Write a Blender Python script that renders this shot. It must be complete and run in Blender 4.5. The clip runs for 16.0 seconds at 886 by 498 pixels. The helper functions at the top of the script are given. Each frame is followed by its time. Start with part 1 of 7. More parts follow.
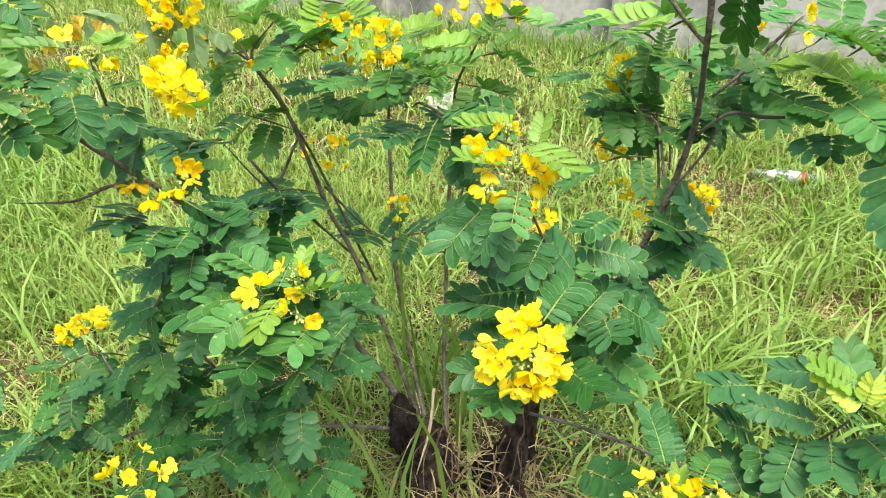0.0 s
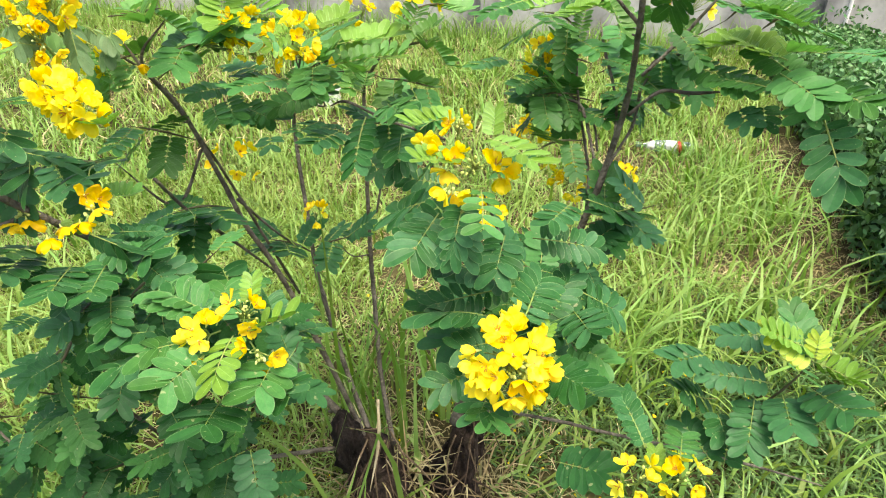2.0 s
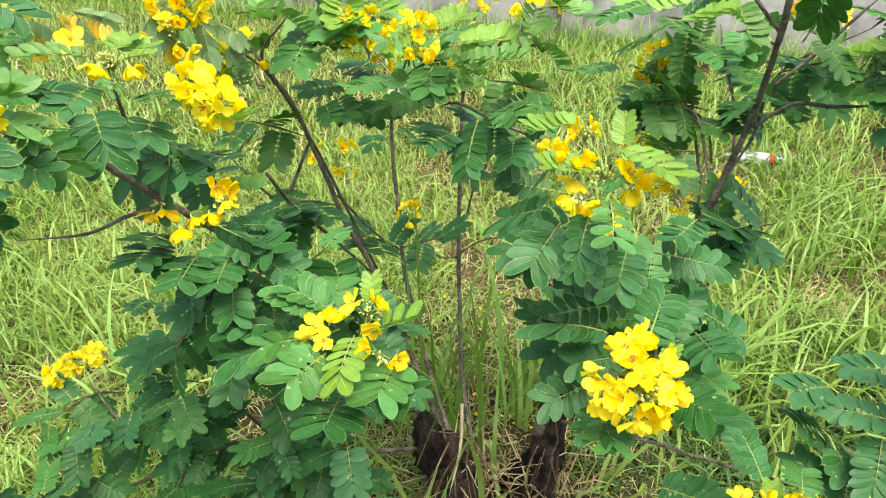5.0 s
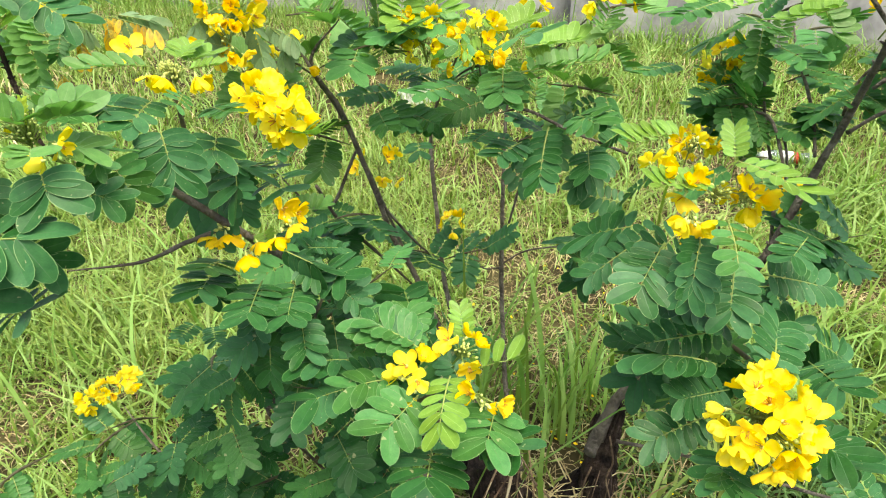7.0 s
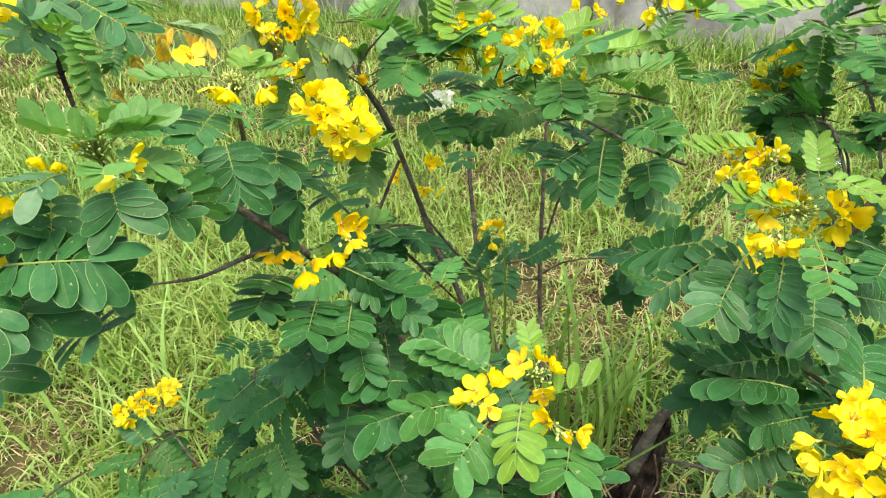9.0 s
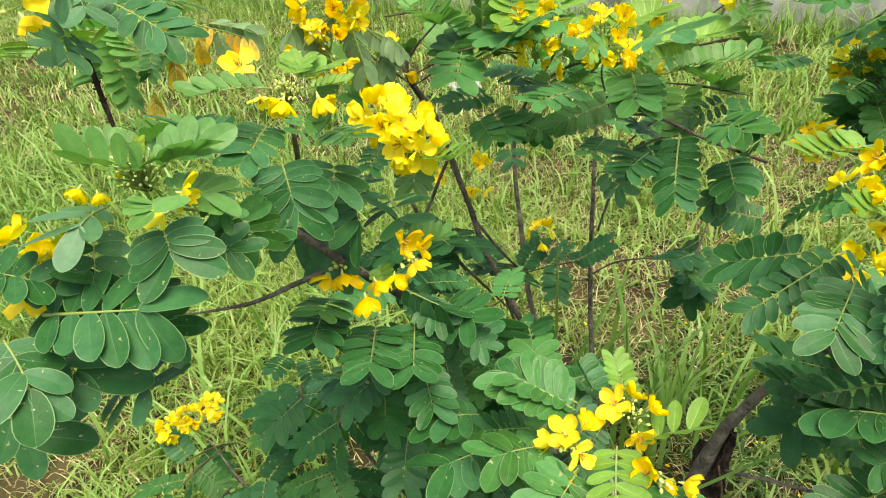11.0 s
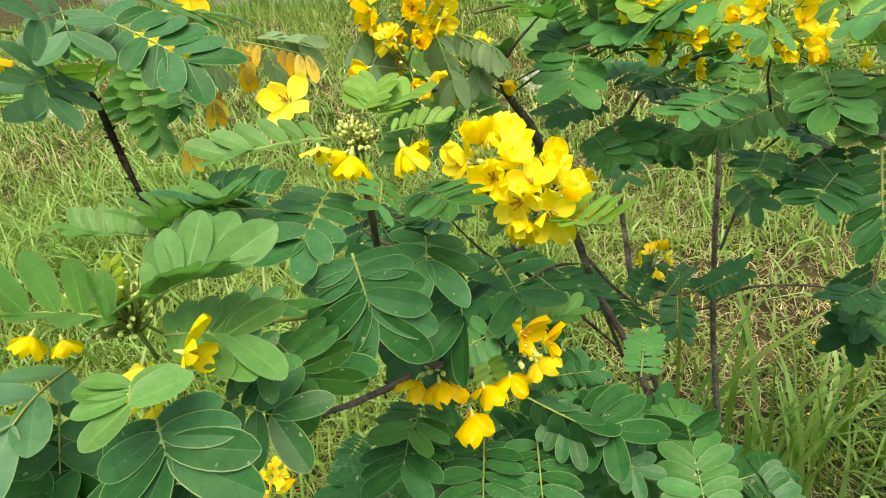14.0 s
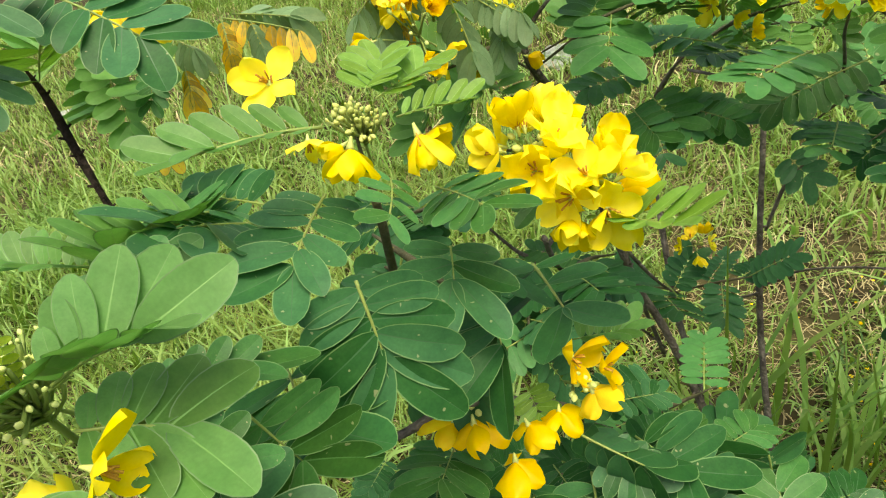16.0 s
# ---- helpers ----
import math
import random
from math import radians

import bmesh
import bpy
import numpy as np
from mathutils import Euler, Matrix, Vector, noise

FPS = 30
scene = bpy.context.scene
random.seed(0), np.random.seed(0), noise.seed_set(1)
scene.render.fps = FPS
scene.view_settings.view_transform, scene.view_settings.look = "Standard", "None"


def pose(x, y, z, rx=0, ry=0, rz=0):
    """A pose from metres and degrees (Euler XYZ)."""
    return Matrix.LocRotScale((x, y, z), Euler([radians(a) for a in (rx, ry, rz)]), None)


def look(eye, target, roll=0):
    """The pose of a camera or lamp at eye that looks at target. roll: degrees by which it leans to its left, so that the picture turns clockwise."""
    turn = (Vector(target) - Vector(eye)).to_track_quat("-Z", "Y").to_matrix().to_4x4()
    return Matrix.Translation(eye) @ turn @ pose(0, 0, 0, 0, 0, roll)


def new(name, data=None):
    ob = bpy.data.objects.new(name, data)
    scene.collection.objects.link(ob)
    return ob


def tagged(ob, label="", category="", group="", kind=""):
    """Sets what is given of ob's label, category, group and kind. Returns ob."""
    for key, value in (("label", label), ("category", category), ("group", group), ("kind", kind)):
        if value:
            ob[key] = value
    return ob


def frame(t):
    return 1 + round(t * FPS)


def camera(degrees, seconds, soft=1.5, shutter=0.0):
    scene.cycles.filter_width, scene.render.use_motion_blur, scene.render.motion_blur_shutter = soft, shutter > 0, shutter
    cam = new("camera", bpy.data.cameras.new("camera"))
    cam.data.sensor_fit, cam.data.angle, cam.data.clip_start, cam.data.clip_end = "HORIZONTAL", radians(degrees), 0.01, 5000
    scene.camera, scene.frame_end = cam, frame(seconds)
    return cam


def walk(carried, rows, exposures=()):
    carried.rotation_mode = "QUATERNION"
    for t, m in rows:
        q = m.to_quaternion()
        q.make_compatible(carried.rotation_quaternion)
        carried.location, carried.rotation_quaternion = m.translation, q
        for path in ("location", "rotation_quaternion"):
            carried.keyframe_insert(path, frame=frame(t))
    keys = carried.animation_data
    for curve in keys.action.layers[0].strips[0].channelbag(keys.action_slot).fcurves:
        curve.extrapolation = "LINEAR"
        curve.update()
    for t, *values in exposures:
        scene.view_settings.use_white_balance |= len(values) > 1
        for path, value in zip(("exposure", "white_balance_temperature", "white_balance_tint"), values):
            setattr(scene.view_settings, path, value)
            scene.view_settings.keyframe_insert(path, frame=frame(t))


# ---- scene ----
cam = camera(71.6, 16.0, soft=1.1)
METRES, EYE, TILT, LEAN, TURN = 0.8, 1.36, -29.0, 0.0, 0.0
ROWS = [
    (0.0, 0.0, 0.0, 0.0, -0.0, 0.0, -0.0),
    (0.5, -0.0419, 0.0322, 0.0139, -3.28, -0.05, 1.49),
    (1.0, -0.0665, 0.0576, 0.0218, -6.64, -0.53, 3.02),
    (1.5, -0.0907, 0.0738, 0.0246, -9.32, -1.14, 4.55),
    (2.0, -0.1126, 0.0849, 0.0319, -10.45, -1.41, 6.09),
    (2.5, -0.1396, 0.0948, 0.0316, -10.06, -1.31, 5.6),
    (3.0, -0.1743, 0.0965, 0.0337, -9.75, -0.86, 5.96),
    (3.5, -0.181, 0.0904, 0.0359, -7.83, -0.14, 5.0),
    (4.0, -0.1655, 0.0882, 0.0371, -4.93, -0.2, 2.52),
    (6.5, -0.2993, 0.2025, 0.0854, -5.0, -1.48, 3.65),
    (7.0, -0.3212, 0.2199, 0.0942, -4.84, -1.09, 3.61),
    (7.5, -0.3434, 0.2337, 0.1002, -4.64, -1.07, 3.4),
    (8.0, -0.3612, 0.2477, 0.104, -4.71, -0.3, 3.48),
    (8.5, -0.3714, 0.2567, 0.1062, -4.15, -0.29, 3.82),
    (9.0, -0.3851, 0.2604, 0.1153, -3.46, -0.62, 3.3),
    (11.5, -0.4579, 0.3917, 0.1848, -0.36, -1.89, 4.5),
    (12.0, -0.4737, 0.4479, 0.2055, 1.48, -1.92, 3.73),
    (12.5, -0.4735, 0.4844, 0.2231, 2.7, -1.9, 4.85),
    (13.0, -0.4719, 0.5139, 0.2308, 3.73, -1.42, 5.77),
    (13.5, -0.4728, 0.5449, 0.2453, 4.62, -1.92, 5.63),
    (14.0, -0.4831, 0.5671, 0.2482, 5.1, -2.0, 5.93),
    (14.5, -0.4862, 0.5959, 0.2571, 5.7, -2.14, 6.52),
    (15.0, -0.4971, 0.6201, 0.2605, 6.58, -2.33, 6.94),
    (15.5, -0.4987, 0.6422, 0.2615, 6.6, -2.56, 7.15),
    (16.0, -0.4984, 0.6686, 0.2632, 6.62, -3.21, 8.21),
]
walk(cam, [(t, pose(0, 0, EYE, TILT, LEAN, TURN) @ pose(METRES * x, METRES * y, METRES * z, 90 + pitch, roll, yaw)) for t, x, y, z, yaw, pitch, roll in ROWS], exposures=[(0.0, 1.29, 6950, 13), (2.0, 1.25, 6950, 13), (4.0, 1.27, 6950, 13), (8.0, 1.12, 6950, 12), (11.5, 0.96, 7150, 10), (16.0, 0.74, 7350, 9)])

# ---- world and light: bright hazy sky with a soft sun ----
world = bpy.data.worlds.new("hazy_sky")
scene.world = world
world.use_nodes = True
SUN_UP, SUN_ROUND = 72.0, 160.0
sky = world.node_tree.nodes.new("ShaderNodeTexSky")
sky.sky_type = "NISHITA"
sky.sun_disc = False
sky.sun_elevation, sky.sun_rotation = radians(SUN_UP), radians(SUN_ROUND)
sky.air_density, sky.dust_density, sky.ozone_density = 0.8, 5.0, 0.5
background = world.node_tree.nodes["Background"]
background.inputs["Strength"].default_value = 0.15
world.node_tree.links.new(sky.outputs["Color"], background.inputs["Color"])
sun = new("sun", bpy.data.lights.new("sun", "SUN"))
sun.data.energy, sun.data.angle, sun.data.color = 2.0, radians(40), (1.0, 0.95, 0.86)
s_el, s_az = radians(SUN_UP), radians(SUN_ROUND)
sun_from = Vector((math.cos(s_el) * math.sin(s_az), math.cos(s_el) * math.cos(s_az), math.sin(s_el)))
sun.matrix_world = look(sun_from * 20, (0, 0, 0))

# ---- materials ----
def material(name, colour, rough=0.6, second=None, scale=20.0, fine=0.0, bump=0.0, spec=0.4, through_light=0.0, vary=0.0, island=False, coords="Object", contrast=(0.35, 0.65), stretch=None, specks=0.0):
    """A surface with two scales of variation, a fine relief and, for thin leaves, light passing through."""
    m = bpy.data.materials.new(name)
    m.use_nodes = True
    t = m.node_tree
    n, l = t.nodes, t.links
    b = n["Principled BSDF"]
    b.inputs["Roughness"].default_value = rough
    b.inputs["Specular IOR Level"].default_value = spec
    co = n.new("ShaderNodeTexCoord")
    big = n.new("ShaderNodeTexNoise")
    big.inputs["Scale"].default_value, big.inputs["Detail"].default_value = scale, 5
    if stretch:
        grow = n.new("ShaderNodeMapping")
        grow.inputs["Scale"].default_value = stretch
        l.new(co.outputs[coords], grow.inputs["Vector"])
        l.new(grow.outputs["Vector"], big.inputs["Vector"])
    else:
        l.new(co.outputs[coords], big.inputs["Vector"])
    ramp = n.new("ShaderNodeMapRange")
    ramp.inputs["From Min"].default_value, ramp.inputs["From Max"].default_value = contrast
    l.new(big.outputs["Fac"], ramp.inputs["Value"])
    mix = n.new("ShaderNodeMix")
    mix.data_type = "RGBA"
    mix.inputs["A"].default_value = (*colour, 1)
    mix.inputs["B"].default_value = (*(second or colour), 1)
    l.new(ramp.outputs["Result"], mix.inputs["Factor"])
    last = mix.outputs["Result"]
    if vary:
        if island:
            rnd = n.new("ShaderNodeNewGeometry").outputs["Random Per Island"]
        else:
            rnd = n.new("ShaderNodeObjectInfo").outputs["Random"]
        hsv = n.new("ShaderNodeHueSaturation")
        for key, spread in (("Hue", 0.035), ("Saturation", 0.25), ("Value", 1.0)):
            r = n.new("ShaderNodeMapRange")
            mid = 0.5 if key == "Hue" else 1.0
            flip = -1 if key == "Saturation" else 1
            r.inputs["To Min"].default_value, r.inputs["To Max"].default_value = mid - flip * spread * vary, mid + flip * spread * vary
            l.new(rnd, r.inputs["Value"])
            l.new(r.outputs["Result"], hsv.inputs[key])
        l.new(last, hsv.inputs["Color"])
        last = hsv.outputs["Color"]
    if fine:
        small = n.new("ShaderNodeTexNoise")
        small.inputs["Scale"].default_value, small.inputs["Detail"].default_value = scale * 9, 3
        l.new(co.outputs[coords], small.inputs["Vector"])
        dark = n.new("ShaderNodeMapRange")
        dark.inputs["To Min"].default_value, dark.inputs["To Max"].default_value = 1 - fine, 1 + fine
        l.new(small.outputs["Fac"], dark.inputs["Value"])
        mul = n.new("ShaderNodeVectorMath")
        mul.operation = "SCALE"
        l.new(last, mul.inputs[0])
        l.new(dark.outputs["Result"], mul.inputs["Scale"])
        last = mul.outputs["Vector"]
    if specks:
        dots = n.new("ShaderNodeTexNoise")
        dots.inputs["Scale"].default_value, dots.inputs["Detail"].default_value = 8.0, 1.0
        place = n.new("ShaderNodeObjectInfo")
        shift = n.new("ShaderNodeVectorMath")
        shift.operation = "ADD"
        l.new(co.outputs[coords], shift.inputs[0])
        l.new(place.outputs["Location"], shift.inputs[1])
        l.new(shift.outputs["Vector"], dots.inputs["Vector"])
        few = n.new("ShaderNodeMapRange")
        few.inputs["From Min"].default_value, few.inputs["From Max"].default_value = 0.725, 0.755
        few.inputs["To Max"].default_value = specks
        l.new(dots.outputs["Fac"], few.inputs["Value"])
        pale = n.new("ShaderNodeMix")
        pale.data_type = "RGBA"
        pale.inputs["B"].default_value = (0.36, 0.38, 0.20, 1)
        l.new(few.outputs["Result"], pale.inputs["Factor"])
        l.new(last, pale.inputs["A"])
        last = pale.outputs["Result"]
    l.new(last, b.inputs["Base Color"])
    if bump:
        rel = n.new("ShaderNodeTexNoise")
        rel.inputs["Scale"].default_value, rel.inputs["Detail"].default_value = scale * 4, 6
        l.new(co.outputs[coords], rel.inputs["Vector"])
        bp = n.new("ShaderNodeBump")
        bp.inputs["Strength"].default_value, bp.inputs["Distance"].default_value = bump, 0.01
        l.new(rel.outputs["Fac"], bp.inputs["Height"])
        l.new(bp.outputs["Normal"], b.inputs["Normal"])
    if through_light:
        tr = n.new("ShaderNodeBsdfTranslucent")
        warm = n.new("ShaderNodeVectorMath")
        warm.operation = "MULTIPLY"
        warm.inputs[1].default_value = (1.15, 1.40, 0.70)
        l.new(last, warm.inputs[0])
        l.new(warm.outputs["Vector"], tr.inputs["Color"])
        ms = n.new("ShaderNodeMixShader")
        ms.inputs["Fac"].default_value = through_light
        l.new(b.outputs["BSDF"], ms.inputs[1])
        l.new(tr.outputs["BSDF"], ms.inputs[2])
        l.new(ms.outputs["Shader"], n["Material Output"].inputs["Surface"])
    return m


# tones also hold light: dark where foliage is shaded, mid and fresh where lit
LEAF = {
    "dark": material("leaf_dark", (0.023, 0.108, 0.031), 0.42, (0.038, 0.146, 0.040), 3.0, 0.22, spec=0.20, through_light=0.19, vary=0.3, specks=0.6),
    "mid": material("leaf_mid", (0.042, 0.160, 0.036), 0.42, (0.066, 0.206, 0.047), 3.0, 0.22, spec=0.21, through_light=0.23, vary=0.3, specks=0.6),
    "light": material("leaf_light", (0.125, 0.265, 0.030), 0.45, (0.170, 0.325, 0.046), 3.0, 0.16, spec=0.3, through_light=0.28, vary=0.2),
    "fresh": material("leaf_fresh_lit", (0.088, 0.235, 0.050), 0.42, (0.125, 0.285, 0.068), 3.0, 0.16, spec=0.24, through_light=0.34, vary=0.2),
    # pale: fresh green lightened to paint the sheen on the nearest leaf
    "pale": material("leaf_pale_sheen", (0.125, 0.295, 0.085), 0.42, (0.165, 0.350, 0.110), 3.0, 0.16, spec=0.24, through_light=0.34, vary=0.15),
    # grey: sky reflection on upper leaves put into the base colour
    "grey": material("leaf_sky_sheen", (0.055, 0.165, 0.065), 0.45, (0.080, 0.210, 0.085), 3.0, 0.2, spec=0.35, through_light=0.28, vary=0.2),
    "young": material("leaf_young", (0.32, 0.47, 0.045), 0.45, (0.45, 0.56, 0.07), 3.0, 0.16, spec=0.3, through_light=0.30, vary=0.2),
    "limp": material("leaf_limp", (0.14, 0.25, 0.11), 0.55, (0.21, 0.32, 0.16), 2.0, 0.2, spec=0.3, through_light=0.32, vary=0.25),
    "wilted": material("leaf_wilted", (0.40, 0.36, 0.11), 0.55, (0.98, 0.60, 0.05), 1.1, 0.2, spec=0.3, through_light=0.50, vary=0.3, contrast=(0.36, 0.50)),
}
VEIN = {
    "dark": material("vein_dark", (0.036, 0.120, 0.038), 0.5, (0.046, 0.138, 0.044), 4.0),
    "mid": material("vein_mid", (0.065, 0.200, 0.045), 0.5, (0.075, 0.215, 0.050), 4.0),
    "fresh": material("vein_fresh_lit", (0.12, 0.30, 0.06), 0.5, (0.14, 0.32, 0.07), 4.0),
    "light": material("vein_light", (0.22, 0.42, 0.08), 0.5, (0.24, 0.44, 0.09), 4.0),
    "pale": material("vein_pale_sheen", (0.17, 0.36, 0.10), 0.5, (0.19, 0.38, 0.11), 4.0),
    "grey": material("vein_sky_sheen", (0.085, 0.21, 0.085), 0.5, (0.10, 0.23, 0.095), 4.0),
    "young": material("vein_young", (0.32, 0.44, 0.08), 0.5, (0.36, 0.47, 0.09), 4.0),
    "limp": material("vein_limp", (0.16, 0.26, 0.08), 0.5, (0.18, 0.28, 0.09), 4.0),
    "wilted": material("vein_wilted", (0.30, 0.30, 0.10), 0.5, (0.36, 0.34, 0.12), 4.0),
}
RIM = material("leaf_rim", (0.095, 0.215, 0.062), 0.5, (0.135, 0.265, 0.085), 4.0)
RACHIS = material("leaf_stalk", (0.17, 0.28, 0.055), 0.5, (0.26, 0.32, 0.08), 6.0)
PETAL = material("petal_yellow", (0.92, 0.73, 0.012), 0.5, (0.95, 0.80, 0.05), 2.5, 0.05, spec=0.25, through_light=0.30, vary=0.16)
PETAL_OLD = material("petal_orange", (0.92, 0.60, 0.004), 0.5, (0.94, 0.69, 0.01), 2.5, 0.06, spec=0.25, through_light=0.38, vary=0.16)
STAMEN = material("stamen_brown", (0.44, 0.22, 0.02), 0.6, (0.58, 0.35, 0.03), 40.0)
BUD = material("bud_green", (0.46, 0.58, 0.15), 0.5, (0.62, 0.68, 0.22), 30.0, vary=0.2)
BARK = material("bark_grey_brown", (0.075, 0.067, 0.053), 0.85, (0.200, 0.180, 0.143), 30.0, 0.35, 0.9, 0.2)
BARK_OLD = material("bark_stump", (0.012, 0.009, 0.008), 0.9, (0.070, 0.051, 0.037), 34.0, 0.4, 1.0, 0.2)
# black of the cut knob, also used for shade between the stumps
CHAR_AND_SHADE = material("charred_wood_and_shade", (0.006, 0.005, 0.005), 0.9, (0.028, 0.022, 0.018), 40.0, 0.4, 1.0, 0.2)
DRY = material("dry_twig", (0.34, 0.28, 0.17), 0.8, (0.52, 0.45, 0.30), 20.0, 0.2, 0.4, 0.2)
ROOT = material("dead_root", (0.060, 0.040, 0.025), 0.9, (0.21, 0.155, 0.095), 30.0, 0.35, 0.8, 0.15)
TWIG = material("twig_green_brown", (0.07, 0.075, 0.035), 0.7, (0.12, 0.11, 0.06), 40.0, 0.25, 0.5, 0.3)
GRASS = material("grass_blade", (0.150, 0.274, 0.044), 0.5, (0.262, 0.365, 0.085), 1.2, spec=0.35, through_light=0.30, vary=0.45, island=True)
GRASS_TALL = material("tall_grass_blade", (0.15, 0.30, 0.045), 0.45, (0.25, 0.38, 0.09), 4.0, spec=0.4, through_light=0.30, vary=0.3, island=True)
# weed green darkened below the grass to paint the shaded corner
WEED_SHADED = material("low_weed_shaded", (0.050, 0.120, 0.028), 0.5, (0.095, 0.180, 0.045), 2.0, spec=0.3, through_light=0.20, vary=0.4, island=True)
STRAW = material("dry_straw", (0.29, 0.24, 0.110), 0.7, (0.52, 0.45, 0.235), 5.0, spec=0.25, through_light=0.1, vary=0.55, island=True)
SOIL = material("soil", (0.030, 0.026, 0.012), 0.95, (0.080, 0.075, 0.029), 3.0, 0.4, 0.8, 0.1)
HEDGE_LEAF = material("hedge_leaf", (0.050, 0.150, 0.040), 0.4, (0.095, 0.220, 0.065), 6.0, spec=0.4, through_light=0.12, vary=0.4, island=True)
# leaf green taken near black, standing for shade between the hedge leaves
HEDGE_INNER_SHADE = material("hedge_inner_shade", (0.012, 0.035, 0.010), 0.9, (0.02, 0.05, 0.015), 12.0, 0.3, 0.8, 0.1)
PLASTER = material("stained_plaster", (0.46, 0.46, 0.44), 0.9, (0.055, 0.058, 0.055), 1.5, 0.35, 0.4, 0.15, contrast=(0.46, 0.66), stretch=(1.0, 1.0, 0.35))


# ---- builders ----
def part(name, bm, mats, parent=None, label="", smooth=True):
    me = bpy.data.meshes.new(name)
    bm.to_mesh(me)
    bm.free()
    for m in (mats if isinstance(mats, (list, tuple)) else [mats]):
        me.materials.append(m)
    if smooth:
        me.polygons.foreach_set("use_smooth", [True] * len(me.polygons))
    ob = new(name, me)
    ob.parent = parent
    return tagged(ob, label)


def from_arrays(name, verts, faces, mats, index=None):
    """A mesh from numpy arrays of triangles or quads."""
    me = bpy.data.meshes.new(name)
    k = faces.shape[1]
    me.vertices.add(len(verts))
    me.vertices.foreach_set("co", verts.astype(np.float32).ravel())
    me.loops.add(faces.size)
    me.loops.foreach_set("vertex_index", faces.astype(np.int32).ravel())
    me.polygons.add(len(faces))
    me.polygons.foreach_set("loop_start", np.arange(0, faces.size, k, dtype=np.int32))
    for m in mats:
        me.materials.append(m)
    if index is not None:
        me.polygons.foreach_set("material_index", index.astype(np.int32))
    me.polygons.foreach_set("use_smooth", np.ones(len(faces), dtype=bool))
    me.update(calc_edges=True)
    me.validate()
    return me


def smooth_line(points, steps=6):
    """Catmull-Rom through points; each point is (x, y, z, radius)."""
    p = [np.array(q, float) for q in points]
    p = [2 * p[0] - p[1]] + p + [2 * p[-1] - p[-2]]
    out = []
    for i in range(1, len(p) - 2):
        for s in range(steps):
            u = s / steps
            out.append(0.5 * (2 * p[i] + (p[i + 1] - p[i - 1]) * u + (2 * p[i - 1] - 5 * p[i] + 4 * p[i + 1] - p[i + 2]) * u * u + (3 * p[i] - p[i - 1] - 3 * p[i + 1] + p[i + 2]) * u ** 3))
    out.append(p[-2])
    return out


def add_tube(bm, points, sides=7, steps=6, rough=0.0, mat=0, rng=None):
    line = [tuple(float(v) for v in q) for q in smooth_line(points, steps)]
    rings = []
    for i, q in enumerate(line):
        a = Vector(line[max(i - 1, 0)][:3])
        b = Vector(line[min(i + 1, len(line) - 1)][:3])
        d = (b - a).normalized()
        side = d.orthogonal().normalized() if i == 0 else (side - d * side.dot(d)).normalized()
        up = d.cross(side)
        ring = []
        for k in range(sides):
            w = 2 * math.pi * k / sides
            r = max(q[3], 0.0004)
            if rough:
                r *= 1 + rough * (noise.noise(Vector(q[:3]) * 45 + Vector((k * 3.1, 0, 0))))
            ring.append(bm.verts.new(Vector(q[:3]) + r * (math.cos(w) * side + math.sin(w) * up)))
        rings.append(ring)
    for r0, r1 in zip(rings, rings[1:]):
        for k in range(sides):
            f = bm.faces.new((r0[k], r0[(k + 1) % sides], r1[(k + 1) % sides], r1[k]))
            f.material_index = mat
    for ring, flip in ((rings[0], True), (rings[-1], False)):
        f = bm.faces.new(ring[::-1] if flip else ring)
        f.material_index = mat


def add_leaflet(bm, m, rng, detail=5, mats=(0, 1, 2)):
    """A blunt oval leaflet of length 1 along +Y with a pale rim, folded a little along its midrib."""
    wide = rng.uniform(0.225, 0.26)
    fold, arch = rng.uniform(0.02, 0.06), rng.uniform(-0.10, 0.10)
    rows = []
    for i in range(detail + 1):
        u = i / detail
        v = 0.5 - 0.5 * math.cos(math.pi * u)
        e = (v - 0.58) / (0.58 if v < 0.58 else 0.42)
        w = wide * max(1 - abs(e) ** (1.8 if v < 0.58 else 2.3), 0.0) ** 0.5
        if i == 0:
            w = 0.03
        if i == detail:
            w = 0.05
        z = arch * (v * v - v) * 2
        rim = 0.013
        inner = (w - rim) if w > 3 * rim else w * 0.6
        vein = 0.009 * (1.2 - v)
        xs = (-w, -inner, -vein, vein, inner, w)
        rows.append([bm.verts.new(m @ Vector((x, v, z + fold * abs(x) / wide))) for x in xs])
    for r0, r1 in zip(rows, rows[1:]):
        for k in range(5):
            f = bm.faces.new((r0[k], r0[k + 1], r1[k + 1], r1[k]))
            f.material_index = (mats[1], mats[0], mats[2], mats[0], mats[1])[k]
    tip = bm.verts.new(m @ Vector((0, 1.012, 0)))
    for k in range(5):
        f = bm.faces.new((rows[-1][k], rows[-1][k + 1], tip))
        f.material_index = mats[1]


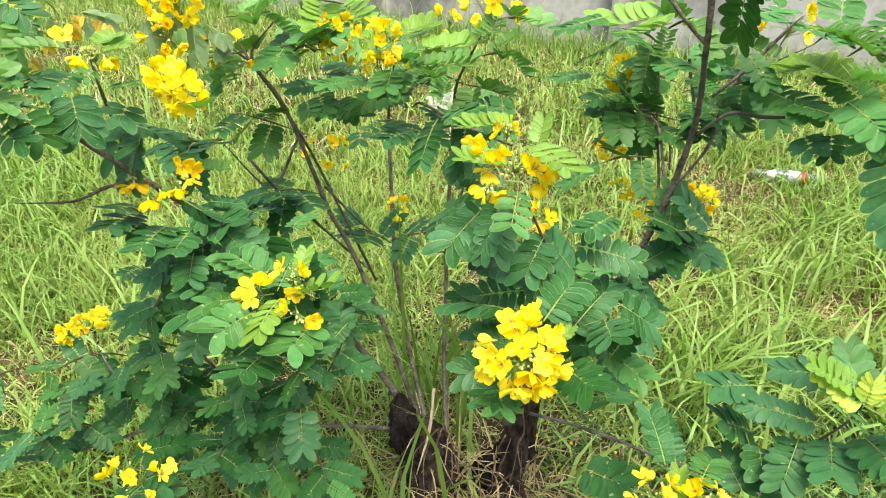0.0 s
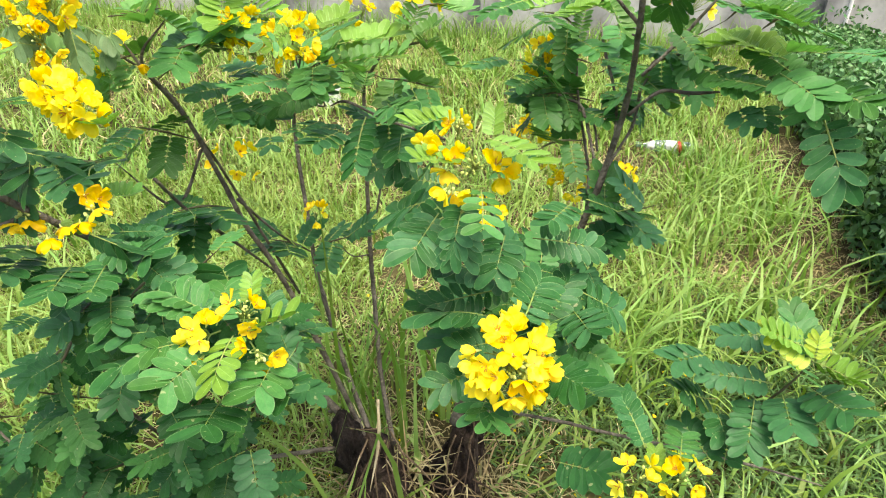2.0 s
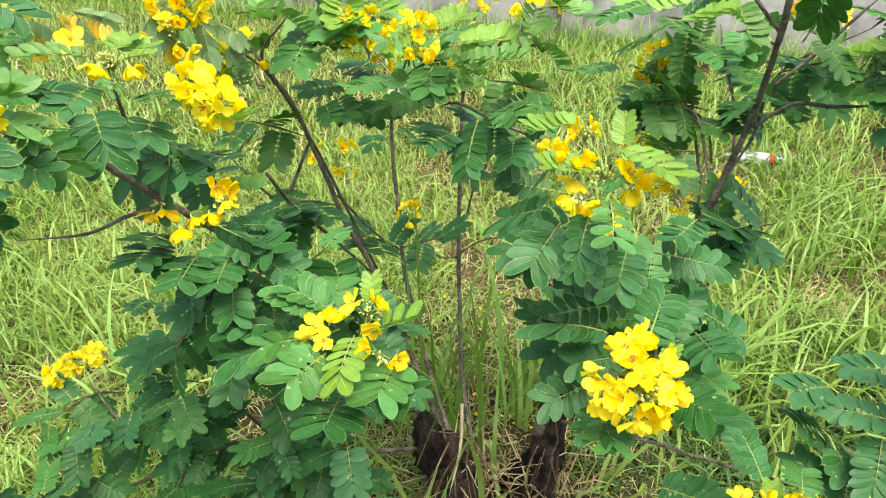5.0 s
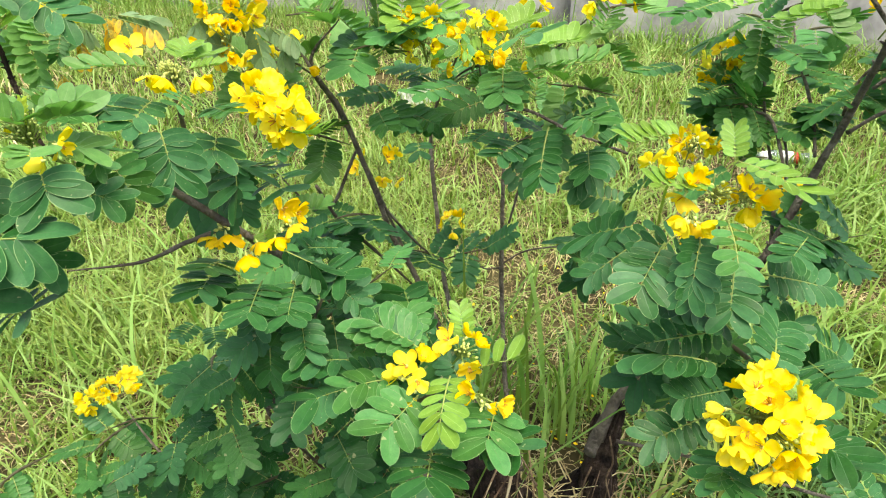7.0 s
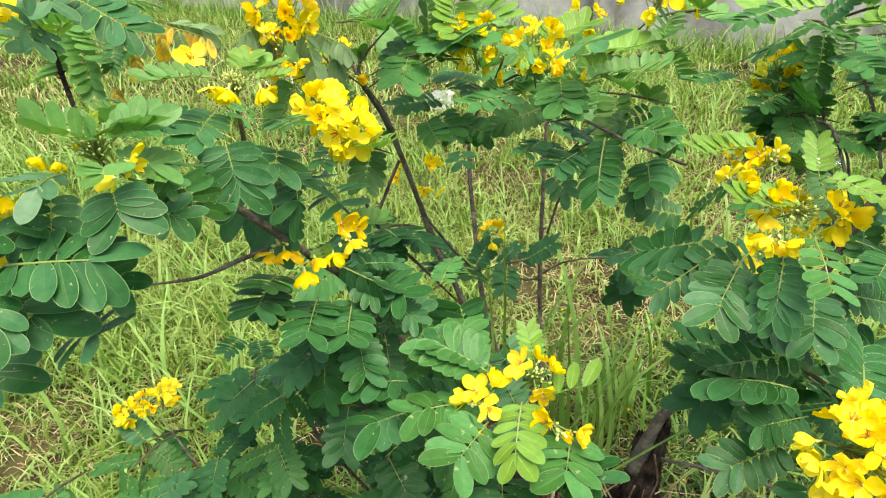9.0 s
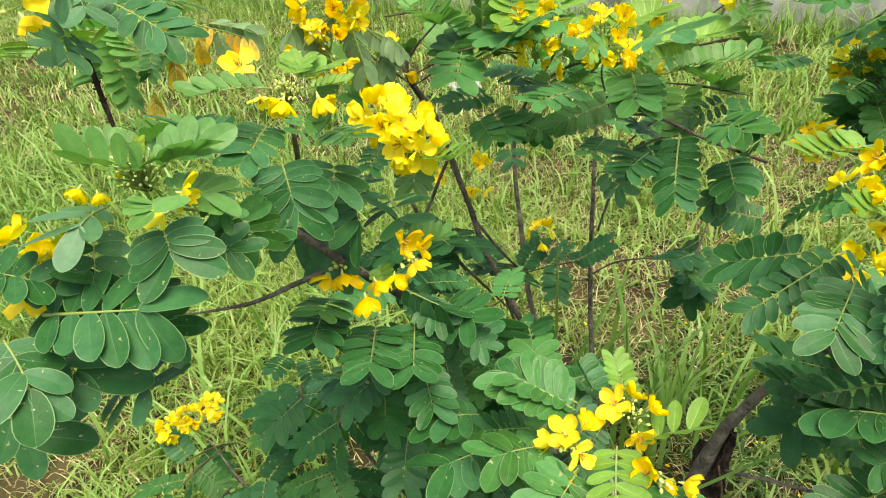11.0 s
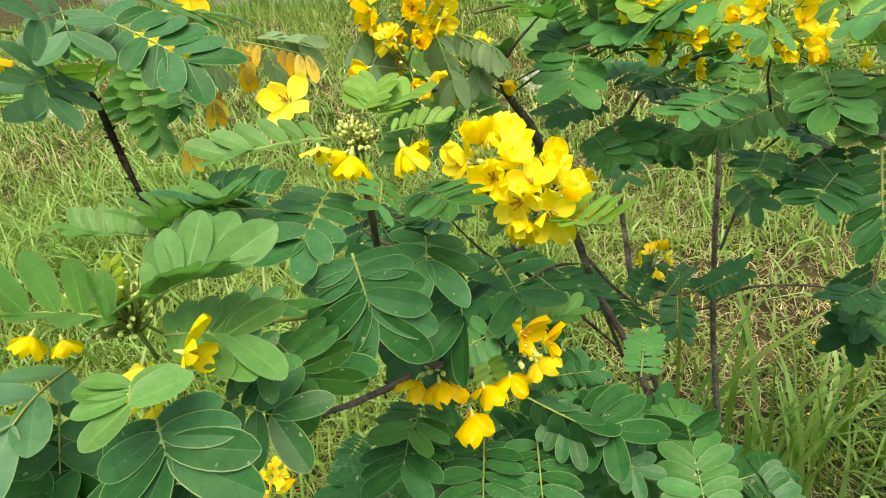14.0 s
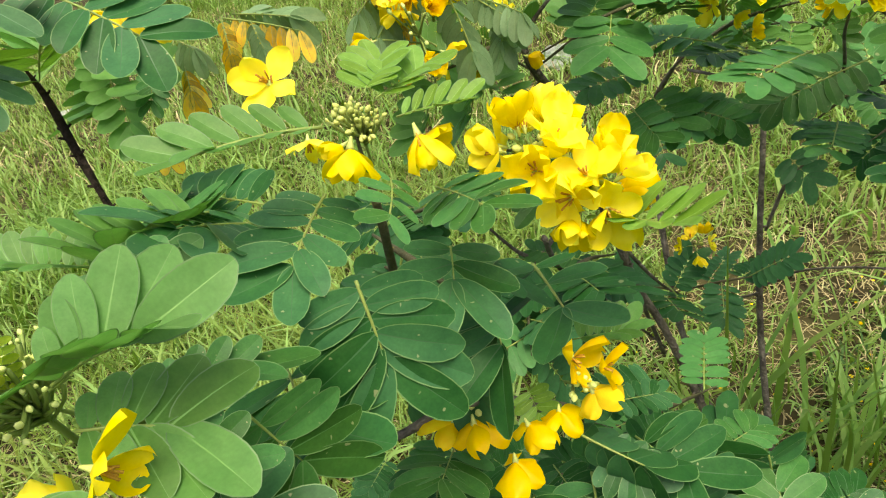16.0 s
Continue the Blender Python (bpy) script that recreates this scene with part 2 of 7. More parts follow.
def leaflet_places(pairs, rng, open_up=0.0):
    """Where the leaflets of a leaf of length 1 along +Y sit: matrices that scale a unit leaflet."""
    out = []
    droop = rng.uniform(0.08, 0.20)
    long = min(max(0.285 + 0.068 * (8 - pairs), 0.215), 0.60)
    end = 0.98 - 0.80 * long

    def axis(u):
        return Vector((0, u, -droop * (u - 0.15) ** 2 if u > 0.15 else 0))
    for i in range(pairs):
        r = i / max(pairs - 1, 1)
        u = 0.12 + (end - 0.12) * r
        grow = 0.74 + 0.26 * r ** 0.8
        ang = 82 - 46 * r ** 2.4
        for s in (-1, 1):
            a = radians(ang + rng.uniform(-5, 5)) * s
            size = long * grow * rng.uniform(0.94, 1.05)
            tilt = radians(rng.uniform(-6, 6) - 4 + open_up)
            q = Euler((tilt, radians(rng.uniform(-7, 7)), -a)).to_matrix().to_4x4()
            out.append(Matrix.Translation(axis(u)) @ q @ Matrix.Scale(size, 4))
    return out, axis, end


def add_rachis(bm, axis, mat, end):
    add_tube(bm, [(*axis(u * end), 0.0080 * (1.25 - 0.6 * u)) for u in (0, 0.25, 0.5, 0.75, 1.0)], 5, 2, mat=mat)


FOLD = {"light": 24, "fresh": 38, "wilted": -62, "limp": -55}
LEAF_MESH, LEAFLET_MESH, RACHIS_MESH = {}, {}, {}


def leaf_mesh(pairs, tone, variant, detail=6):
    key = (pairs, tone, variant, detail)
    if key not in LEAF_MESH:
        rng = random.Random(pairs * 31 + variant * 7 + len(tone))
        bm = bmesh.new()
        places, axis, end = leaflet_places(pairs, rng, FOLD.get(tone, 0))
        for m in places:
            add_leaflet(bm, m, rng, detail)
        add_rachis(bm, axis, 3, end)
        me = bpy.data.meshes.new("leaf")
        bm.to_mesh(me)
        bm.free()
        for mat in (LEAF[tone], VEIN[tone], VEIN[tone], RACHIS):
            me.materials.append(mat)
        me.polygons.foreach_set("use_smooth", [True] * len(me.polygons))
        LEAF_MESH[key] = me
    return LEAF_MESH[key]


def leaflet_mesh(tone, variant):
    if (tone, variant) not in LEAFLET_MESH:
        bm = bmesh.new()
        add_leaflet(bm, Matrix.Identity(4), random.Random(variant * 13 + 5), 10)
        me = bpy.data.meshes.new("leaflet")
        bm.to_mesh(me)
        bm.free()
        for mat in (LEAF[tone], RIM, VEIN[tone]):
            me.materials.append(mat)
        me.polygons.foreach_set("use_smooth", [True] * len(me.polygons))
        LEAFLET_MESH[tone, variant] = me
    return LEAFLET_MESH[tone, variant]


def leaf_pose(base, tip, normal):
    y = Vector(tip) - Vector(base)
    size = y.length
    y.normalize()
    z = Vector(normal)
    z = (z - y * z.dot(y)).normalized()
    x = y.cross(z)
    m = Matrix((x, y, z)).transposed().to_4x4()
    return Matrix.Translation(base) @ m @ Matrix.Scale(size, 4)


LEAF_COUNT = [0]


def leaf(shrub, base, tip, normal, pairs=6, tone="dark", near=False):
    """One feathered leaf from base to tip; near ones are built leaflet by leaflet."""
    LEAF_COUNT[0] += 1
    k = LEAF_COUNT[0]
    m = leaf_pose(base, tip, normal)
    if not near:
        ob = new("leaf", leaf_mesh(pairs, tone, k % 3))
        ob.parent = shrub
        ob.matrix_basis = m
        return ob
    rng = random.Random(k * 17)
    places, axis, end = leaflet_places(pairs, rng, FOLD.get(tone, 0))
    bm = bmesh.new()
    add_rachis(bm, axis, 0, end)
    ob = part("leaf", bm, RACHIS, shrub)
    ob.matrix_basis = m
    for i, p in enumerate(places):
        lo = new("leaflet", leaflet_mesh(tone, (k + i) % 5))
        lo.parent = ob
        lo.matrix_basis = p
    return ob


def full_leaf(shrub, base, end, left, right, pairs, tone, first=0.12, spread=None, grow=0.62, wide=1.0):
    """A near leaf whose stalk runs from base to end and whose last two leaflets reach left and right; spread: the way its first ones go; grow: how long those are beside the last."""
    LEAF_COUNT[0] += 1
    k = LEAF_COUNT[0]
    rng = random.Random(k * 17)
    base, end, left, right = (Vector(p) for p in (base, end, left, right))
    line = end - base
    ahead = line.normalized()
    lift = (right - end).cross(left - end).normalized()
    if lift.z < 0:
        lift = -lift
    bow = rng.uniform(0.03, 0.07) * line.length

    def at(u):
        return line * u + lift * bow * 4 * u * (1 - u)
    thick = 0.0105 * (line.length + 0.7 * (right - end).length)
    bm = bmesh.new()
    add_tube(bm, [(*at(u), thick * (1.25 - 0.6 * u)) for u in (0, 0.25, 0.5, 0.75, 1.0)], 5, 3)
    ob = part("leaf", bm, RACHIS, shrub)
    ob.matrix_basis = Matrix.Translation(base)
    for i in range(pairs):
        r = i / max(pairs - 1, 1)
        for side, tip in enumerate((left, right)):
            d = tip - end
            out = Vector(spread[side]).normalized() if spread else (d - ahead * d.dot(ahead)).normalized()
            way = (out + ahead * rng.uniform(0.05, 0.22)).lerp(d.normalized(), r ** 1.8).normalized()
            size = d.length * (grow + (1 - grow) * r ** 0.8) * (1 if r == 1 else rng.uniform(0.95, 1.06))
            z = ahead.cross(out)
            if z.dot(lift) < 0:
                z = -z
            z = (z + way.cross(ahead) * rng.uniform(-0.06, 0.06) + ahead * rng.uniform(-0.10, 0.10)).normalized()
            z = (z - way * z.dot(way)).normalized()
            m = Matrix((way.cross(z), way, z)).transposed().to_4x4()
            lo = new("leaflet", leaflet_mesh(tone, (k + i) % 5))
            lo.parent = ob
            lo.matrix_basis = Matrix.Translation(at(first + (1 - first) * r)) @ m @ Matrix.Diagonal((size * wide, size, size, 1))
    return ob


def add_petal(bm, m, rng, mat):
    """A broad rounded petal of length 1 along +Y on a narrow claw, cupped and a little ruffled."""
    cup, wave = rng.uniform(0.15, 0.40), rng.uniform(0, 6.28)
    rows = []
    for i in range(9):
        u = 1 - (1 - i / 8) ** 1.25
        if u < 0.55:
            w = 0.06 + 0.32 * math.sin(math.pi / 2 * u / 0.55) ** 1.2
        else:
            w = 0.38 * math.sqrt(max(1 - ((u - 0.55) / 0.465) ** 2, 0.0))
        z = cup * u * u * 0.6
        rows.append([bm.verts.new(m @ Vector((x * w, 0.06 + 0.94 * u - 0.04 * x * x * u, z + cup * 0.45 * x * x * (0.4 + u) + (0.040 * math.sin(5 * x + 4 * u + wave) - 0.05 * (1 - abs(x))) * u))) for x in (-1, -0.67, -0.33, 0, 0.33, 0.67, 1)])
    for r0, r1 in zip(rows, rows[1:]):
        for k in range(6):
            bm.faces.new((r0[k], r0[k + 1], r1[k + 1], r1[k])).material_index = mat


FLOWER_MESH = {}


def flower_mesh(kind):
    """A five-petalled flower of radius 1 that opens along +Z. kind: its remainder by 3 goes from flat to cupped; 12 and over are older."""
    if kind not in FLOWER_MESH:
        rng = random.Random(kind * 5 + 2)
        bm = bmesh.new()
        opening = (10, 28, 50)[kind % 3]
        for i in range(5):
            tilt = radians(opening + rng.uniform(-22, 22))
            m = pose(0, 0, 0, 0, 0, 72 * i + rng.uniform(-12, 12)) @ Matrix.Rotation(tilt, 4, "X") @ Matrix.Rotation(radians(rng.uniform(-22, 22)), 4, "Y") @ Matrix.Scale(rng.uniform(0.78, 1.08), 4)
            add_petal(bm, m, rng, 0)
        for i in range(7):
            a = rng.uniform(0, 6.28)
            r = rng.uniform(0.03, 0.14)
            add_tube(bm, [(0.4 * r * math.cos(a), 0.4 * r * math.sin(a), 0.0, 0.02), (r * math.cos(a), r * math.sin(a), 0.18, 0.025), (1.5 * r * math.cos(a), 1.5 * r * math.sin(a), rng.uniform(0.26, 0.40), 0.03)], 4, 1, mat=1)
        add_tube(bm, [(0, 0, -0.22, 0.03), (0, 0, -0.08, 0.06), (0, 0, 0.06, 0.10)], 5, 2, mat=2)
        me = bpy.data.meshes.new("flower")
        bm.to_mesh(me)
        bm.free()
        for mat in (PETAL if kind < 12 else PETAL_OLD, STAMEN, BUD):
            me.materials.append(mat)
        me.polygons.foreach_set("use_smooth", [True] * len(me.polygons))
        FLOWER_MESH[kind] = me
    return FLOWER_MESH[kind]


def flower(parent, at, facing, size=0.021, kind=0, spin=0.0, inside=None):
    ob = new("flower", flower_mesh(kind))
    ob.parent = parent
    m = Matrix.Translation(at) @ Vector(facing).to_track_quat("Z", "Y").to_matrix().to_4x4() @ pose(0, 0, 0, 0, 0, spin) @ Matrix.Scale(size, 4)
    ob.matrix_basis = m if inside is None else inside.matrix_basis.inverted() @ m
    return ob


def add_bud(bm, at, way, size, mat):
    q = Vector(way).to_track_quat("Z", "Y").to_matrix().to_4x4()
    m = Matrix.Translation(at) @ q
    prof = ((0.0, 0.25), (0.25, 0.75), (0.55, 1.0), (0.85, 0.8), (1.15, 0.3))
    rings = [[bm.verts.new(m @ Vector((r * size * math.cos(k * 1.0472), r * size * math.sin(k * 1.0472), h * size * 2.3))) for k in range(6)] for h, r in prof]
    for r0, r1 in zip(rings, rings[1:]):
        for k in range(6):
            bm.faces.new((r0[k], r0[(k + 1) % 6], r1[(k + 1) % 6], r1[k])).material_index = mat
    bm.faces.new(rings[-1]).material_index = mat
    bm.faces.new(rings[0][::-1]).material_index = mat


def flower_cluster(shrub, centre, axis, radius=0.05, flowers=12, buds=14, size=0.021, seed=1, old=0.3, spread=95, inner=0.0):
    """A raceme: a stalk with pedicels and buds, and open flowers round it."""
    rng = random.Random(seed)
    centre, axis = Vector(centre), Vector(axis).normalized()
    bm = bmesh.new()
    root = centre - axis * radius * 1.5
    add_tube(bm, [(*root, min(0.0018, 0.05 * radius)), (*(centre - axis * 0.5 * radius), min(0.0016, 0.05 * radius)), (*(centre + axis * 0.35 * radius), 0.0008)], 5, 3, mat=0)
    spots = []
    q = axis.to_track_quat("Z", "Y")
    for i in range(flowers):
        a = i * 2.39996 + rng.uniform(-0.3, 0.3)
        tip = radians(spread) * (inner + (1 - inner) * ((i + 0.5) / flowers) ** 0.6) * rng.uniform(0.9, 1.1)
        d = q @ Vector((math.sin(tip) * math.cos(a), math.sin(tip) * math.sin(a), math.cos(tip)))
        spots.append((centre + d * radius * rng.uniform(0.70, 1.10), d))
    for at, d in spots:
        foot = centre - axis * radius * rng.uniform(0.1, 0.7)
        add_tube(bm, [(*foot, 0.0009), (*(foot.lerp(at, 0.6) + axis * 0.004), 0.0008), (*(at - d * 0.008), 0.0009)], 4, 2, mat=0)
    for i in range(buds):
        a, tip = rng.uniform(0, 6.28), radians(rng.uniform(0, 70))
        d = q @ Vector((math.sin(tip) * math.cos(a), math.sin(tip) * math.sin(a), math.cos(tip)))
        at = centre + d * radius * rng.uniform(0.30, 0.78 if flowers else 1.0)
        foot = centre - axis * radius * rng.uniform(0.0, 0.6)
        add_tube(bm, [(*foot, 0.0008), (*(foot.lerp(at, 0.5) + d * 0.003), 0.0007), (*at, 0.0007)], 4, 2, mat=0)
        d = (d + Vector((rng.uniform(-0.6, 0.6), rng.uniform(-0.6, 0.6), rng.uniform(-0.5, 0.5)))).normalized()
        add_bud(bm, at, d, rng.uniform(0.0010, 0.0024) * size / 0.019, 1)
    ob = part("raceme", bm, [RACHIS, BUD], shrub, "raceme of bright yellow flowers with green buds")
    for at, d in spots:
        kind = rng.choice((0, 0, 1, 1, 2)) + 3 * rng.randrange(4) + (12 if rng.random() < old else 0)
        face = (d + Vector((rng.uniform(-0.5, 0.5), rng.uniform(-0.5, 0.5), rng.uniform(-0.35, 0.45)))).normalized()
        flower(ob, at, face, size * rng.uniform(0.95, 1.22), kind, rng.uniform(0, 72))
    return ob


def stem(shrub, points, name="stem", mat=None, knobs=0, rough=0.25, sides=8, seed=3, label=""):
    bm = bmesh.new()
    points = [*points[:-1], (*points[-1][:3], points[-1][3] * 0.35)]
    add_tube(bm, points, sides, 8, rough)
    rng = random.Random(seed)
    line = [tuple(float(v) for v in q) for q in smooth_line(points, 8)]
    for i in range(knobs):
        j = rng.randrange(2, len(line) - 1)
        p, r = Vector(line[j][:3]), line[j][3]
        d = (Vector(line[j][:3]) - Vector(line[j - 1][:3])).normalized()
        side = d.orthogonal()
        side.rotate(Matrix.Rotation(rng.uniform(0, 6.28), 3, d))
        add_tube(bm, [(*(p + side * r * 0.6), r * 0.45), (*(p + side * r * 1.5 + d * r * 0.6), r * 0.3)], 5, 1)
    return part(name, bm, mat or BARK, shrub, label)


def spray(shrub, start, end, leaves, size=0.105, tone="dark", seed=1, pairs=6, radius=0.0025, droop=0.5, near=False, twig=True):
    """A leafy twig from start to end: leaves set spirally along its outer part, hanging outwards."""
    rng = random.Random(seed)
    a, b = Vector(start), Vector(end)
    d = (b - a).normalized()
    mid = a.lerp(b, 0.5) + Vector((rng.uniform(-1, 1), rng.uniform(-1, 1), rng.uniform(0, 1))) * 0.05 * (b - a).length
    if twig:
        stem(shrub, [(*a, radius * 0.4), (*mid, radius), (*b, radius * 0.5)], "twig", TWIG, 0, 0.15, 6, seed)
    for i in range(leaves):
        u = 0.25 + 0.75 * (i + rng.uniform(0, 0.8)) / leaves
        at = a.lerp(mid, u * 2) if u < 0.5 else mid.lerp(b, min(u * 2 - 1, 1.0))
        side = d.orthogonal().normalized()
        side.rotate(Matrix.Rotation(i * 2.4 + rng.uniform(-0.5, 0.5), 3, d))
        way = (side + d * rng.uniform(0.1, 0.9) + Vector((0, 0, -droop * rng.uniform(0.2, 1.5)))).normalized()
        if way.z > 0.45:
            way.z *= 0.4
            way.normalize()
        n = Vector((rng.uniform(-0.3, 0.3), rng.uniform(-0.5, 0.1), 1.0)) + side * 0.3
        ln = size * rng.uniform(0.75, 1.12)
        leaf(shrub, at, at + way * ln, n, rng.choice((pairs - 2, pairs - 2, pairs - 1, pairs)) if pairs > 6 else rng.choice((pairs - 1, pairs, pairs)), tone if rng.random() < 0.85 else "mid", near)


def stump(shrub, points, seed, ridges=9, label="", mat=None):
    """An old trunk with deep upright ridges and fissures."""
    line = [tuple(float(v) for v in q) for q in smooth_line(points, 10)]
    sides = 40
    bm = bmesh.new()
    rings = []
    for j, q in enumerate(line):
        ring = []
        for k in range(sides):
            w = 2 * math.pi * k / sides
            c, sn = math.cos(w), math.sin(w)
            ridge = noise.noise(Vector((c * ridges * 0.35, sn * ridges * 0.35, q[2] * 4 + seed)))
            crack = abs(noise.noise(Vector((c * ridges * 0.6, sn * ridges * 0.6, q[2] * 7 + seed * 2))))
            knot = noise.noise(Vector((c * 1.3 + seed, sn * 1.3, q[2] * 16)))
            r = q[3] * (1 + 0.38 * ridge - 0.36 * (1 - min(crack * 4, 1)) + 0.34 * knot + 0.26 * noise.noise(Vector((c * 6, sn * 6, q[2] * 60))))
            ring.append(bm.verts.new((q[0] + r * c, q[1] + r * sn, q[2] + 0.010 * ridge)))
        rings.append(ring)
    for r0, r1 in zip(rings, rings[1:]):
        for k in range(sides):
            bm.faces.new((r0[k], r0[(k + 1) % sides], r1[(k + 1) % sides], r1[k]))
    bm.faces.new(rings[-1])
    return part("trunk", bm, mat or BARK_OLD, shrub, label)

# ---- ground, wall, hedge ----
def ground_height(x, y):
    near = math.exp(-((x - 0.05) ** 2 + (y - 1.15) ** 2) / 0.10)
    return 0.03 * noise.noise(Vector((x * 0.7, y * 0.7, 0.3))) + 0.012 * noise.noise(Vector((x * 3, y * 3, 1.7))) + 0.03 * near


def build_ground():
    bm = bmesh.new()
    xs = [-400, -60, -16] + [-8 + 0.2 * i for i in range(81)] + [16, 60, 400]
    ys = [-400, -60, -12] + [-3 + 0.2 * i for i in range(81)] + [20, 60, 400]
    grid = [[bm.verts.new((x, y, ground_height(x, y) if abs(x) < 9 and -4 < y < 14 else 0.0)) for y in ys] for x in xs]
    for i in range(len(xs) - 1):
        for j in range(len(ys) - 1):
            bm.faces.new((grid[i][j], grid[i + 1][j], grid[i + 1][j + 1], grid[i][j + 1]))
    return tagged(part("ground", bm, SOIL), "rough brown soil under long wild grass", "ground", kind="structure")


build_ground()

WALL_A, WALL_B, WALL_H = Vector((9.0, 2.3, 0)), Vector((-7.5, 12.6, 0)), 2.1


def build_wall():
    along = (WALL_B - WALL_A).normalized()
    back = Vector((along.y, -along.x, 0))
    if back.y < 0:
        back = -back
    rng = random.Random(4)
    wall = tagged(new("wall_north", None), "grey cement boundary wall with black damp stains", "wall", kind="structure")
    length = (WALL_B - WALL_A).length
    n = 140
    bm = bmesh.new()
    rows = []
    for i in range(n + 1):
        p = WALL_A + along * length * i / n
        bulge = 0.012 * noise.noise(Vector((i * 0.21, 0, 0)))
        rows.append([bm.verts.new(p + back * (bulge + off) + Vector((0, 0, z))) for off, z in ((0, -0.2), (0.004, 0.12), (0.0, 0.5), (0.006, 1.2), (0, WALL_H), (0.2, WALL_H), (0.2, -0.2))])
    for r0, r1 in zip(rows, rows[1:]):
        for k in range(6):
            bm.faces.new((r0[k], r0[k + 1], r1[k + 1], r1[k]))
    part("plaster_coat", bm, PLASTER, wall)
    bm = bmesh.new()
    for i in range(6):
        p = WALL_A + along * (2.0 + i * 3.2) - back * 0.045
        m = Matrix.Translation(p + Vector((0, 0, WALL_H / 2 - 0.1))) @ Matrix.Rotation(math.atan2(along.y, along.x), 4, "Z") @ Matrix.Diagonal((0.22, 0.09, WALL_H + 0.1, 1))
        bmesh.ops.create_cube(bm, size=1.0, matrix=m)
    part("pier", bm, PLASTER, wall, smooth=False)
    return wall


build_wall()


def blades(name, xy, height, width, lean, mats, label, category, seed, curl=0.6, flat=False, segments=3):
    """Many grass blades, each a tapering bent strip rooted at xy."""
    g = np.random.default_rng(seed)
    n = len(xy)
    h = g.uniform(*height, n) * np.clip(g.normal(1.0, 0.25, n), 0.45, 1.7)
    w = g.uniform(*width, n)
    a = g.uniform(0, 2 * np.pi, n)
    dirx, diry = np.cos(a), np.sin(a)
    tilt = g.uniform(*lean, n)
    z0 = np.array([ground_height(x, y) for x, y in xy]) - (0.0 if flat else 0.01)
    rows = []
    for s in range(segments + 1):
        u = s / segments
        bend = tilt * u + curl * tilt * u * u
        up = h * u * np.cos(np.clip(bend * 0.8, 0, 1.45)) if not flat else 0.012 + 0.02 * u * g.uniform(0, 1, n)
        out = h * u * np.sin(np.clip(bend, 0, 1.5)) if not flat else h * u
        ww = w * (1 - u ** 2.2) * 0.5 + 0.0004
        cx, cy, cz = xy[:, 0] + dirx * out, xy[:, 1] + diry * out, z0 + up
        rows.append(np.stack([cx - diry * ww, cy + dirx * ww, cz + 0.15 * ww], 1))
        rows.append(np.stack([cx + diry * ww, cy - dirx * ww, cz], 1))
    v = np.stack(rows, 1)
    k = 2 * (segments + 1)
    quad = np.array([[2 * s, 2 * s + 1, 2 * s + 3, 2 * s + 2] for s in range(segments)])
    f = (np.arange(n)[:, None, None] * k + quad[None]).reshape(-1, 4)
    ob = new(name, from_arrays(name, v.reshape(-1, 3), f, mats))
    return tagged(ob, label, category, kind="stuff")


def scatter(n, x0, x1, y0, y1, seed, clump=0.0, bare=True):
    g = np.random.default_rng(seed)
    p = np.stack([g.uniform(x0, x1, n), g.uniform(y0, y1, n)], 1)
    if clump:
        keep = np.array([noise.noise(Vector((x * 1.6, y * 1.6, seed))) + 0.5 * noise.noise(Vector((x * 4.3, y * 4.3, seed))) > -0.25 + 0.5 * g.random() * clump for x, y in p])
        p = p[keep]
    wall_dir = WALL_B - WALL_A
    side = (p[:, 0] - WALL_A.x) * wall_dir.y - (p[:, 1] - WALL_A.y) * wall_dir.x
    near = (0 - WALL_A.x) * wall_dir.y - (0 - WALL_A.y) * wall_dir.x
    p = p[np.sign(side) == np.sign(near)]
    if bare:
        u = ((p[:, 0] - 1.74) * 2.23 + (p[:, 1] - 1.36) * 3.74) / 4.354
        v = ((p[:, 0] - 1.74) * 3.74 - (p[:, 1] - 1.36) * 2.23) / 4.354
        p = p[~((u > 0.0) & (u < 2.4) & (v > -0.26 + 0.08 * np.sin(u * 7)) & (v < 0.7) & (g.random(len(p)) < 0.85))]
    return p


def feather(p, x0, x1, y0, y1, margin):
    """Let a patch of blades thin out towards its borders."""
    edge = np.minimum(np.minimum(p[:, 0] - x0, x1 - p[:, 0]), np.minimum(p[:, 1] - y0, y1 - p[:, 1]))
    return p[np.random.default_rng(len(p)).random(len(p)) < np.clip(edge / margin, 0, 1)]


def thin_corner(p, keep=0.50):
    """Fewer blades in front of the hedge, so that dark soil stands in for shade."""
    inside = (p[:, 0] > 0.55) & (p[:, 1] < 1.40)
    return p[~inside | (np.random.default_rng(10).random(len(p)) < keep)]


near_grass = feather(scatter(81000, -3.6, 3.5, -0.7, 4.2, 11, 1.0), -3.6, 3.5, -0.7, 4.2, 0.9)
far = np.hypot(near_grass[:, 0] - 0.15, near_grass[:, 1] - 1.35)
side_patch = np.array([noise.noise(Vector((x * 1.1 + 7.0, y * 1.1, 2.0))) for x, y in near_grass])
near_grass = near_grass[(near_grass[:, 0] < 0.4) | ((side_patch > -0.05) & (np.random.default_rng(8).random(len(near_grass)) < 0.65)) | (np.random.default_rng(9).random(len(near_grass)) < 0.30)]
near_grass = thin_corner(near_grass)
far = np.hypot(near_grass[:, 0] - 0.15, near_grass[:, 1] - 1.35)
near_grass = near_grass[np.random.default_rng(5).random(len(near_grass)) < np.clip(far * 1.6 - 0.25, 0.12, 1)]
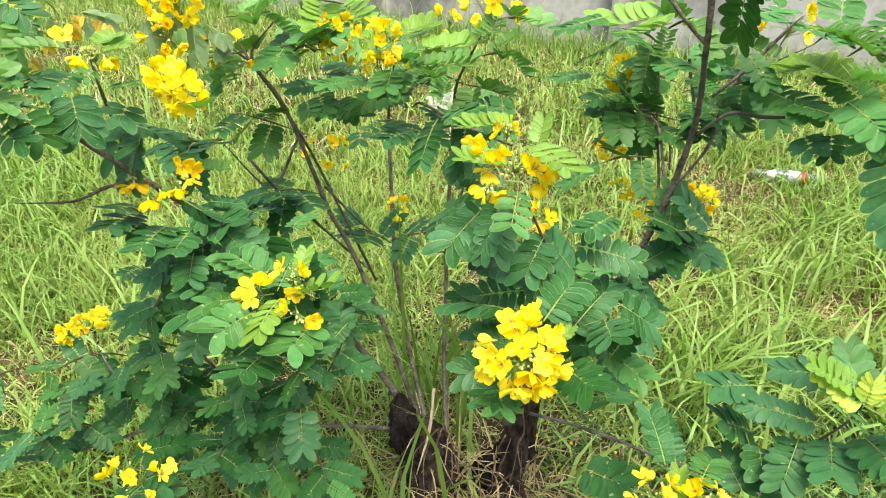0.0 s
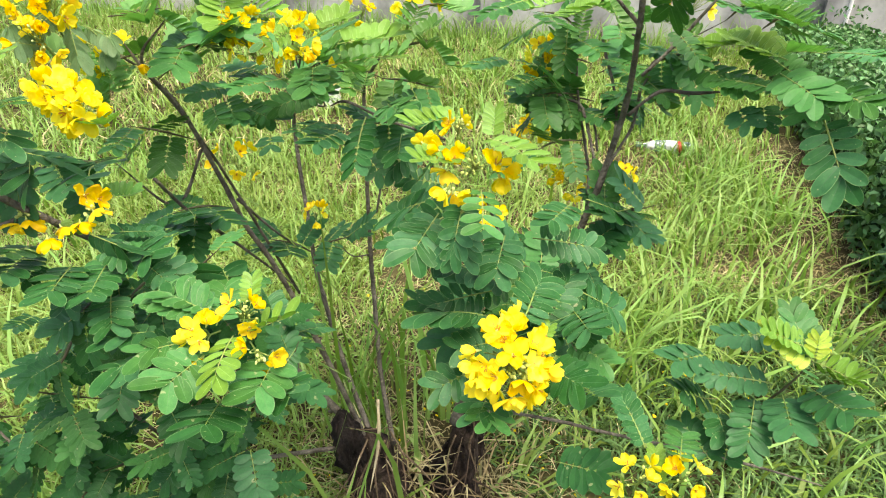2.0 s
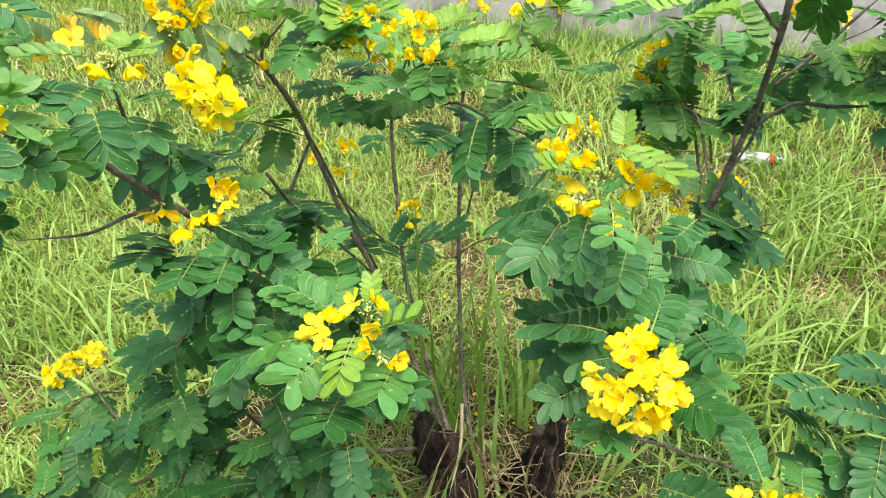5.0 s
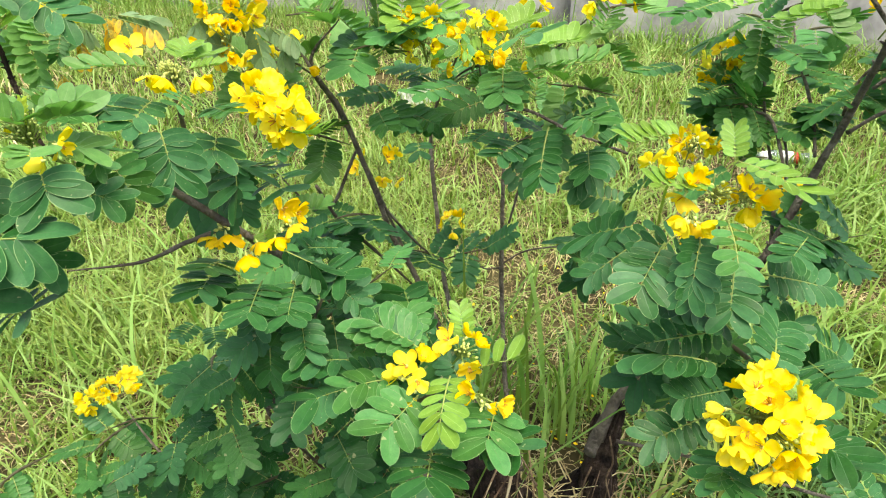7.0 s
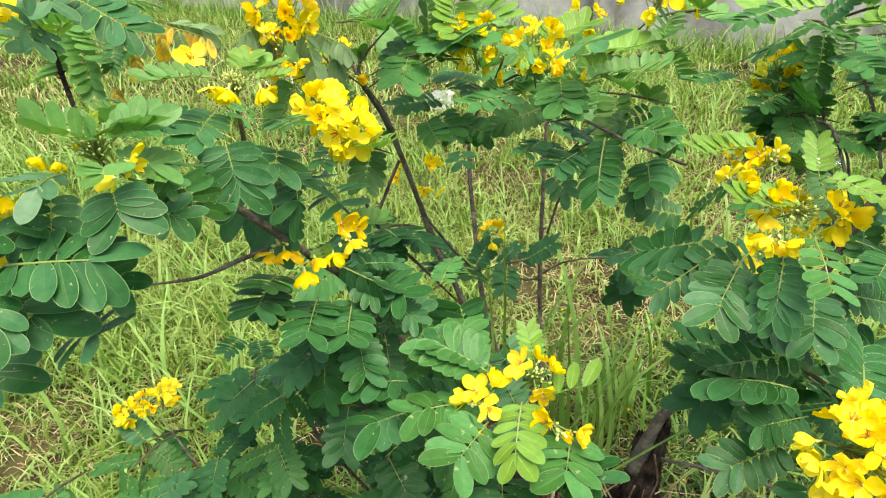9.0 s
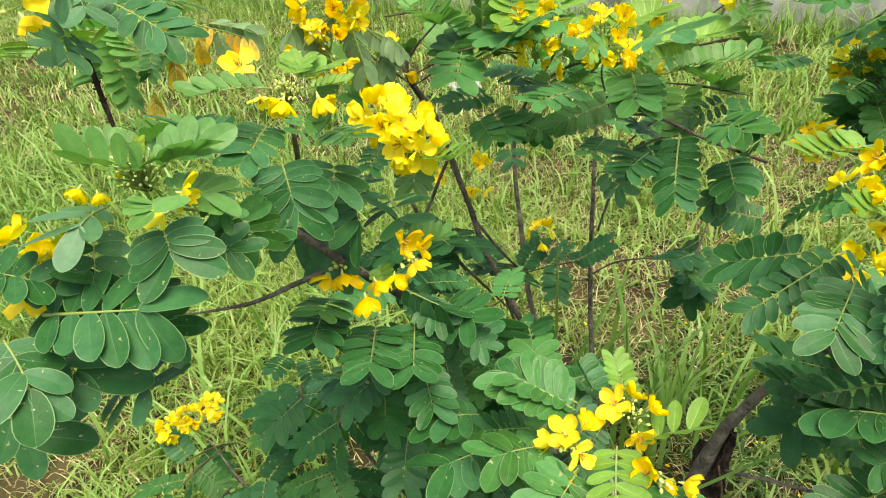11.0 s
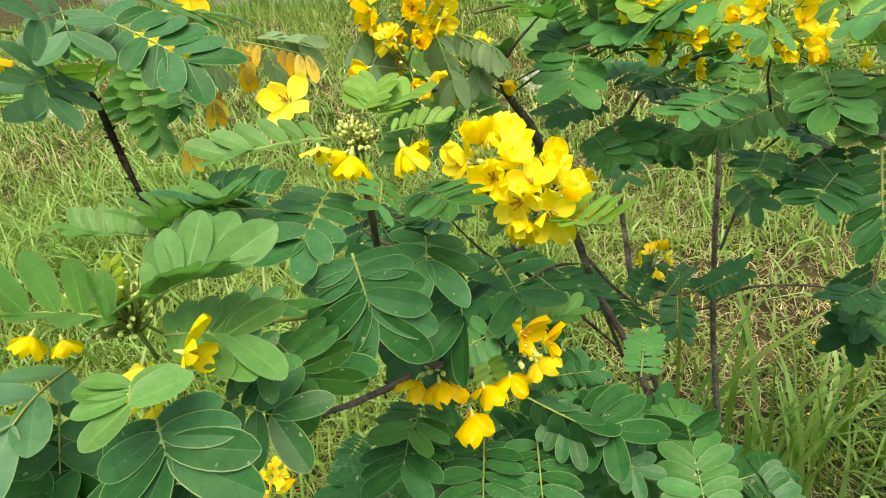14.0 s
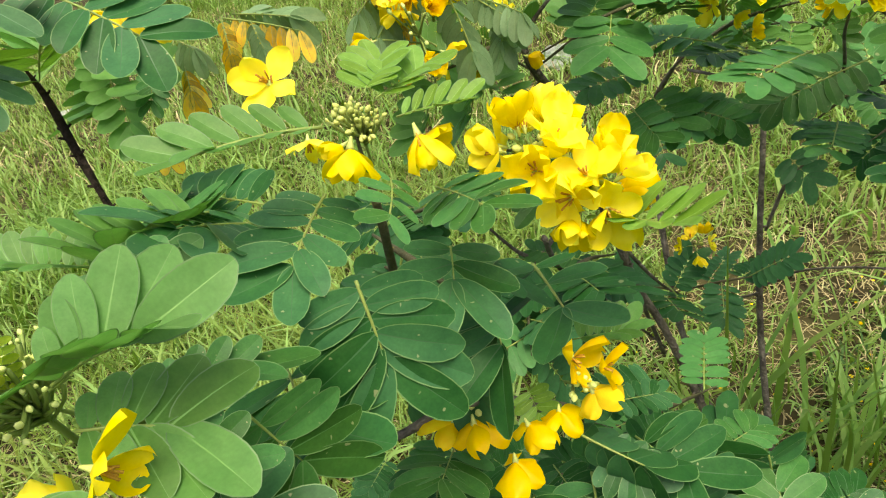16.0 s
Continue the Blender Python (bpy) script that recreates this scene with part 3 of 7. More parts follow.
blades("grass", near_grass, (0.05, 0.17), (0.004, 0.0105), (0.15, 1.1), [GRASS], "bright green uneven wild grass with dry patches", "grass", 21)
blades("grass", scatter(42000, -7.0, 6.0, 3.2, 11.5, 12, 0.9), (0.08, 0.24), (0.006, 0.013), (0.15, 1.1), [GRASS], "long yellow-green wild grass by the wall", "grass", 22)
blades("dry_grass", thin_corner(scatter(10000, -2.6, 2.8, 0.3, 4.2, 13, bare=False), 0.2), (0.02, 0.09), (0.001, 0.0024), (0.2, 1.0), [STRAW], "dry straw lying among the grass", "grass", 23, flat=True)
blades("dry_grass", feather(thin_corner(scatter(62000, -2.5, 2.9, 0.0, 4.1, 15, bare=False), 0.12), -2.5, 2.9, 0.0, 4.1, 0.7), (0.015, 0.065), (0.0012, 0.0032), (0.5, 1.3), [STRAW], "short dry litter over the soil", "grass", 28)
blades("grass", feather(thin_corner(scatter(48000, -2.0, 2.5, 0.0, 3.2, 16, 0.4)), -2.0, 2.5, 0.0, 3.2, 0.6), (0.025, 0.09), (0.003, 0.007), (0.3, 1.3), [GRASS], "short green seedlings round the stumps", "grass", 29)
blades("dry_grass", scatter(9000, -6.5, 5.0, 3.6, 10.0, 14), (0.08, 0.20), (0.005, 0.010), (0.6, 1.4), [STRAW], "faded dry grass farther out", "grass", 24)
ring = scatter(120000, -9.0, 9.0, -6.0, 12.0, 18, 0.6)
inside = (np.abs(ring[:, 0]) < 2.5) & (ring[:, 1] > 0.3) & (ring[:, 1] < 3.4)
ring = ring[~inside]
blades("grass", ring, (0.06, 0.20), (0.008, 0.018), (0.2, 1.2), [GRASS], "wild grass over the rest of the plot", "grass", 33, segments=2)
blades("grass", scatter(130000, -9.0, 9.0, -6.0, 12.0, 39, 0.3), (0.04, 0.13), (0.007, 0.015), (0.3, 1.2), [GRASS], "short wild grass covering the rest of the plot", "grass", 39, segments=2)
wall_foot = np.array([[WALL_A.x + (WALL_B.x - WALL_A.x) * u + o, WALL_A.y + (WALL_B.y - WALL_A.y) * u - 0.15 - abs(o)] for u, o in zip(np.random.default_rng(6).random(5000), np.random.default_rng(7).normal(0, 0.25, 5000))])
blades("tall_grass", wall_foot, (0.18, 0.42), (0.007, 0.014), (0.1, 0.9), [GRASS_TALL], "tall grass tufts growing along the wall foot", "grass", 25, curl=1.0)
tufts = []
g_rng = np.random.default_rng(31)
for tx, ty, tn, ts in ((1.9, 2.6, 150, 0.22), (1.2, 2.0, 100, 0.2), (1.45, 1.5, 110, 0.2), (0.9, 3.0, 150, 0.3), (2.4, 3.9, 260, 0.35), (1.4, 4.2, 260, 0.45), (0.8, 1.5, 120, 0.16), (0.75, 0.95, 20, 0.22), (1.15, 1.15, 25, 0.26), (0.45, 0.75, 20, 0.2), (-1.2, 2.4, 160, 0.35), (-0.9, 1.8, 120, 0.25), (1.5, 5.2, 300, 0.5), (1.75, 2.2, 120, 0.14), (-2.3, 3.2, 500, 0.4), (-2.6, 2.6, 300, 0.4), (-1.9, 3.8, 300, 0.4)):
    tufts.append(g_rng.normal((tx, ty), ts, (tn, 2)))
blades("tall_grass", np.concatenate(tufts), (0.14, 0.36), (0.007, 0.015), (0.15, 1.0), [GRASS_TALL], "loose tufts of tall arching green grass", "grass", 26, curl=1.1, segments=4)
base_tuft = np.concatenate([g_rng.normal((-0.04, 1.33), (0.05, 0.05), (30, 2)), g_rng.normal((0.10, 1.36), (0.08, 0.06), (10, 2)), g_rng.normal((0.03, 1.22), (0.03, 0.02), (6, 2)), g_rng.normal((-0.14, 0.98), (0.05, 0.03), (8, 2))])
blades("tall_grass", base_tuft, (0.26, 0.68), (0.007, 0.015), (0.03, 0.34), [GRASS_TALL], "tall upright grass blades growing round the shrub stumps", "grass", 27, curl=0.8, segments=4)

broad_tuft = np.concatenate([g_rng.normal((0.24, 1.46), 0.04, (2, 2)), g_rng.normal((0.40, 1.52), 0.06, (3, 2)), g_rng.normal((0.25, 1.62), 0.05, (1, 2)), g_rng.normal((0.08, 1.50), 0.04, (3, 2)), g_rng.normal((-0.06, 1.42), 0.05, (3, 2))])
blades("tall_grass", broad_tuft, (0.30, 0.62), (0.014, 0.023), (0.05, 0.45), [GRASS_TALL], "broad upright grass blades beside the stumps", "grass", 34, curl=0.9, segments=6)

blades("weeds", feather(scatter(40000, 0.2, 2.3, -0.2, 1.85, 38), 0.2, 2.3, -0.2, 1.85, 0.5), (0.02, 0.075), (0.004, 0.010), (0.3, 1.2), [WEED_SHADED], "low weeds on the ground by the hedge, green darkened for shade", "weeds", 38)
left_grass = feather(scatter(31000, -3.2, -0.2, 0.1, 3.7, 19, 0.3), -3.2, -0.2, 0.1, 3.7, 0.6)
blades("grass", left_grass, (0.05, 0.15), (0.003, 0.008), (0.2, 1.1), [GRASS], "thick low wild grass beside the shrub", "grass", 36)
path_tuft = np.concatenate([g_rng.normal((0.19, 1.45), (0.04, 0.05), (16, 2)), g_rng.normal((0.28, 1.50), (0.05, 0.05), (14, 2))])
blades("tall_grass", path_tuft, (0.22, 0.46), (0.008, 0.015), (0.05, 0.5), [GRASS_TALL], "upright green grass blades between the two shrubs", "grass", 37, curl=0.9, segments=5)

root_tuft = np.concatenate([g_rng.normal((-0.03, 1.10), (0.05, 0.04), (130, 2)), g_rng.normal((0.19, 1.08), (0.05, 0.03), (70, 2))])
blades("dry_grass", root_tuft, (0.06, 0.24), (0.002, 0.006), (0.1, 1.1), [STRAW], "dead straw and roots hanging about the stumps", "grass", 30)


def build_hedge():
    """A clipped hedge: many small leaves on a near-black solid that paints its inner shade."""
    a, b = Vector((1.74, 1.36, 0)), Vector((3.97, 5.1, 0))
    along = (b - a).normalized()
    right = Vector((along.y, -along.x, 0))
    g = np.random.default_rng(41)
    hedge = tagged(new("hedge", None), "clipped dark green leafy hedge beside the grass", "hedge")
    wide, high, length = 0.75, 0.52, (b - a).length

    def top(s):
        return 1.0 - 0.36 * s / length
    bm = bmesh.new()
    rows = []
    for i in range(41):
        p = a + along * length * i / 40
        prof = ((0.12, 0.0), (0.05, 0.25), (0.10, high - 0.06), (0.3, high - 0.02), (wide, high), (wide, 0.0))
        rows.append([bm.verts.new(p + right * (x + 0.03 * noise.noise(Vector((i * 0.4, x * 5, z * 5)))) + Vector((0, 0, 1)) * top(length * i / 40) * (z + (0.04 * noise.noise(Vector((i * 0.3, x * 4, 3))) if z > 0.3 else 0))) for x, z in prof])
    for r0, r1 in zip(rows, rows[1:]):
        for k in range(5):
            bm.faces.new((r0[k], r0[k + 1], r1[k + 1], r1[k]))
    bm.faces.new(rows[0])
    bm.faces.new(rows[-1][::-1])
    part("shade_core", bm, HEDGE_INNER_SHADE, hedge)
    n = 13000
    s = g.uniform(0, length, n)
    face = g.random(n) < 0.5
    x = np.where(face, g.normal(0.05, 0.03, n), g.uniform(0.05, wide, n))
    z = np.where(face, g.uniform(0.02, high, n), high + g.normal(0.02, 0.025, n))
    c = np.array([[*(a + along * si + right * xi)] for si, xi in zip(s, x)])
    c[:, 2] = z * top(s)
    ends = g.random(n) < 0.06
    c[ends] = [[*(a + along * (g.normal(-0.01, 0.02) if g.random() < 0.6 else length + g.normal(0.01, 0.02)) + right * g.uniform(0.05, wide) + Vector((0, 0, g.uniform(0.02, high))))] for _ in range(int(ends.sum()))]
    d = g.normal(0, 1, (n, 3)) + np.where(face[:, None], -np.array(right)[None] * 1.2, np.array((0, 0, 1.2))[None])
    d /= np.linalg.norm(d, axis=1, keepdims=True)
    u = np.cross(d, g.normal(0, 1, (n, 3)))
    u /= np.linalg.norm(u, axis=1, keepdims=True)
    w = np.cross(d, u)
    ln = g.uniform(0.016, 0.030, n)[:, None]
    v = np.stack([c - u * ln, c - w * ln * 0.5 + d * ln * 0.15, c + u * ln, c + w * ln * 0.5 + d * ln * 0.15], 1)
    leaves = new("hedge_leaves", from_arrays("hedge_leaves", v.reshape(-1, 3), np.arange(n * 4).reshape(-1, 4), [HEDGE_LEAF]))
    leaves.parent = hedge
    tagged(leaves, kind="stuff")


build_hedge()


def build_fallen_petals():
    g = np.random.default_rng(51)
    n = 200
    p = np.concatenate([g.normal((0.45, 1.55), (0.26, 0.26), (n // 2, 2)), g.normal((0.15, 1.35), (0.40, 0.30), (n // 2, 2))])
    a = g.uniform(0, 6.28, n)
    r = g.uniform(0.003, 0.007, n)
    z = np.array([ground_height(x, y) for x, y in p]) + g.uniform(0.01, 0.035, n)
    rows = []
    for k in range(5):
        w = a + k * 1.2566
        rows.append(np.stack([p[:, 0] + r * np.cos(w) * (1.2 if k == 0 else 0.8), p[:, 1] + r * np.sin(w), z + r * g.uniform(-0.4, 0.5, n)], 1))
    v = np.stack(rows, 1).reshape(-1, 3)
    ob = new("fallen_petals", from_arrays("fallen_petals", v, np.arange(n * 5).reshape(-1, 5), [PETAL_OLD]))
    tagged(ob, "fallen yellow petals scattered on the dry litter", "petals", kind="stuff")


build_fallen_petals()

# ---- the two shrubs ----
shrub_a = tagged(new("flowering_shrub", None), "many-stemmed shrub with yellow flower clusters and feathered leaves", "shrub", "flowering shrubs")
shrub_b = tagged(new("flowering_shrub", None), "flowering shrub on a cut dark stump with a leaning limb", "shrub", "flowering shrubs")

# trunks and limbs
stump(shrub_a, [(-0.020, 1.060, -0.110, 0.1300), (-0.022, 1.085, -0.020, 0.1080), (-0.028, 1.105, 0.060, 0.0860), (-0.035, 1.122, 0.130, 0.0660), (-0.042, 1.138, 0.190, 0.0480), (-0.045, 1.150, 0.228, 0.0200)], 3, label="low brown stump matted with dead roots")
# added mound: its black stands for the dark hollow's shade
stump(shrub_b, [(0.125, 1.120, -0.100, 0.1000), (0.130, 1.125, -0.020, 0.0860), (0.140, 1.130, 0.050, 0.0640), (0.150, 1.135, 0.110, 0.0420), (0.158, 1.140, 0.165, 0.0150)], 14, label="black mound standing for the shaded hollow between the stumps", mat=CHAR_AND_SHADE)
stump(shrub_a, [(-0.057, 1.037, -0.028, 0.0500), (-0.061, 1.080, 0.070, 0.0420), (-0.070, 1.107, 0.161, 0.0320), (-0.079, 1.131, 0.224, 0.0240), (-0.087, 1.140, 0.260, 0.0110)], 6, label="dark brown old stump base")
stump(shrub_a, [(-0.092, 1.110, 0.165, 0.0260), (-0.098, 1.116, 0.205, 0.0360), (-0.102, 1.124, 0.245, 0.0370), (-0.104, 1.136, 0.280, 0.0280), (-0.106, 1.150, 0.306, 0.0100)], 5, label="charred black knob where a stem was cut", mat=CHAR_AND_SHADE)
stem(shrub_a, [(-0.022, 1.124, 0.355, 0.0038), (-0.032, 1.069, 0.277, 0.0038), (-0.063, 1.017, 0.183, 0.0027)], "dead_twig", DRY, 0, 0.2, seed=71, label="pale dry leaning twig")
stem(shrub_a, [(-0.116, 1.122, 0.290, 0.0024), (-0.061, 1.115, 0.278, 0.0018), (0.015, 1.127, 0.257, 0.0018)], "root", ROOT, 0, 0.4, seed=700)
stem(shrub_a, [(0.001, 1.123, 0.251, 0.0024), (0.022, 1.082, 0.218, 0.0018), (0.043, 1.032, 0.127, 0.0018)], "root", ROOT, 0, 0.4, seed=785)
stem(shrub_a, [(-0.013, 1.113, 0.233, 0.0024), (-0.067, 1.057, 0.215, 0.0018), (-0.120, 0.998, 0.148, 0.0018)], "root", ROOT, 0, 0.4, seed=775)
stem(shrub_a, [(-0.054, 1.104, 0.257, 0.0024), (-0.094, 1.057, 0.215, 0.0018), (-0.141, 1.024, 0.175, 0.0018)], "root", ROOT, 0, 0.4, seed=745)
stem(shrub_a, [(-0.006, 1.110, 0.227, 0.0024), (-0.017, 1.072, 0.200, 0.0018), (-0.006, 1.025, 0.115, 0.0018)], "root", ROOT, 0, 0.4, seed=780)
stem(shrub_a, [(-0.027, 1.106, 0.221, 0.0024), (-0.047, 1.051, 0.183, 0.0018), (-0.044, 1.005, 0.120, 0.0018)], "root", ROOT, 0, 0.4, seed=765)
stem(shrub_a, [(0.008, 1.106, 0.221, 0.0024), (0.063, 1.058, 0.175, 0.0018), (0.091, 1.038, 0.139, 0.0018)], "root", ROOT, 0, 0.4, seed=790)
stem(shrub_a, [(0.022, 1.086, 0.184, 0.0024), (0.022, 1.045, 0.151, 0.0018), (0.008, 1.012, 0.091, 0.0018)], "root", ROOT, 0, 0.4, seed=800)
stem(shrub_b, [(0.192, 1.109, 0.308, 0.0021), (0.195, 1.081, 0.257, 0.0021), (0.181, 1.068, 0.213, 0.0021), (0.200, 1.025, 0.135, 0.0021)], "bark_strip", ROOT, 0, 0.5, seed=925)
stem(shrub_b, [(0.153, 1.092, 0.236, 0.0021), (0.132, 1.072, 0.200, 0.0021), (0.119, 1.038, 0.139, 0.0021)], "bark_strip", ROOT, 0, 0.5, seed=895)
stem(shrub_b, [(0.165, 1.031, 0.167, 0.0021), (0.116, 1.011, 0.152, 0.0021), (0.062, 1.024, 0.175, 0.0021)], "bark_strip", ROOT, 0, 0.5, seed=905)
stem(shrub_b, [(0.178, 1.024, 0.155, 0.0021), (0.210, 0.998, 0.148, 0.0021), (0.235, 0.978, 0.133, 0.0021)], "bark_strip", ROOT, 0, 0.5, seed=915)
stump(shrub_b, [(0.174, 1.050, -0.045, 0.0480), (0.168, 1.080, 0.070, 0.0400), (0.177, 1.107, 0.161, 0.0320), (0.194, 1.127, 0.238, 0.0260), (0.208, 1.135, 0.314, 0.0190), (0.218, 1.134, 0.374, 0.0110)], 8, label="dark fissured old stump with peeling bark")
stump(shrub_b, [(0.167, 1.112, 0.144, 0.0260), (0.176, 1.142, 0.219, 0.0190), (0.184, 1.166, 0.273, 0.0140), (0.188, 1.177, 0.305, 0.0040)], 9, label="short pointed dark dead stub")
stump(shrub_b, [(0.220, 1.134, 0.109, 0.0220), (0.226, 1.165, 0.187, 0.0170), (0.239, 1.189, 0.252, 0.0110), (0.246, 1.200, 0.293, 0.0040)], 12, label="short pointed dark dead stub")
stem(shrub_a, [(-0.056, 1.142, 0.203, 0.0070), (-0.085, 1.175, 0.300, 0.0065), (-0.150, 1.215, 0.500, 0.0059), (-0.212, 1.235, 0.676, 0.0054), (-0.252, 1.240, 0.765, 0.0050), (-0.274, 1.238, 0.845, 0.0047), (-0.310, 1.238, 0.966, 0.0044), (-0.330, 1.220, 1.034, 0.0038), (-0.364, 1.198, 1.100, 0.0034), (-0.385, 1.190, 1.150, 0.0026)], "stem", BARK, 12, 0.25, seed=1)
stem(shrub_a, [(-0.042, 1.157, 0.209, 0.0068), (-0.080, 1.265, 0.310, 0.0064), (-0.117, 1.400, 0.438, 0.0060), (-0.133, 1.465, 0.525, 0.0056), (-0.139, 1.530, 0.640, 0.0053), (-0.145, 1.585, 0.745, 0.0050), (-0.146, 1.600, 0.850, 0.0044), (-0.135, 1.530, 0.940, 0.0036), (-0.128, 1.456, 0.997, 0.0028)], "stem", BARK, 10, 0.25, seed=2)
stem(shrub_a, [(0.009, 1.143, 0.183, 0.0062), (0.003, 1.300, 0.260, 0.0060), (0.005, 1.375, 0.356, 0.0059), (0.008, 1.420, 0.430, 0.0057), (0.010, 1.462, 0.535, 0.0055), (0.016, 1.505, 0.670, 0.0051), (0.020, 1.528, 0.765, 0.0047), (0.027, 1.560, 0.885, 0.0042), (0.031, 1.540, 0.960, 0.0038), (0.040, 1.380, 1.040, 0.0034), (0.083, 1.180, 1.178, 0.0028)], "stem", BARK, 10, 0.25, seed=4)
stem(shrub_a, [(0.017, 1.466, 0.540, 0.0024), (-0.037, 1.449, 0.550, 0.0018), (-0.074, 1.453, 0.599, 0.0012)], "twig", BARK, 1, 0.25, seed=44)
stem(shrub_a, [(0.008, 1.475, 0.539, 0.0024), (0.063, 1.443, 0.594, 0.0021), (0.125, 1.355, 0.652, 0.0018), (0.150, 1.295, 0.673, 0.0012)], "twig", BARK, 2, 0.25, seed=45)
stem(shrub_a, [(-0.267, 1.285, 0.810, 0.0032), (-0.199, 1.343, 0.688, 0.0027), (-0.140, 1.425, 0.589, 0.0027)], "stem", BARK, 3, 0.25, seed=5)
stem(shrub_a, [(-0.311, 1.282, 0.930, 0.0030), (-0.378, 1.248, 0.826, 0.0030), (-0.465, 1.245, 0.924, 0.0024)], "twig", BARK, 2, 0.25, seed=6)
stem(shrub_a, [(-0.070, 1.156, 0.228, 0.0110), (-0.119, 1.172, 0.299, 0.0098), (-0.207, 1.168, 0.456, 0.0074), (-0.327, 1.060, 0.695, 0.0060), (-0.378, 0.920, 0.895, 0.0054), (-0.414, 0.853, 0.981, 0.0047), (-0.442, 0.806, 1.041, 0.0043), (-0.480, 0.779, 1.095, 0.0038), (-0.497, 0.767, 1.114, 0.0024)], "limb", BARK, 8, 0.25, seed=7)
stem(shrub_a, [(-0.446, 0.832, 1.015, 0.0027), (-0.482, 0.810, 1.011, 0.0024), (-0.538, 0.813, 0.988, 0.0021), (-0.605, 0.790, 0.996, 0.0018)], "twig", BARK, 5, 0.4, seed=9)
stem(shrub_a, [(-0.637, 0.905, 1.078, 0.0024), (-0.651, 0.908, 1.105, 0.0024), (-0.660, 0.915, 1.166, 0.0024), (-0.663, 0.917, 1.207, 0.0023), (-0.663, 0.913, 1.229, 0.0018)], "stem", BARK_OLD, 26, 0.5, seed=10)
stem(shrub_a, [(-0.372, 1.125, 0.932, 0.0032), (-0.351, 1.229, 0.816, 0.0032), (-0.295, 1.284, 0.719, 0.0036), (-0.178, 1.360, 0.531, 0.0040)], "stem", BARK, 4, 0.25, seed=12)
stem(shrub_a, [(-0.177, 1.379, 0.502, 0.0036), (-0.285, 1.306, 0.859, 0.0032), (-0.331, 1.230, 1.020, 0.0027), (-0.366, 1.205, 1.112, 0.0030), (-0.315, 1.202, 1.176, 0.0024)], "stem", BARK, 6, 0.25, seed=13)
stem(shrub_a, [(-0.092, 1.142, 0.203, 0.0059), (-0.219, 1.065, 0.291, 0.0049), (-0.386, 1.016, 0.346, 0.0045), (-0.564, 1.001, 0.381, 0.0040), (-0.698, 0.940, 0.375, 0.0036), (-0.857, 0.855, 0.387, 0.0027)], "limb", BARK, 6, 0.25, seed=14)
stem(shrub_a, [(-0.564, 1.001, 0.381, 0.0027), (-0.651, 0.987, 0.459, 0.0030), (-0.698, 1.010, 0.501, 0.0024), (-0.757, 1.069, 0.545, 0.0018)], "twig", BARK, 2, 0.25, seed=15)
stem(shrub_a, [(-0.386, 1.016, 0.346, 0.0027), (-0.459, 0.914, 0.637, 0.0030), (-0.444, 0.889, 0.695, 0.0024), (-0.477, 0.891, 0.801, 0.0018)], "twig", BARK, 2, 0.25, seed=16)
stem(shrub_b, [(0.164, 1.133, 0.236, 0.0180), (0.205, 1.135, 0.386, 0.0117), (0.286, 1.106, 0.570, 0.0081), (0.335, 1.049, 0.675, 0.0077), (0.390, 1.047, 0.794, 0.0072), (0.422, 1.044, 0.913, 0.0063), (0.424, 1.005, 1.048, 0.0052), (0.386, 0.930, 1.181, 0.0045), (0.369, 0.907, 1.264, 0.0049), (0.358, 0.900, 1.333, 0.0040)], "limb", BARK, 9, 0.25, seed=17)
stem(shrub_b, [(0.386, 0.932, 1.185, 0.0032), (0.355, 0.930, 1.213, 0.0027), (0.317, 0.936, 1.254, 0.0030), (0.290, 0.940, 1.283, 0.0024)], "stem", BARK, 2, 0.25, seed=18)
stem(shrub_b, [(0.429, 1.003, 1.024, 0.0032), (0.447, 0.977, 1.059, 0.0027), (0.465, 0.962, 1.075, 0.0030), (0.495, 0.930, 1.078, 0.0030), (0.527, 0.881, 1.092, 0.0024)], "stem", BARK, 3, 0.25, seed=19)
stem(shrub_b, [(0.404, 1.061, 0.799, 0.0032), (0.428, 1.127, 0.877, 0.0029), (0.432, 1.218, 0.999, 0.0027), (0.433, 1.263, 1.123, 0.0027), (0.435, 1.296, 1.223, 0.0030)], "stem", BARK, 7, 0.25, seed=20)
stem(shrub_b, [(0.426, 1.051, 0.905, 0.0032), (0.471, 1.090, 0.934, 0.0027), (0.503, 1.111, 0.971, 0.0030), (0.532, 1.125, 1.079, 0.0024), (0.603, 1.036, 1.166, 0.0018)], "stem", BARK, 3, 0.25, seed=21)
stem(shrub_b, [(0.443, 1.125, 0.914, 0.0024), (0.444, 1.176, 0.966, 0.0018), (0.402, 1.300, 1.024, 0.0018), (0.414, 1.372, 1.030, 0.0012)], "twig", BARK, 2, 0.25, seed=22)
stem(shrub_b, [(0.201, 1.119, 0.284, 0.0045), (0.282, 1.048, 0.321, 0.0040), (0.368, 0.980, 0.343, 0.0036), (0.431, 0.913, 0.367, 0.0032), (0.605, 0.745, 0.426, 0.0027), (0.694, 0.634, 0.465, 0.0030)], "limb", BARK, 4, 0.25, seed=23)
stem(shrub_b, [(0.538, 0.804, 0.404, 0.0030), (0.561, 0.717, 0.565, 0.0024), (0.599, 0.675, 0.687, 0.0018), (0.607, 0.664, 0.751, 0.0012)], "twig", TWIG, 2, 0.25, seed=24)
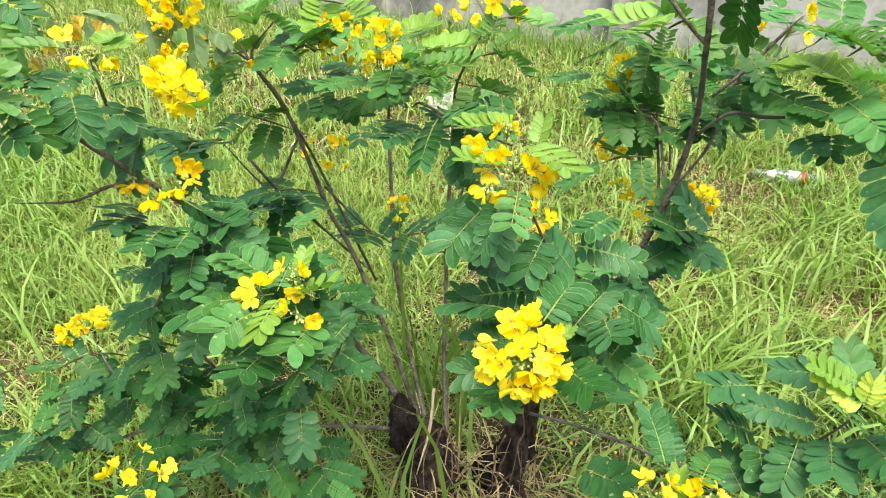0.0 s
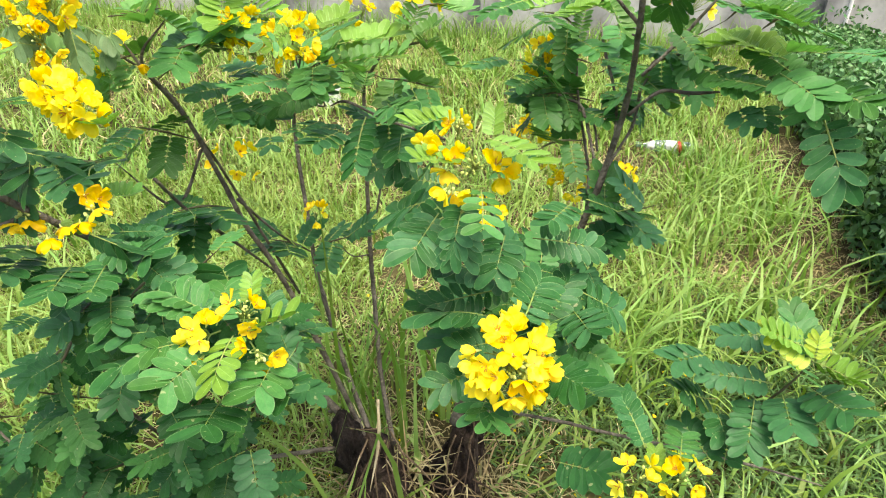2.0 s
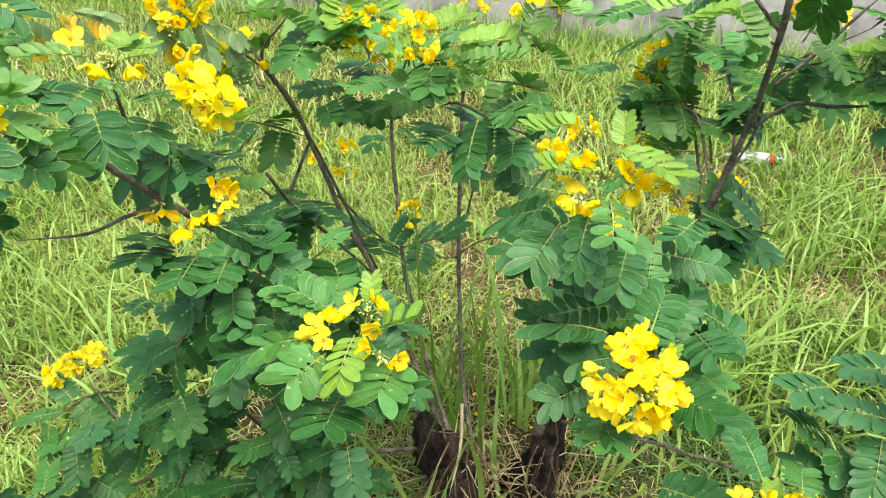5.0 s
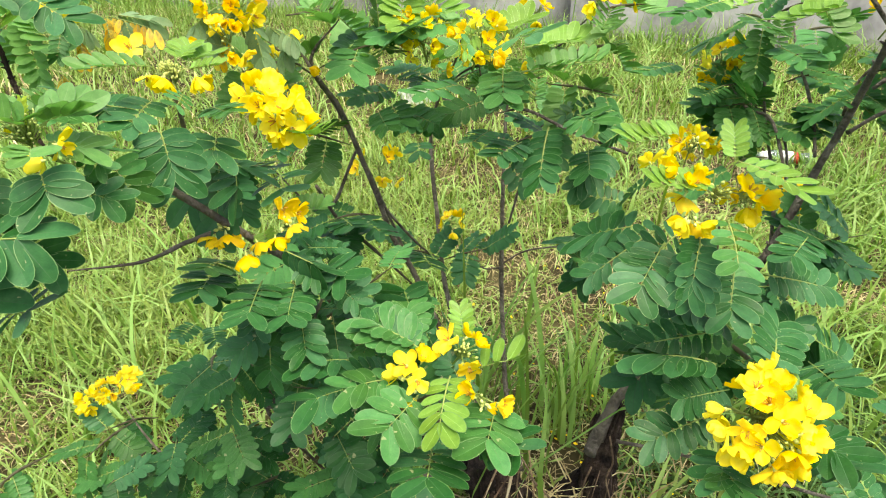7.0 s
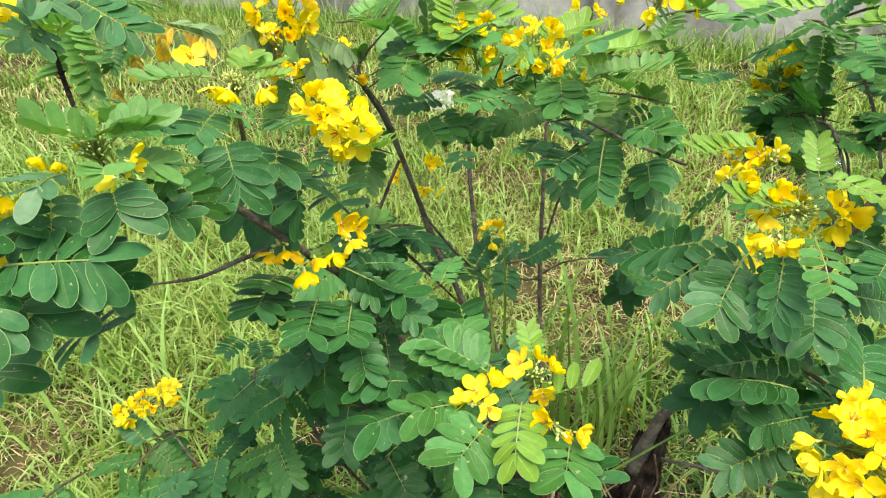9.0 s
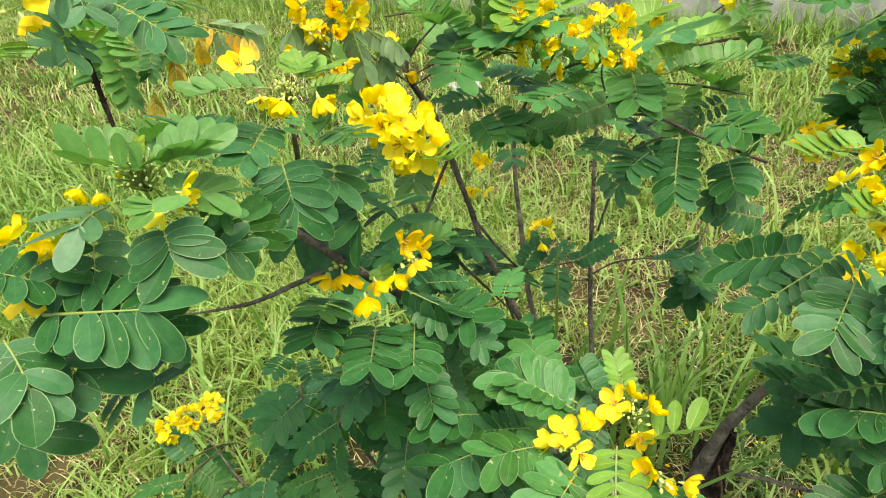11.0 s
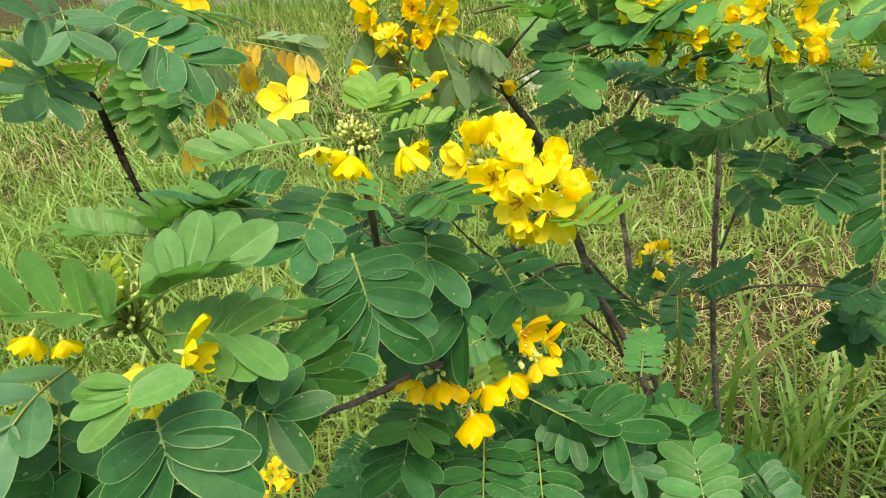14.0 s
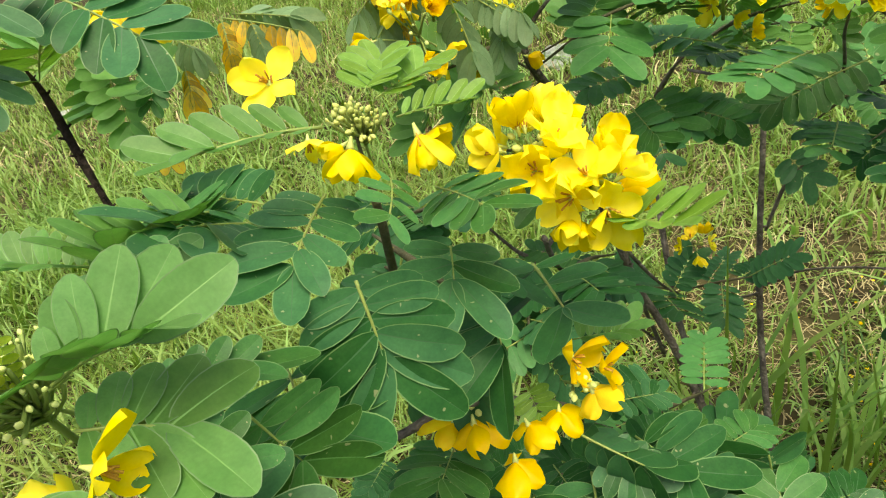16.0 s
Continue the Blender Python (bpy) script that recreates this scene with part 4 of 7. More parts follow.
stem(shrub_b, [(0.286, 1.106, 0.570, 0.0036), (0.218, 0.957, 0.740, 0.0032), (0.156, 0.829, 0.911, 0.0027), (0.107, 0.761, 1.024, 0.0024)], "stem", BARK, 3, 0.25, seed=25)
stem(shrub_b, [(0.218, 0.957, 0.740, 0.0027), (0.200, 0.766, 0.808, 0.0030), (0.141, 0.638, 0.859, 0.0024)], "stem", TWIG, 2, 0.25, seed=26)
stem(shrub_a, [(-0.421, 1.018, 0.440, 0.0032), (-0.318, 0.848, 0.664, 0.0027), (-0.227, 0.683, 0.875, 0.0024), (-0.210, 0.660, 0.918, 0.0018)], "stem", TWIG, 2, 0.25, seed=27)
stem(shrub_a, [(-0.327, 1.060, 0.695, 0.0027), (-0.258, 0.954, 0.504, 0.0027), (-0.421, 1.018, 0.440, 0.0027)], "stem", TWIG, 2, 0.25, seed=28)
stem(shrub_a, [(-0.129, 1.453, 0.971, 0.0024), (-0.072, 1.202, 1.016, 0.0018), (-0.108, 1.108, 1.108, 0.0013), (-0.109, 1.103, 1.138, 0.0012)], "stem", BARK, 3, 0.25, seed=29)
stem(shrub_a, [(0.127, 1.080, 0.979, 0.0024), (0.024, 1.061, 1.028, 0.0024), (-0.037, 1.103, 1.050, 0.0024), (-0.062, 1.201, 1.016, 0.0030)], "twig", BARK, 4, 0.4, seed=30)
stem(shrub_a, [(-0.480, 0.887, 1.036, 0.0030), (-0.465, 0.835, 1.143, 0.0024), (-0.464, 0.827, 1.189, 0.0018)], "twig", TWIG, 2, 0.25, seed=32)
stem(shrub_a, [(-0.497, 0.767, 1.114, 0.0016), (-0.513, 0.745, 1.128, 0.0014), (-0.527, 0.705, 1.150, 0.0013), (-0.534, 0.684, 1.181, 0.0012)], "twig", RACHIS, 2, 0.25, seed=33)
root_rng = random.Random(77)
for i in range(18):
    side = i % 9
    shrub, bx, by = (shrub_a, -0.04, 1.10) if side < 6 else (shrub_b, 0.185, 1.10)
    w = root_rng.uniform(-2.9, -0.2)
    top = root_rng.uniform(0.14, 0.27)
    r0, r1 = root_rng.uniform(0.035, 0.06), root_rng.uniform(0.09, 0.17)
    z1 = ground_height(bx + r1 * math.cos(w), by + r1 * math.sin(w)) + root_rng.uniform(0.0, 0.04)
    kink = root_rng.uniform(-0.5, 0.5)
    points = [(bx + r0 * math.cos(w), by + r0 * math.sin(w), top, 0.0012), (bx + 0.5 * (r0 + r1) * math.cos(w + 0.4 * kink), by + 0.5 * (r0 + r1) * math.sin(w + 0.4 * kink), 0.55 * top + 0.3 * z1, 0.0010), (bx + r1 * math.cos(w + kink), by + r1 * math.sin(w + kink), z1, 0.0008)]
    stem(shrub, points, "root", DRY if root_rng.random() < 0.2 else ROOT, 0, 0.4, 5, 1300 + i)
# flower clusters
flower_cluster(shrub_a, (-0.383, 0.865, 1.148), (-0.05, -0.65, 0.8), 0.021, 12, 20, 0.0192, 11, 0.05, 110, 0.08)
flower_cluster(shrub_a, (-0.360, 0.850, 1.134), (0.35, -0.75, 0.4), 0.020, 9, 12, 0.0196, 111, 0.25, 105)
flower_cluster(shrub_a, (-0.436, 0.817, 1.018), (-0.1, -0.7, 0.4), 0.016, 0, 9, 0.019, 12, 0.5, 110)
flower_cluster(shrub_a, (-0.376, 0.833, 1.013), (0.2, -0.6, 0.5), 0.018, 0, 12, 0.019, 13, 0.5, 110)
flower(shrub_a, (-0.437, 0.805, 1.021), (0.05, -0.40, -0.90), 0.0225, 13, 0)
flower(shrub_a, (-0.417, 0.794, 1.000), (0.05, -0.25, -0.95), 0.0215, 16, 20)
flower(shrub_a, (-0.369, 0.822, 1.018), (0.45, -0.35, -0.8), 0.0205, 13, 10)
flower(shrub_a, (-0.378, 0.834, 1.034), (0.6, -0.7, 0.15), 0.022, 13, 30)
flower(shrub_a, (-0.408, 0.816, 1.003), (0.3, -0.3, -0.95), 0.019, 16, 0)
flower(shrub_a, (-0.362, 0.828, 1.030), (0.75, -0.45, 0.1), 0.018, 13, 50)
flower(shrub_a, (-0.450, 0.816, 1.012), (-0.4, -0.3, -0.8), 0.020, 16, 40)
flower(shrub_a, (-0.389, 0.824, 1.003), (-0.1, -0.3, -0.95), 0.018, 13, 15)
flower(shrub_a, (-0.441, 0.824, 1.011), (0.1, -0.3, 0.9), 0.014, 13, 15)
flower_cluster(shrub_a, (-0.241, 0.665, 0.921), (-0.3, -0.6, 0.3), 0.022, 5, 12, 0.0180, 15, 0.5, 100)
flower_cluster(shrub_a, (-0.193, 0.671, 0.940), (0.2, -0.5, 0.8), 0.024, 4, 24, 0.0145, 16, 0.6, 100)
flower_cluster(shrub_a, (-0.181, 0.632, 0.914), (0.3, -0.8, 0.1), 0.02, 3, 10, 0.015, 17, 0.6, 100)
flower_cluster(shrub_b, (0.100, 0.594, 0.885), (0.05, -0.85, 0.50), 0.045, 28, 60, 0.0205, 18, 0.25, 112, 0.04)
flower_cluster(shrub_b, (0.066, 0.774, 1.064), (-0.3, -0.7, 0.3), 0.017, 4, 14, 0.0185, 19, 0.5, 100)
flower_cluster(shrub_b, (0.095, 0.762, 1.055), (0, -0.7, 0.5), 0.024, 0, 26, 0.019, 119, 0.5, 100)
flower_cluster(shrub_b, (0.062, 0.746, 1.041), (0, -0.7, -0.5), 0.014, 3, 6, 0.019, 20, 0.6, 90)
flower_cluster(shrub_b, (0.118, 0.746, 1.060), (0.4, -0.8, 0.1), 0.014, 3, 8, 0.021, 21, 0.9, 80)
flower_cluster(shrub_b, (0.089, 0.822, 1.087), (0, -0.3, 1), 0.016, 2, 14, 0.016, 22, 0.4, 90)
flower_cluster(shrub_b, (0.047, 0.805, 1.070), (-0.3, -0.5, 0.5), 0.012, 2, 5, 0.018, 122, 0.4, 90)
flower_cluster(shrub_a, (-0.112, 1.089, 1.155), (0.1, -0.6, 0.8), 0.038, 14, 14, 0.0155, 23, 0.4, 105)
flower_cluster(shrub_a, (-0.192, 1.155, 1.154), (-0.2, -0.5, 0.8), 0.035, 9, 12, 0.016, 24, 0.2, 100)
flower_cluster(shrub_a, (-0.116, 1.423, 0.689), (0.1, -0.7, 0.5), 0.022, 5, 5, 0.018, 25, 0.4, 110)
flower_cluster(shrub_b, (0.392, 1.317, 1.055), (-0.2, -0.6, 0.6), 0.035, 14, 10, 0.019, 26, 0.5, 110)
flower_cluster(shrub_b, (0.429, 1.198, 0.819), (0, -0.7, 0.5), 0.034, 11, 8, 0.019, 28, 0.3, 110)
flower_cluster(shrub_b, (0.381, 1.228, 0.832), (0, -0.6, 0.6), 0.014, 3, 4, 0.018, 128, 0.3, 110)
flower_cluster(shrub_b, (0.593, 1.295, 0.766), (0.2, -0.6, 0.5), 0.034, 9, 6, 0.02, 29, 0.4, 110)
flower_cluster(shrub_b, (0.400, 1.358, 0.881), (0, -0.5, 0.7), 0.034, 10, 6, 0.019, 30, 0.6, 110)
flower_cluster(shrub_b, (0.452, 1.363, 0.890), (0, -0.5, 0.7), 0.017, 3, 6, 0.018, 130, 0.6, 110)
flower_cluster(shrub_b, (0.162, 0.902, 0.924), (0, -0.7, 0.2), 0.02, 3, 5, 0.018, 31, 0.5, 110)
flower_cluster(shrub_a, (-0.833, 1.101, 0.534), (-0.3, -0.6, 0.7), 0.014, 8, 6, 0.0155, 32, 0.1, 110)
flower_cluster(shrub_a, (-0.794, 1.100, 0.559), (-0.1, -0.6, 0.7), 0.014, 8, 6, 0.0155, 33, 0.1, 110)
flower_cluster(shrub_a, (-0.756, 1.105, 0.575), (0.1, -0.6, 0.7), 0.013, 7, 6, 0.0155, 53, 0.1, 110)
flower_cluster(shrub_a, (-0.500, 0.692, 0.546), (-0.1, -0.5, 0.8), 0.045, 9, 8, 0.018, 34, 0.2, 110)
flower_cluster(shrub_a, (-0.442, 0.702, 0.565), (0, -0.5, 0.8), 0.004, 1, 2, 0.016, 35, 0.2, 60)
flower_cluster(shrub_a, (-0.406, 1.181, 1.118), (0, -0.5, 0.8), 0.04, 7, 8, 0.018, 36, 0.3, 110)
flower_cluster(shrub_a, (-0.272, 1.379, 0.857), (0, -0.6, 0.6), 0.045, 6, 6, 0.018, 37, 0.3, 110)
flower_cluster(shrub_a, (-0.445, 1.087, 1.218), (0, -0.5, 0.7), 0.04, 9, 8, 0.02, 38, 0.4, 110)
flower_cluster(shrub_a, (0.087, 1.173, 1.206), (0, -0.5, 0.8), 0.05, 10, 10, 0.02, 39, 0.3, 105)
flower_cluster(shrub_a, (0.012, 1.264, 1.165), (0, -0.5, 0.8), 0.025, 3, 6, 0.018, 40, 0.3, 105)
flower_cluster(shrub_a, (-0.209, 1.259, 1.156), (0, -0.5, 0.8), 0.02, 3, 6, 0.018, 41, 0.3, 105)
flower_cluster(shrub_b, (0.680, 1.259, 1.156), (0, -0.5, 0.8), 0.05, 5, 8, 0.02, 42, 0.3, 105)
flower_cluster(shrub_b, (0.304, 0.597, 0.619), (-0.1, -0.3, 1), 0.03, 5, 8, 0.018, 43, 0.1, 100)
flower_cluster(shrub_b, (0.368, 0.587, 0.622), (0.1, -0.3, 1), 0.03, 5, 8, 0.018, 44, 0.1, 100)
flower_cluster(shrub_b, (0.607, 0.662, 0.747), (0.2, -0.4, 1), 0.02, 1, 16, 0.012, 45, 0.0, 80)
full_leaf(shrub_b, (0.5973, 0.6528, 0.7434), (0.5608, 0.6940, 0.7713), (0.5353, 0.7143, 0.7840), (0.5302, 0.6834, 0.7632), 6, "young", grow=0.80)
full_leaf(shrub_b, (0.5973, 0.6528, 0.7434), (0.6077, 0.6029, 0.7539), (0.6158, 0.5745, 0.7565), (0.6266, 0.6149, 0.7695), 4, "light", grow=0.80)
full_leaf(shrub_b, (0.5973, 0.6528, 0.7434), (0.5914, 0.7087, 0.7855), (0.5818, 0.7341, 0.8035), (0.6087, 0.7275, 0.8092), 8, "mid", grow=0.90)
full_leaf(shrub_b, (0.5973, 0.6528, 0.7474), (0.6054, 0.6626, 0.7718), (0.6025, 0.6783, 0.7847), (0.6171, 0.6652, 0.7889), 6, "young", grow=0.80)
flower_cluster(shrub_a, (-0.617, 1.005, 1.248), (0, -0.6, 0.5), 0.03, 5, 8, 0.019, 46, 0.5, 110)
flower_cluster(shrub_a, (-0.637, 0.803, 1.283), (0, -0.6, 0.2), 0.02, 3, 4, 0.02, 47, 0.5, 110)
flower_cluster(shrub_a, (-0.453, 1.054, 1.177), (0, -0.6, 0.5), 0.035, 6, 8, 0.016, 48, 0.6, 110)
flower_cluster(shrub_a, (-0.453, 1.109, 1.211), (0, -0.6, 0.5), 0.035, 6, 8, 0.02, 49, 0.4, 110)
flower_cluster(shrub_a, (-0.619, 0.677, 1.129), (0, -0.6, 0.5), 0.02, 3, 4, 0.018, 50, 0.3, 110)
# single flowers and bud heads on the upper shoots
flower_cluster(shrub_a, (-0.462, 0.831, 1.189), (0.05, -0.4, 1), 0.015, 0, 60, 0.0120, 51, 0.3, 95)
flower(shrub_a, (-0.503, 0.850, 1.212), (0.05, -0.75, 0.55), 0.0195, 0, 20)
flower(shrub_a, (-0.4600, 0.7978, 1.1954), (-0.25, -0.40, -0.88), 0.0190, 2, 10)
flower(shrub_a, (-0.4651, 0.8066, 1.1931), (-0.7, -0.4, -0.3), 0.012, 2, 10)
flower(shrub_a, (-0.4338, 0.8074, 1.1929), (0.25, -0.40, -0.88), 0.0200, 5, 30)
flower(shrub_a, (-0.4860, 0.8270, 1.1900), (0.0, -0.5, -0.7), 0.014, 1, 30)
flower(shrub_a, (-0.4322, 0.8164, 1.1877), (0.8, -0.5, -0.1), 0.014, 4, 40)
flower_cluster(shrub_a, (-0.536, 0.684, 1.183), (0.1, -0.3, 1), 0.021, 0, 90, 0.0095, 52, 0.3, 95)
flower(shrub_a, (-0.5155, 0.6569, 1.1701), (-0.85, 0.25, -0.20), 0.0165, 2, 20)
flower(shrub_a, (-0.5033, 0.6599, 1.1812), (0.88, -0.05, -0.28), 0.0158, 1, 50)
flower(shrub_a, (-0.526, 0.661, 1.155), (0, -0.5, -0.8), 0.0088, 2, 15)
flower(shrub_a, (-0.575, 0.680, 1.181), (-0.4, -0.5, -0.6), 0.0118, 2, 10)
flower(shrub_a, (-0.566, 0.682, 1.176), (0.1, -0.4, -0.9), 0.0101, 2, 50)
flower(shrub_a, (-0.551, 0.690, 1.188), (0.2, -0.4, -0.7), 0.0071, 2, 20)
flower(shrub_a, (-0.580, 0.652, 1.159), (0.5, -0.4, 0.2), 0.0088, 1, 5)
flower(shrub_a, (-0.591, 0.648, 1.152), (-0.2, -0.5, -0.6), 0.0076, 2, 5)
# leaves of the near upper shoots
full_leaf(shrub_a, (-0.4686, 0.7968, 1.2055), (-0.5108, 0.7690, 1.2124), (-0.5320, 0.7682, 1.2212), (-0.5170, 0.7469, 1.2169), 6, "fresh", spread=((-0.62, 0.39, 0.68), (0.14, -0.96, 0.24)))
full_leaf(shrub_a, (-0.4429, 0.8203, 1.1964), (-0.4146, 0.8138, 1.2005), (-0.4036, 0.8199, 1.2064), (-0.4078, 0.8022, 1.2050), 6, "light", spread=((0.29, 0.68, 0.68), (0.39, -0.88, 0.27)))
leaf(shrub_a, (-0.455, 0.845, 1.198), (-0.428, 0.893, 1.200), (0.11, -0.10, 0.99), 6, "light", True)
leaf(shrub_a, (-0.460, 0.846, 1.201), (-0.453, 0.895, 1.209), (0.09, -0.17, 0.98), 6, "light", True)
full_leaf(shrub_a, (-0.4479, 0.8003, 1.1779), (-0.4458, 0.7736, 1.1754), (-0.4556, 0.7600, 1.1827), (-0.4394, 0.7602, 1.1692), 4, "mid")
full_leaf(shrub_a, (-0.4803, 0.8100, 1.1702), (-0.4880, 0.7684, 1.1615), (-0.5107, 0.7473, 1.1636), (-0.4843, 0.7406, 1.1537), 6, "dark")
full_leaf(shrub_a, (-0.4622, 0.7599, 1.1564), (-0.4566, 0.7498, 1.1241), (-0.4746, 0.7319, 1.0917), (-0.4297, 0.7454, 1.0939), 6, "dark")
full_leaf(shrub_a, (-0.4328, 0.8288, 1.1227), (-0.4319, 0.8099, 1.1158), (-0.4401, 0.7741, 1.1073), (-0.4090, 0.7832, 1.0983), 3, "dark")
full_leaf(shrub_a, (-0.3911, 0.9296, 1.0356), (-0.3775, 0.8647, 1.0462), (-0.3943, 0.8210, 1.0437), (-0.3455, 0.8333, 1.0568), 3, "dark")
full_leaf(shrub_a, (-0.4177, 0.8201, 1.0872), (-0.4141, 0.8008, 1.0790), (-0.4383, 0.7753, 1.0664), (-0.4159, 0.7661, 1.0511), 3, "dark")
leaf(shrub_a, (-0.356, 0.849, 1.117), (-0.312, 0.801, 1.131), (-0.15, 0.16, 0.98), 6, "light", True)
leaf(shrub_a, (-0.434, 0.832, 1.155), (-0.400, 0.783, 1.166), (-0.19, 0.09, 0.98), 6, "mid", True)
leaf(shrub_a, (-0.522, 0.839, 1.156), (-0.593, 0.875, 1.159), (-0.07, -0.22, 0.97), 6, "dark", True)
leaf(shrub_a, (-0.512, 0.817, 1.156), (-0.541, 0.755, 1.199), (0.39, 0.39, 0.83), 6, "dark", True)
full_leaf(shrub_a, (-0.5210, 0.6794, 1.1909), (-0.5000, 0.6885, 1.1956), (-0.4730, 0.7026, 1.2069), (-0.4741, 0.6740, 1.2078), 6, "pale", spread=((-0.28, 0.37, 0.89), (0.19, -0.70, 0.69)), grow=0.45, wide=1.06)
full_leaf(shrub_a, (-0.5250, 0.6642, 1.1954), (-0.5534, 0.6612, 1.2035), (-0.5648, 0.6639, 1.2287), (-0.5504, 0.6342, 1.2230), 4, "fresh", spread=((0.2019, 0.3226, 0.9247), (0.4885, -0.8031, 0.3411)))
full_leaf(shrub_a, (-0.5340, 0.6745, 1.1931), (-0.5271, 0.6767, 1.2106), (-0.5274, 0.6765, 1.2156), (-0.5227, 0.6785, 1.2138), 7, "young", spread=((0.02, -0.27, 0.96), (0.88, 0.16, 0.45)), grow=1.25, wide=0.95)
full_leaf(shrub_a, (-0.5320, 0.6785, 1.1911), (-0.5301, 0.6797, 1.2055), (-0.5321, 0.6822, 1.2099), (-0.5269, 0.6839, 1.2047), 6, "young", spread=((0.14, -0.60, 0.78), (0.14, 0.81, -0.57)), grow=1.10, wide=0.95)
leaf(shrub_a, (-0.532, 0.682, 1.184), (-0.564, 0.691, 1.194), (0.26, -0.11, 0.96), 7, "light", True)
full_leaf(shrub_a, (-0.5226, 0.6556, 1.2009), (-0.5222, 0.6607, 1.1999), (-0.5067, 0.6803, 1.2042), (-0.5306, 0.6697, 1.2128), 2, "fresh", spread=((0.7696, 0.6063, 0.2006), (-0.1548, 0.3864, 0.9093)))
full_leaf(shrub_a, (-0.5182, 0.6748, 1.1788), (-0.4981, 0.6812, 1.1706), (-0.4814, 0.7045, 1.1682), (-0.4734, 0.6667, 1.1587), 5, "fresh", spread=((-0.37, 0.88, 0.31), (0.44, -0.84, -0.31)), grow=0.42, wide=1.10)
full_leaf(shrub_a, (-0.5226, 0.7031, 1.1627), (-0.5016, 0.7188, 1.1548), (-0.4904, 0.7288, 1.1596), (-0.4729, 0.7304, 1.1478), 5, "mid", spread=((-0.28, 0.84, 0.47), (0.75, -0.65, 0.06)), grow=0.50, wide=1.10)
full_leaf(shrub_a, (-0.5582, 0.7367, 1.1752), (-0.5341, 0.7531, 1.1768), (-0.5176, 0.7667, 1.1810), (-0.5093, 0.7449, 1.1707), 5, "mid", spread=((-0.01, 0.74, 0.67), (0.64, -0.77, -0.08)), grow=0.50, wide=1.15)
leaf(shrub_a, (-0.496, 0.679, 1.167), (-0.477, 0.677, 1.148), (0.52, -0.63, 0.58), 3, "mid", True)
full_leaf(shrub_a, (-0.5138, 0.6434, 1.1834), (-0.5114, 0.6348, 1.1818), (-0.5187, 0.6171, 1.1806), (-0.4918, 0.6432, 1.1845), 4, "fresh", spread=((-0.93, -0.04, 0.37), (0.49, 0.82, -0.28)), grow=0.72, wide=1.12)
full_leaf(shrub_a, (-0.5148, 0.6470, 1.1630), (-0.5101, 0.6375, 1.1529), (-0.5263, 0.6163, 1.1308), (-0.4765, 0.6293, 1.1399), 4, "dark")
leaf(shrub_a, (-0.516, 0.686, 1.134), (-0.469, 0.672, 1.124), (0.03, -0.48, 0.88), 4, "dark", True)
leaf(shrub_a, (-0.488, 0.699, 1.154), (-0.472, 0.705, 1.100), (0.58, -0.81, 0.09), 4, "mid", True)
leaf(shrub_a, (-0.567, 0.675, 1.118), (-0.565, 0.623, 1.142), (0.61, 0.35, 0.71), 4, "dark", True)
full_leaf(shrub_a, (-0.5943, 0.6260, 1.1203), (-0.5280, 0.6124, 1.1282), (-0.4944, 0.6343, 1.1211), (-0.5095, 0.6044, 1.0943), 6, "dark", spread=((-0.23, 0.91, 0.35), (0.09, -0.96, -0.26)), grow=0.72, wide=1.12)
full_leaf(shrub_a, (-0.5825, 0.6683, 1.1100), (-0.5379, 0.6507, 1.0876), (-0.5073, 0.6502, 1.0848), (-0.5205, 0.6283, 1.0677), 5, "dark", grow=0.75, wide=1.10)
full_leaf(shrub_a, (-0.6184, 0.6343, 1.1015), (-0.5830, 0.6153, 1.0819), (-0.5386, 0.6170, 1.0670), (-0.5681, 0.5951, 1.0663), 5, "dark", grow=0.75, wide=1.10)
full_leaf(shrub_a, (-0.6677, 0.6424, 1.0707), (-0.6318, 0.6097, 1.0370), (-0.5881, 0.6132, 1.0209), (-0.6159, 0.5856, 1.0195), 5, "dark", grow=0.75, wide=1.10)
full_leaf(shrub_a, (-0.5737, 0.6731, 1.1511), (-0.5691, 0.6511, 1.1325), (-0.5822, 0.6290, 1.1343), (-0.5482, 0.6422, 1.1204), 4, "dark", grow=0.75, wide=1.10)
full_leaf(shrub_a, (-0.6358, 0.6388, 1.1501), (-0.5991, 0.6351, 1.1413), (-0.5797, 0.6408, 1.1491), (-0.5808, 0.6158, 1.1348), 5, "dark", grow=0.75, wide=1.10)
full_leaf(shrub_a, (-0.5591, 0.6728, 1.1689), (-0.5569, 0.6362, 1.1752), (-0.5986, 0.6365, 1.1629), (-0.5641, 0.6134, 1.1580), 3, "grey", spread=((-1.00, 0.01, 0.09), (0.55, -0.83, -0.10)), grow=0.60, wide=1.10)
leaf(shrub_a, (-0.621, 0.688, 1.126), (-0.605, 0.618, 1.146), (0.45, 0.34, 0.83), 5, "dark", True)
full_leaf(shrub_a, (-0.6099, 0.6073, 1.1169), (-0.5898, 0.5837, 1.0977), (-0.5681, 0.5760, 1.0800), (-0.5764, 0.5530, 1.0825), 4, "dark", spread=((0.85, 0.35, -0.40), (-0.72, -0.70, 0.03)), grow=0.80, wide=1.15)
leaf(shrub_a, (-0.574, 0.637, 1.047), (-0.528, 0.606, 1.070), (-0.47, -0.03, 0.88), 3, "dark", True)
leaf(shrub_a, (-0.511, 0.774, 1.104), (-0.473, 0.704, 1.112), (-0.12, 0.05, 0.99), 4, "dark", True)
leaf(shrub_a, (-0.560, 0.766, 1.174), (-0.619, 0.774, 1.181), (0.11, -0.10, 0.99), 8, "fresh", True)
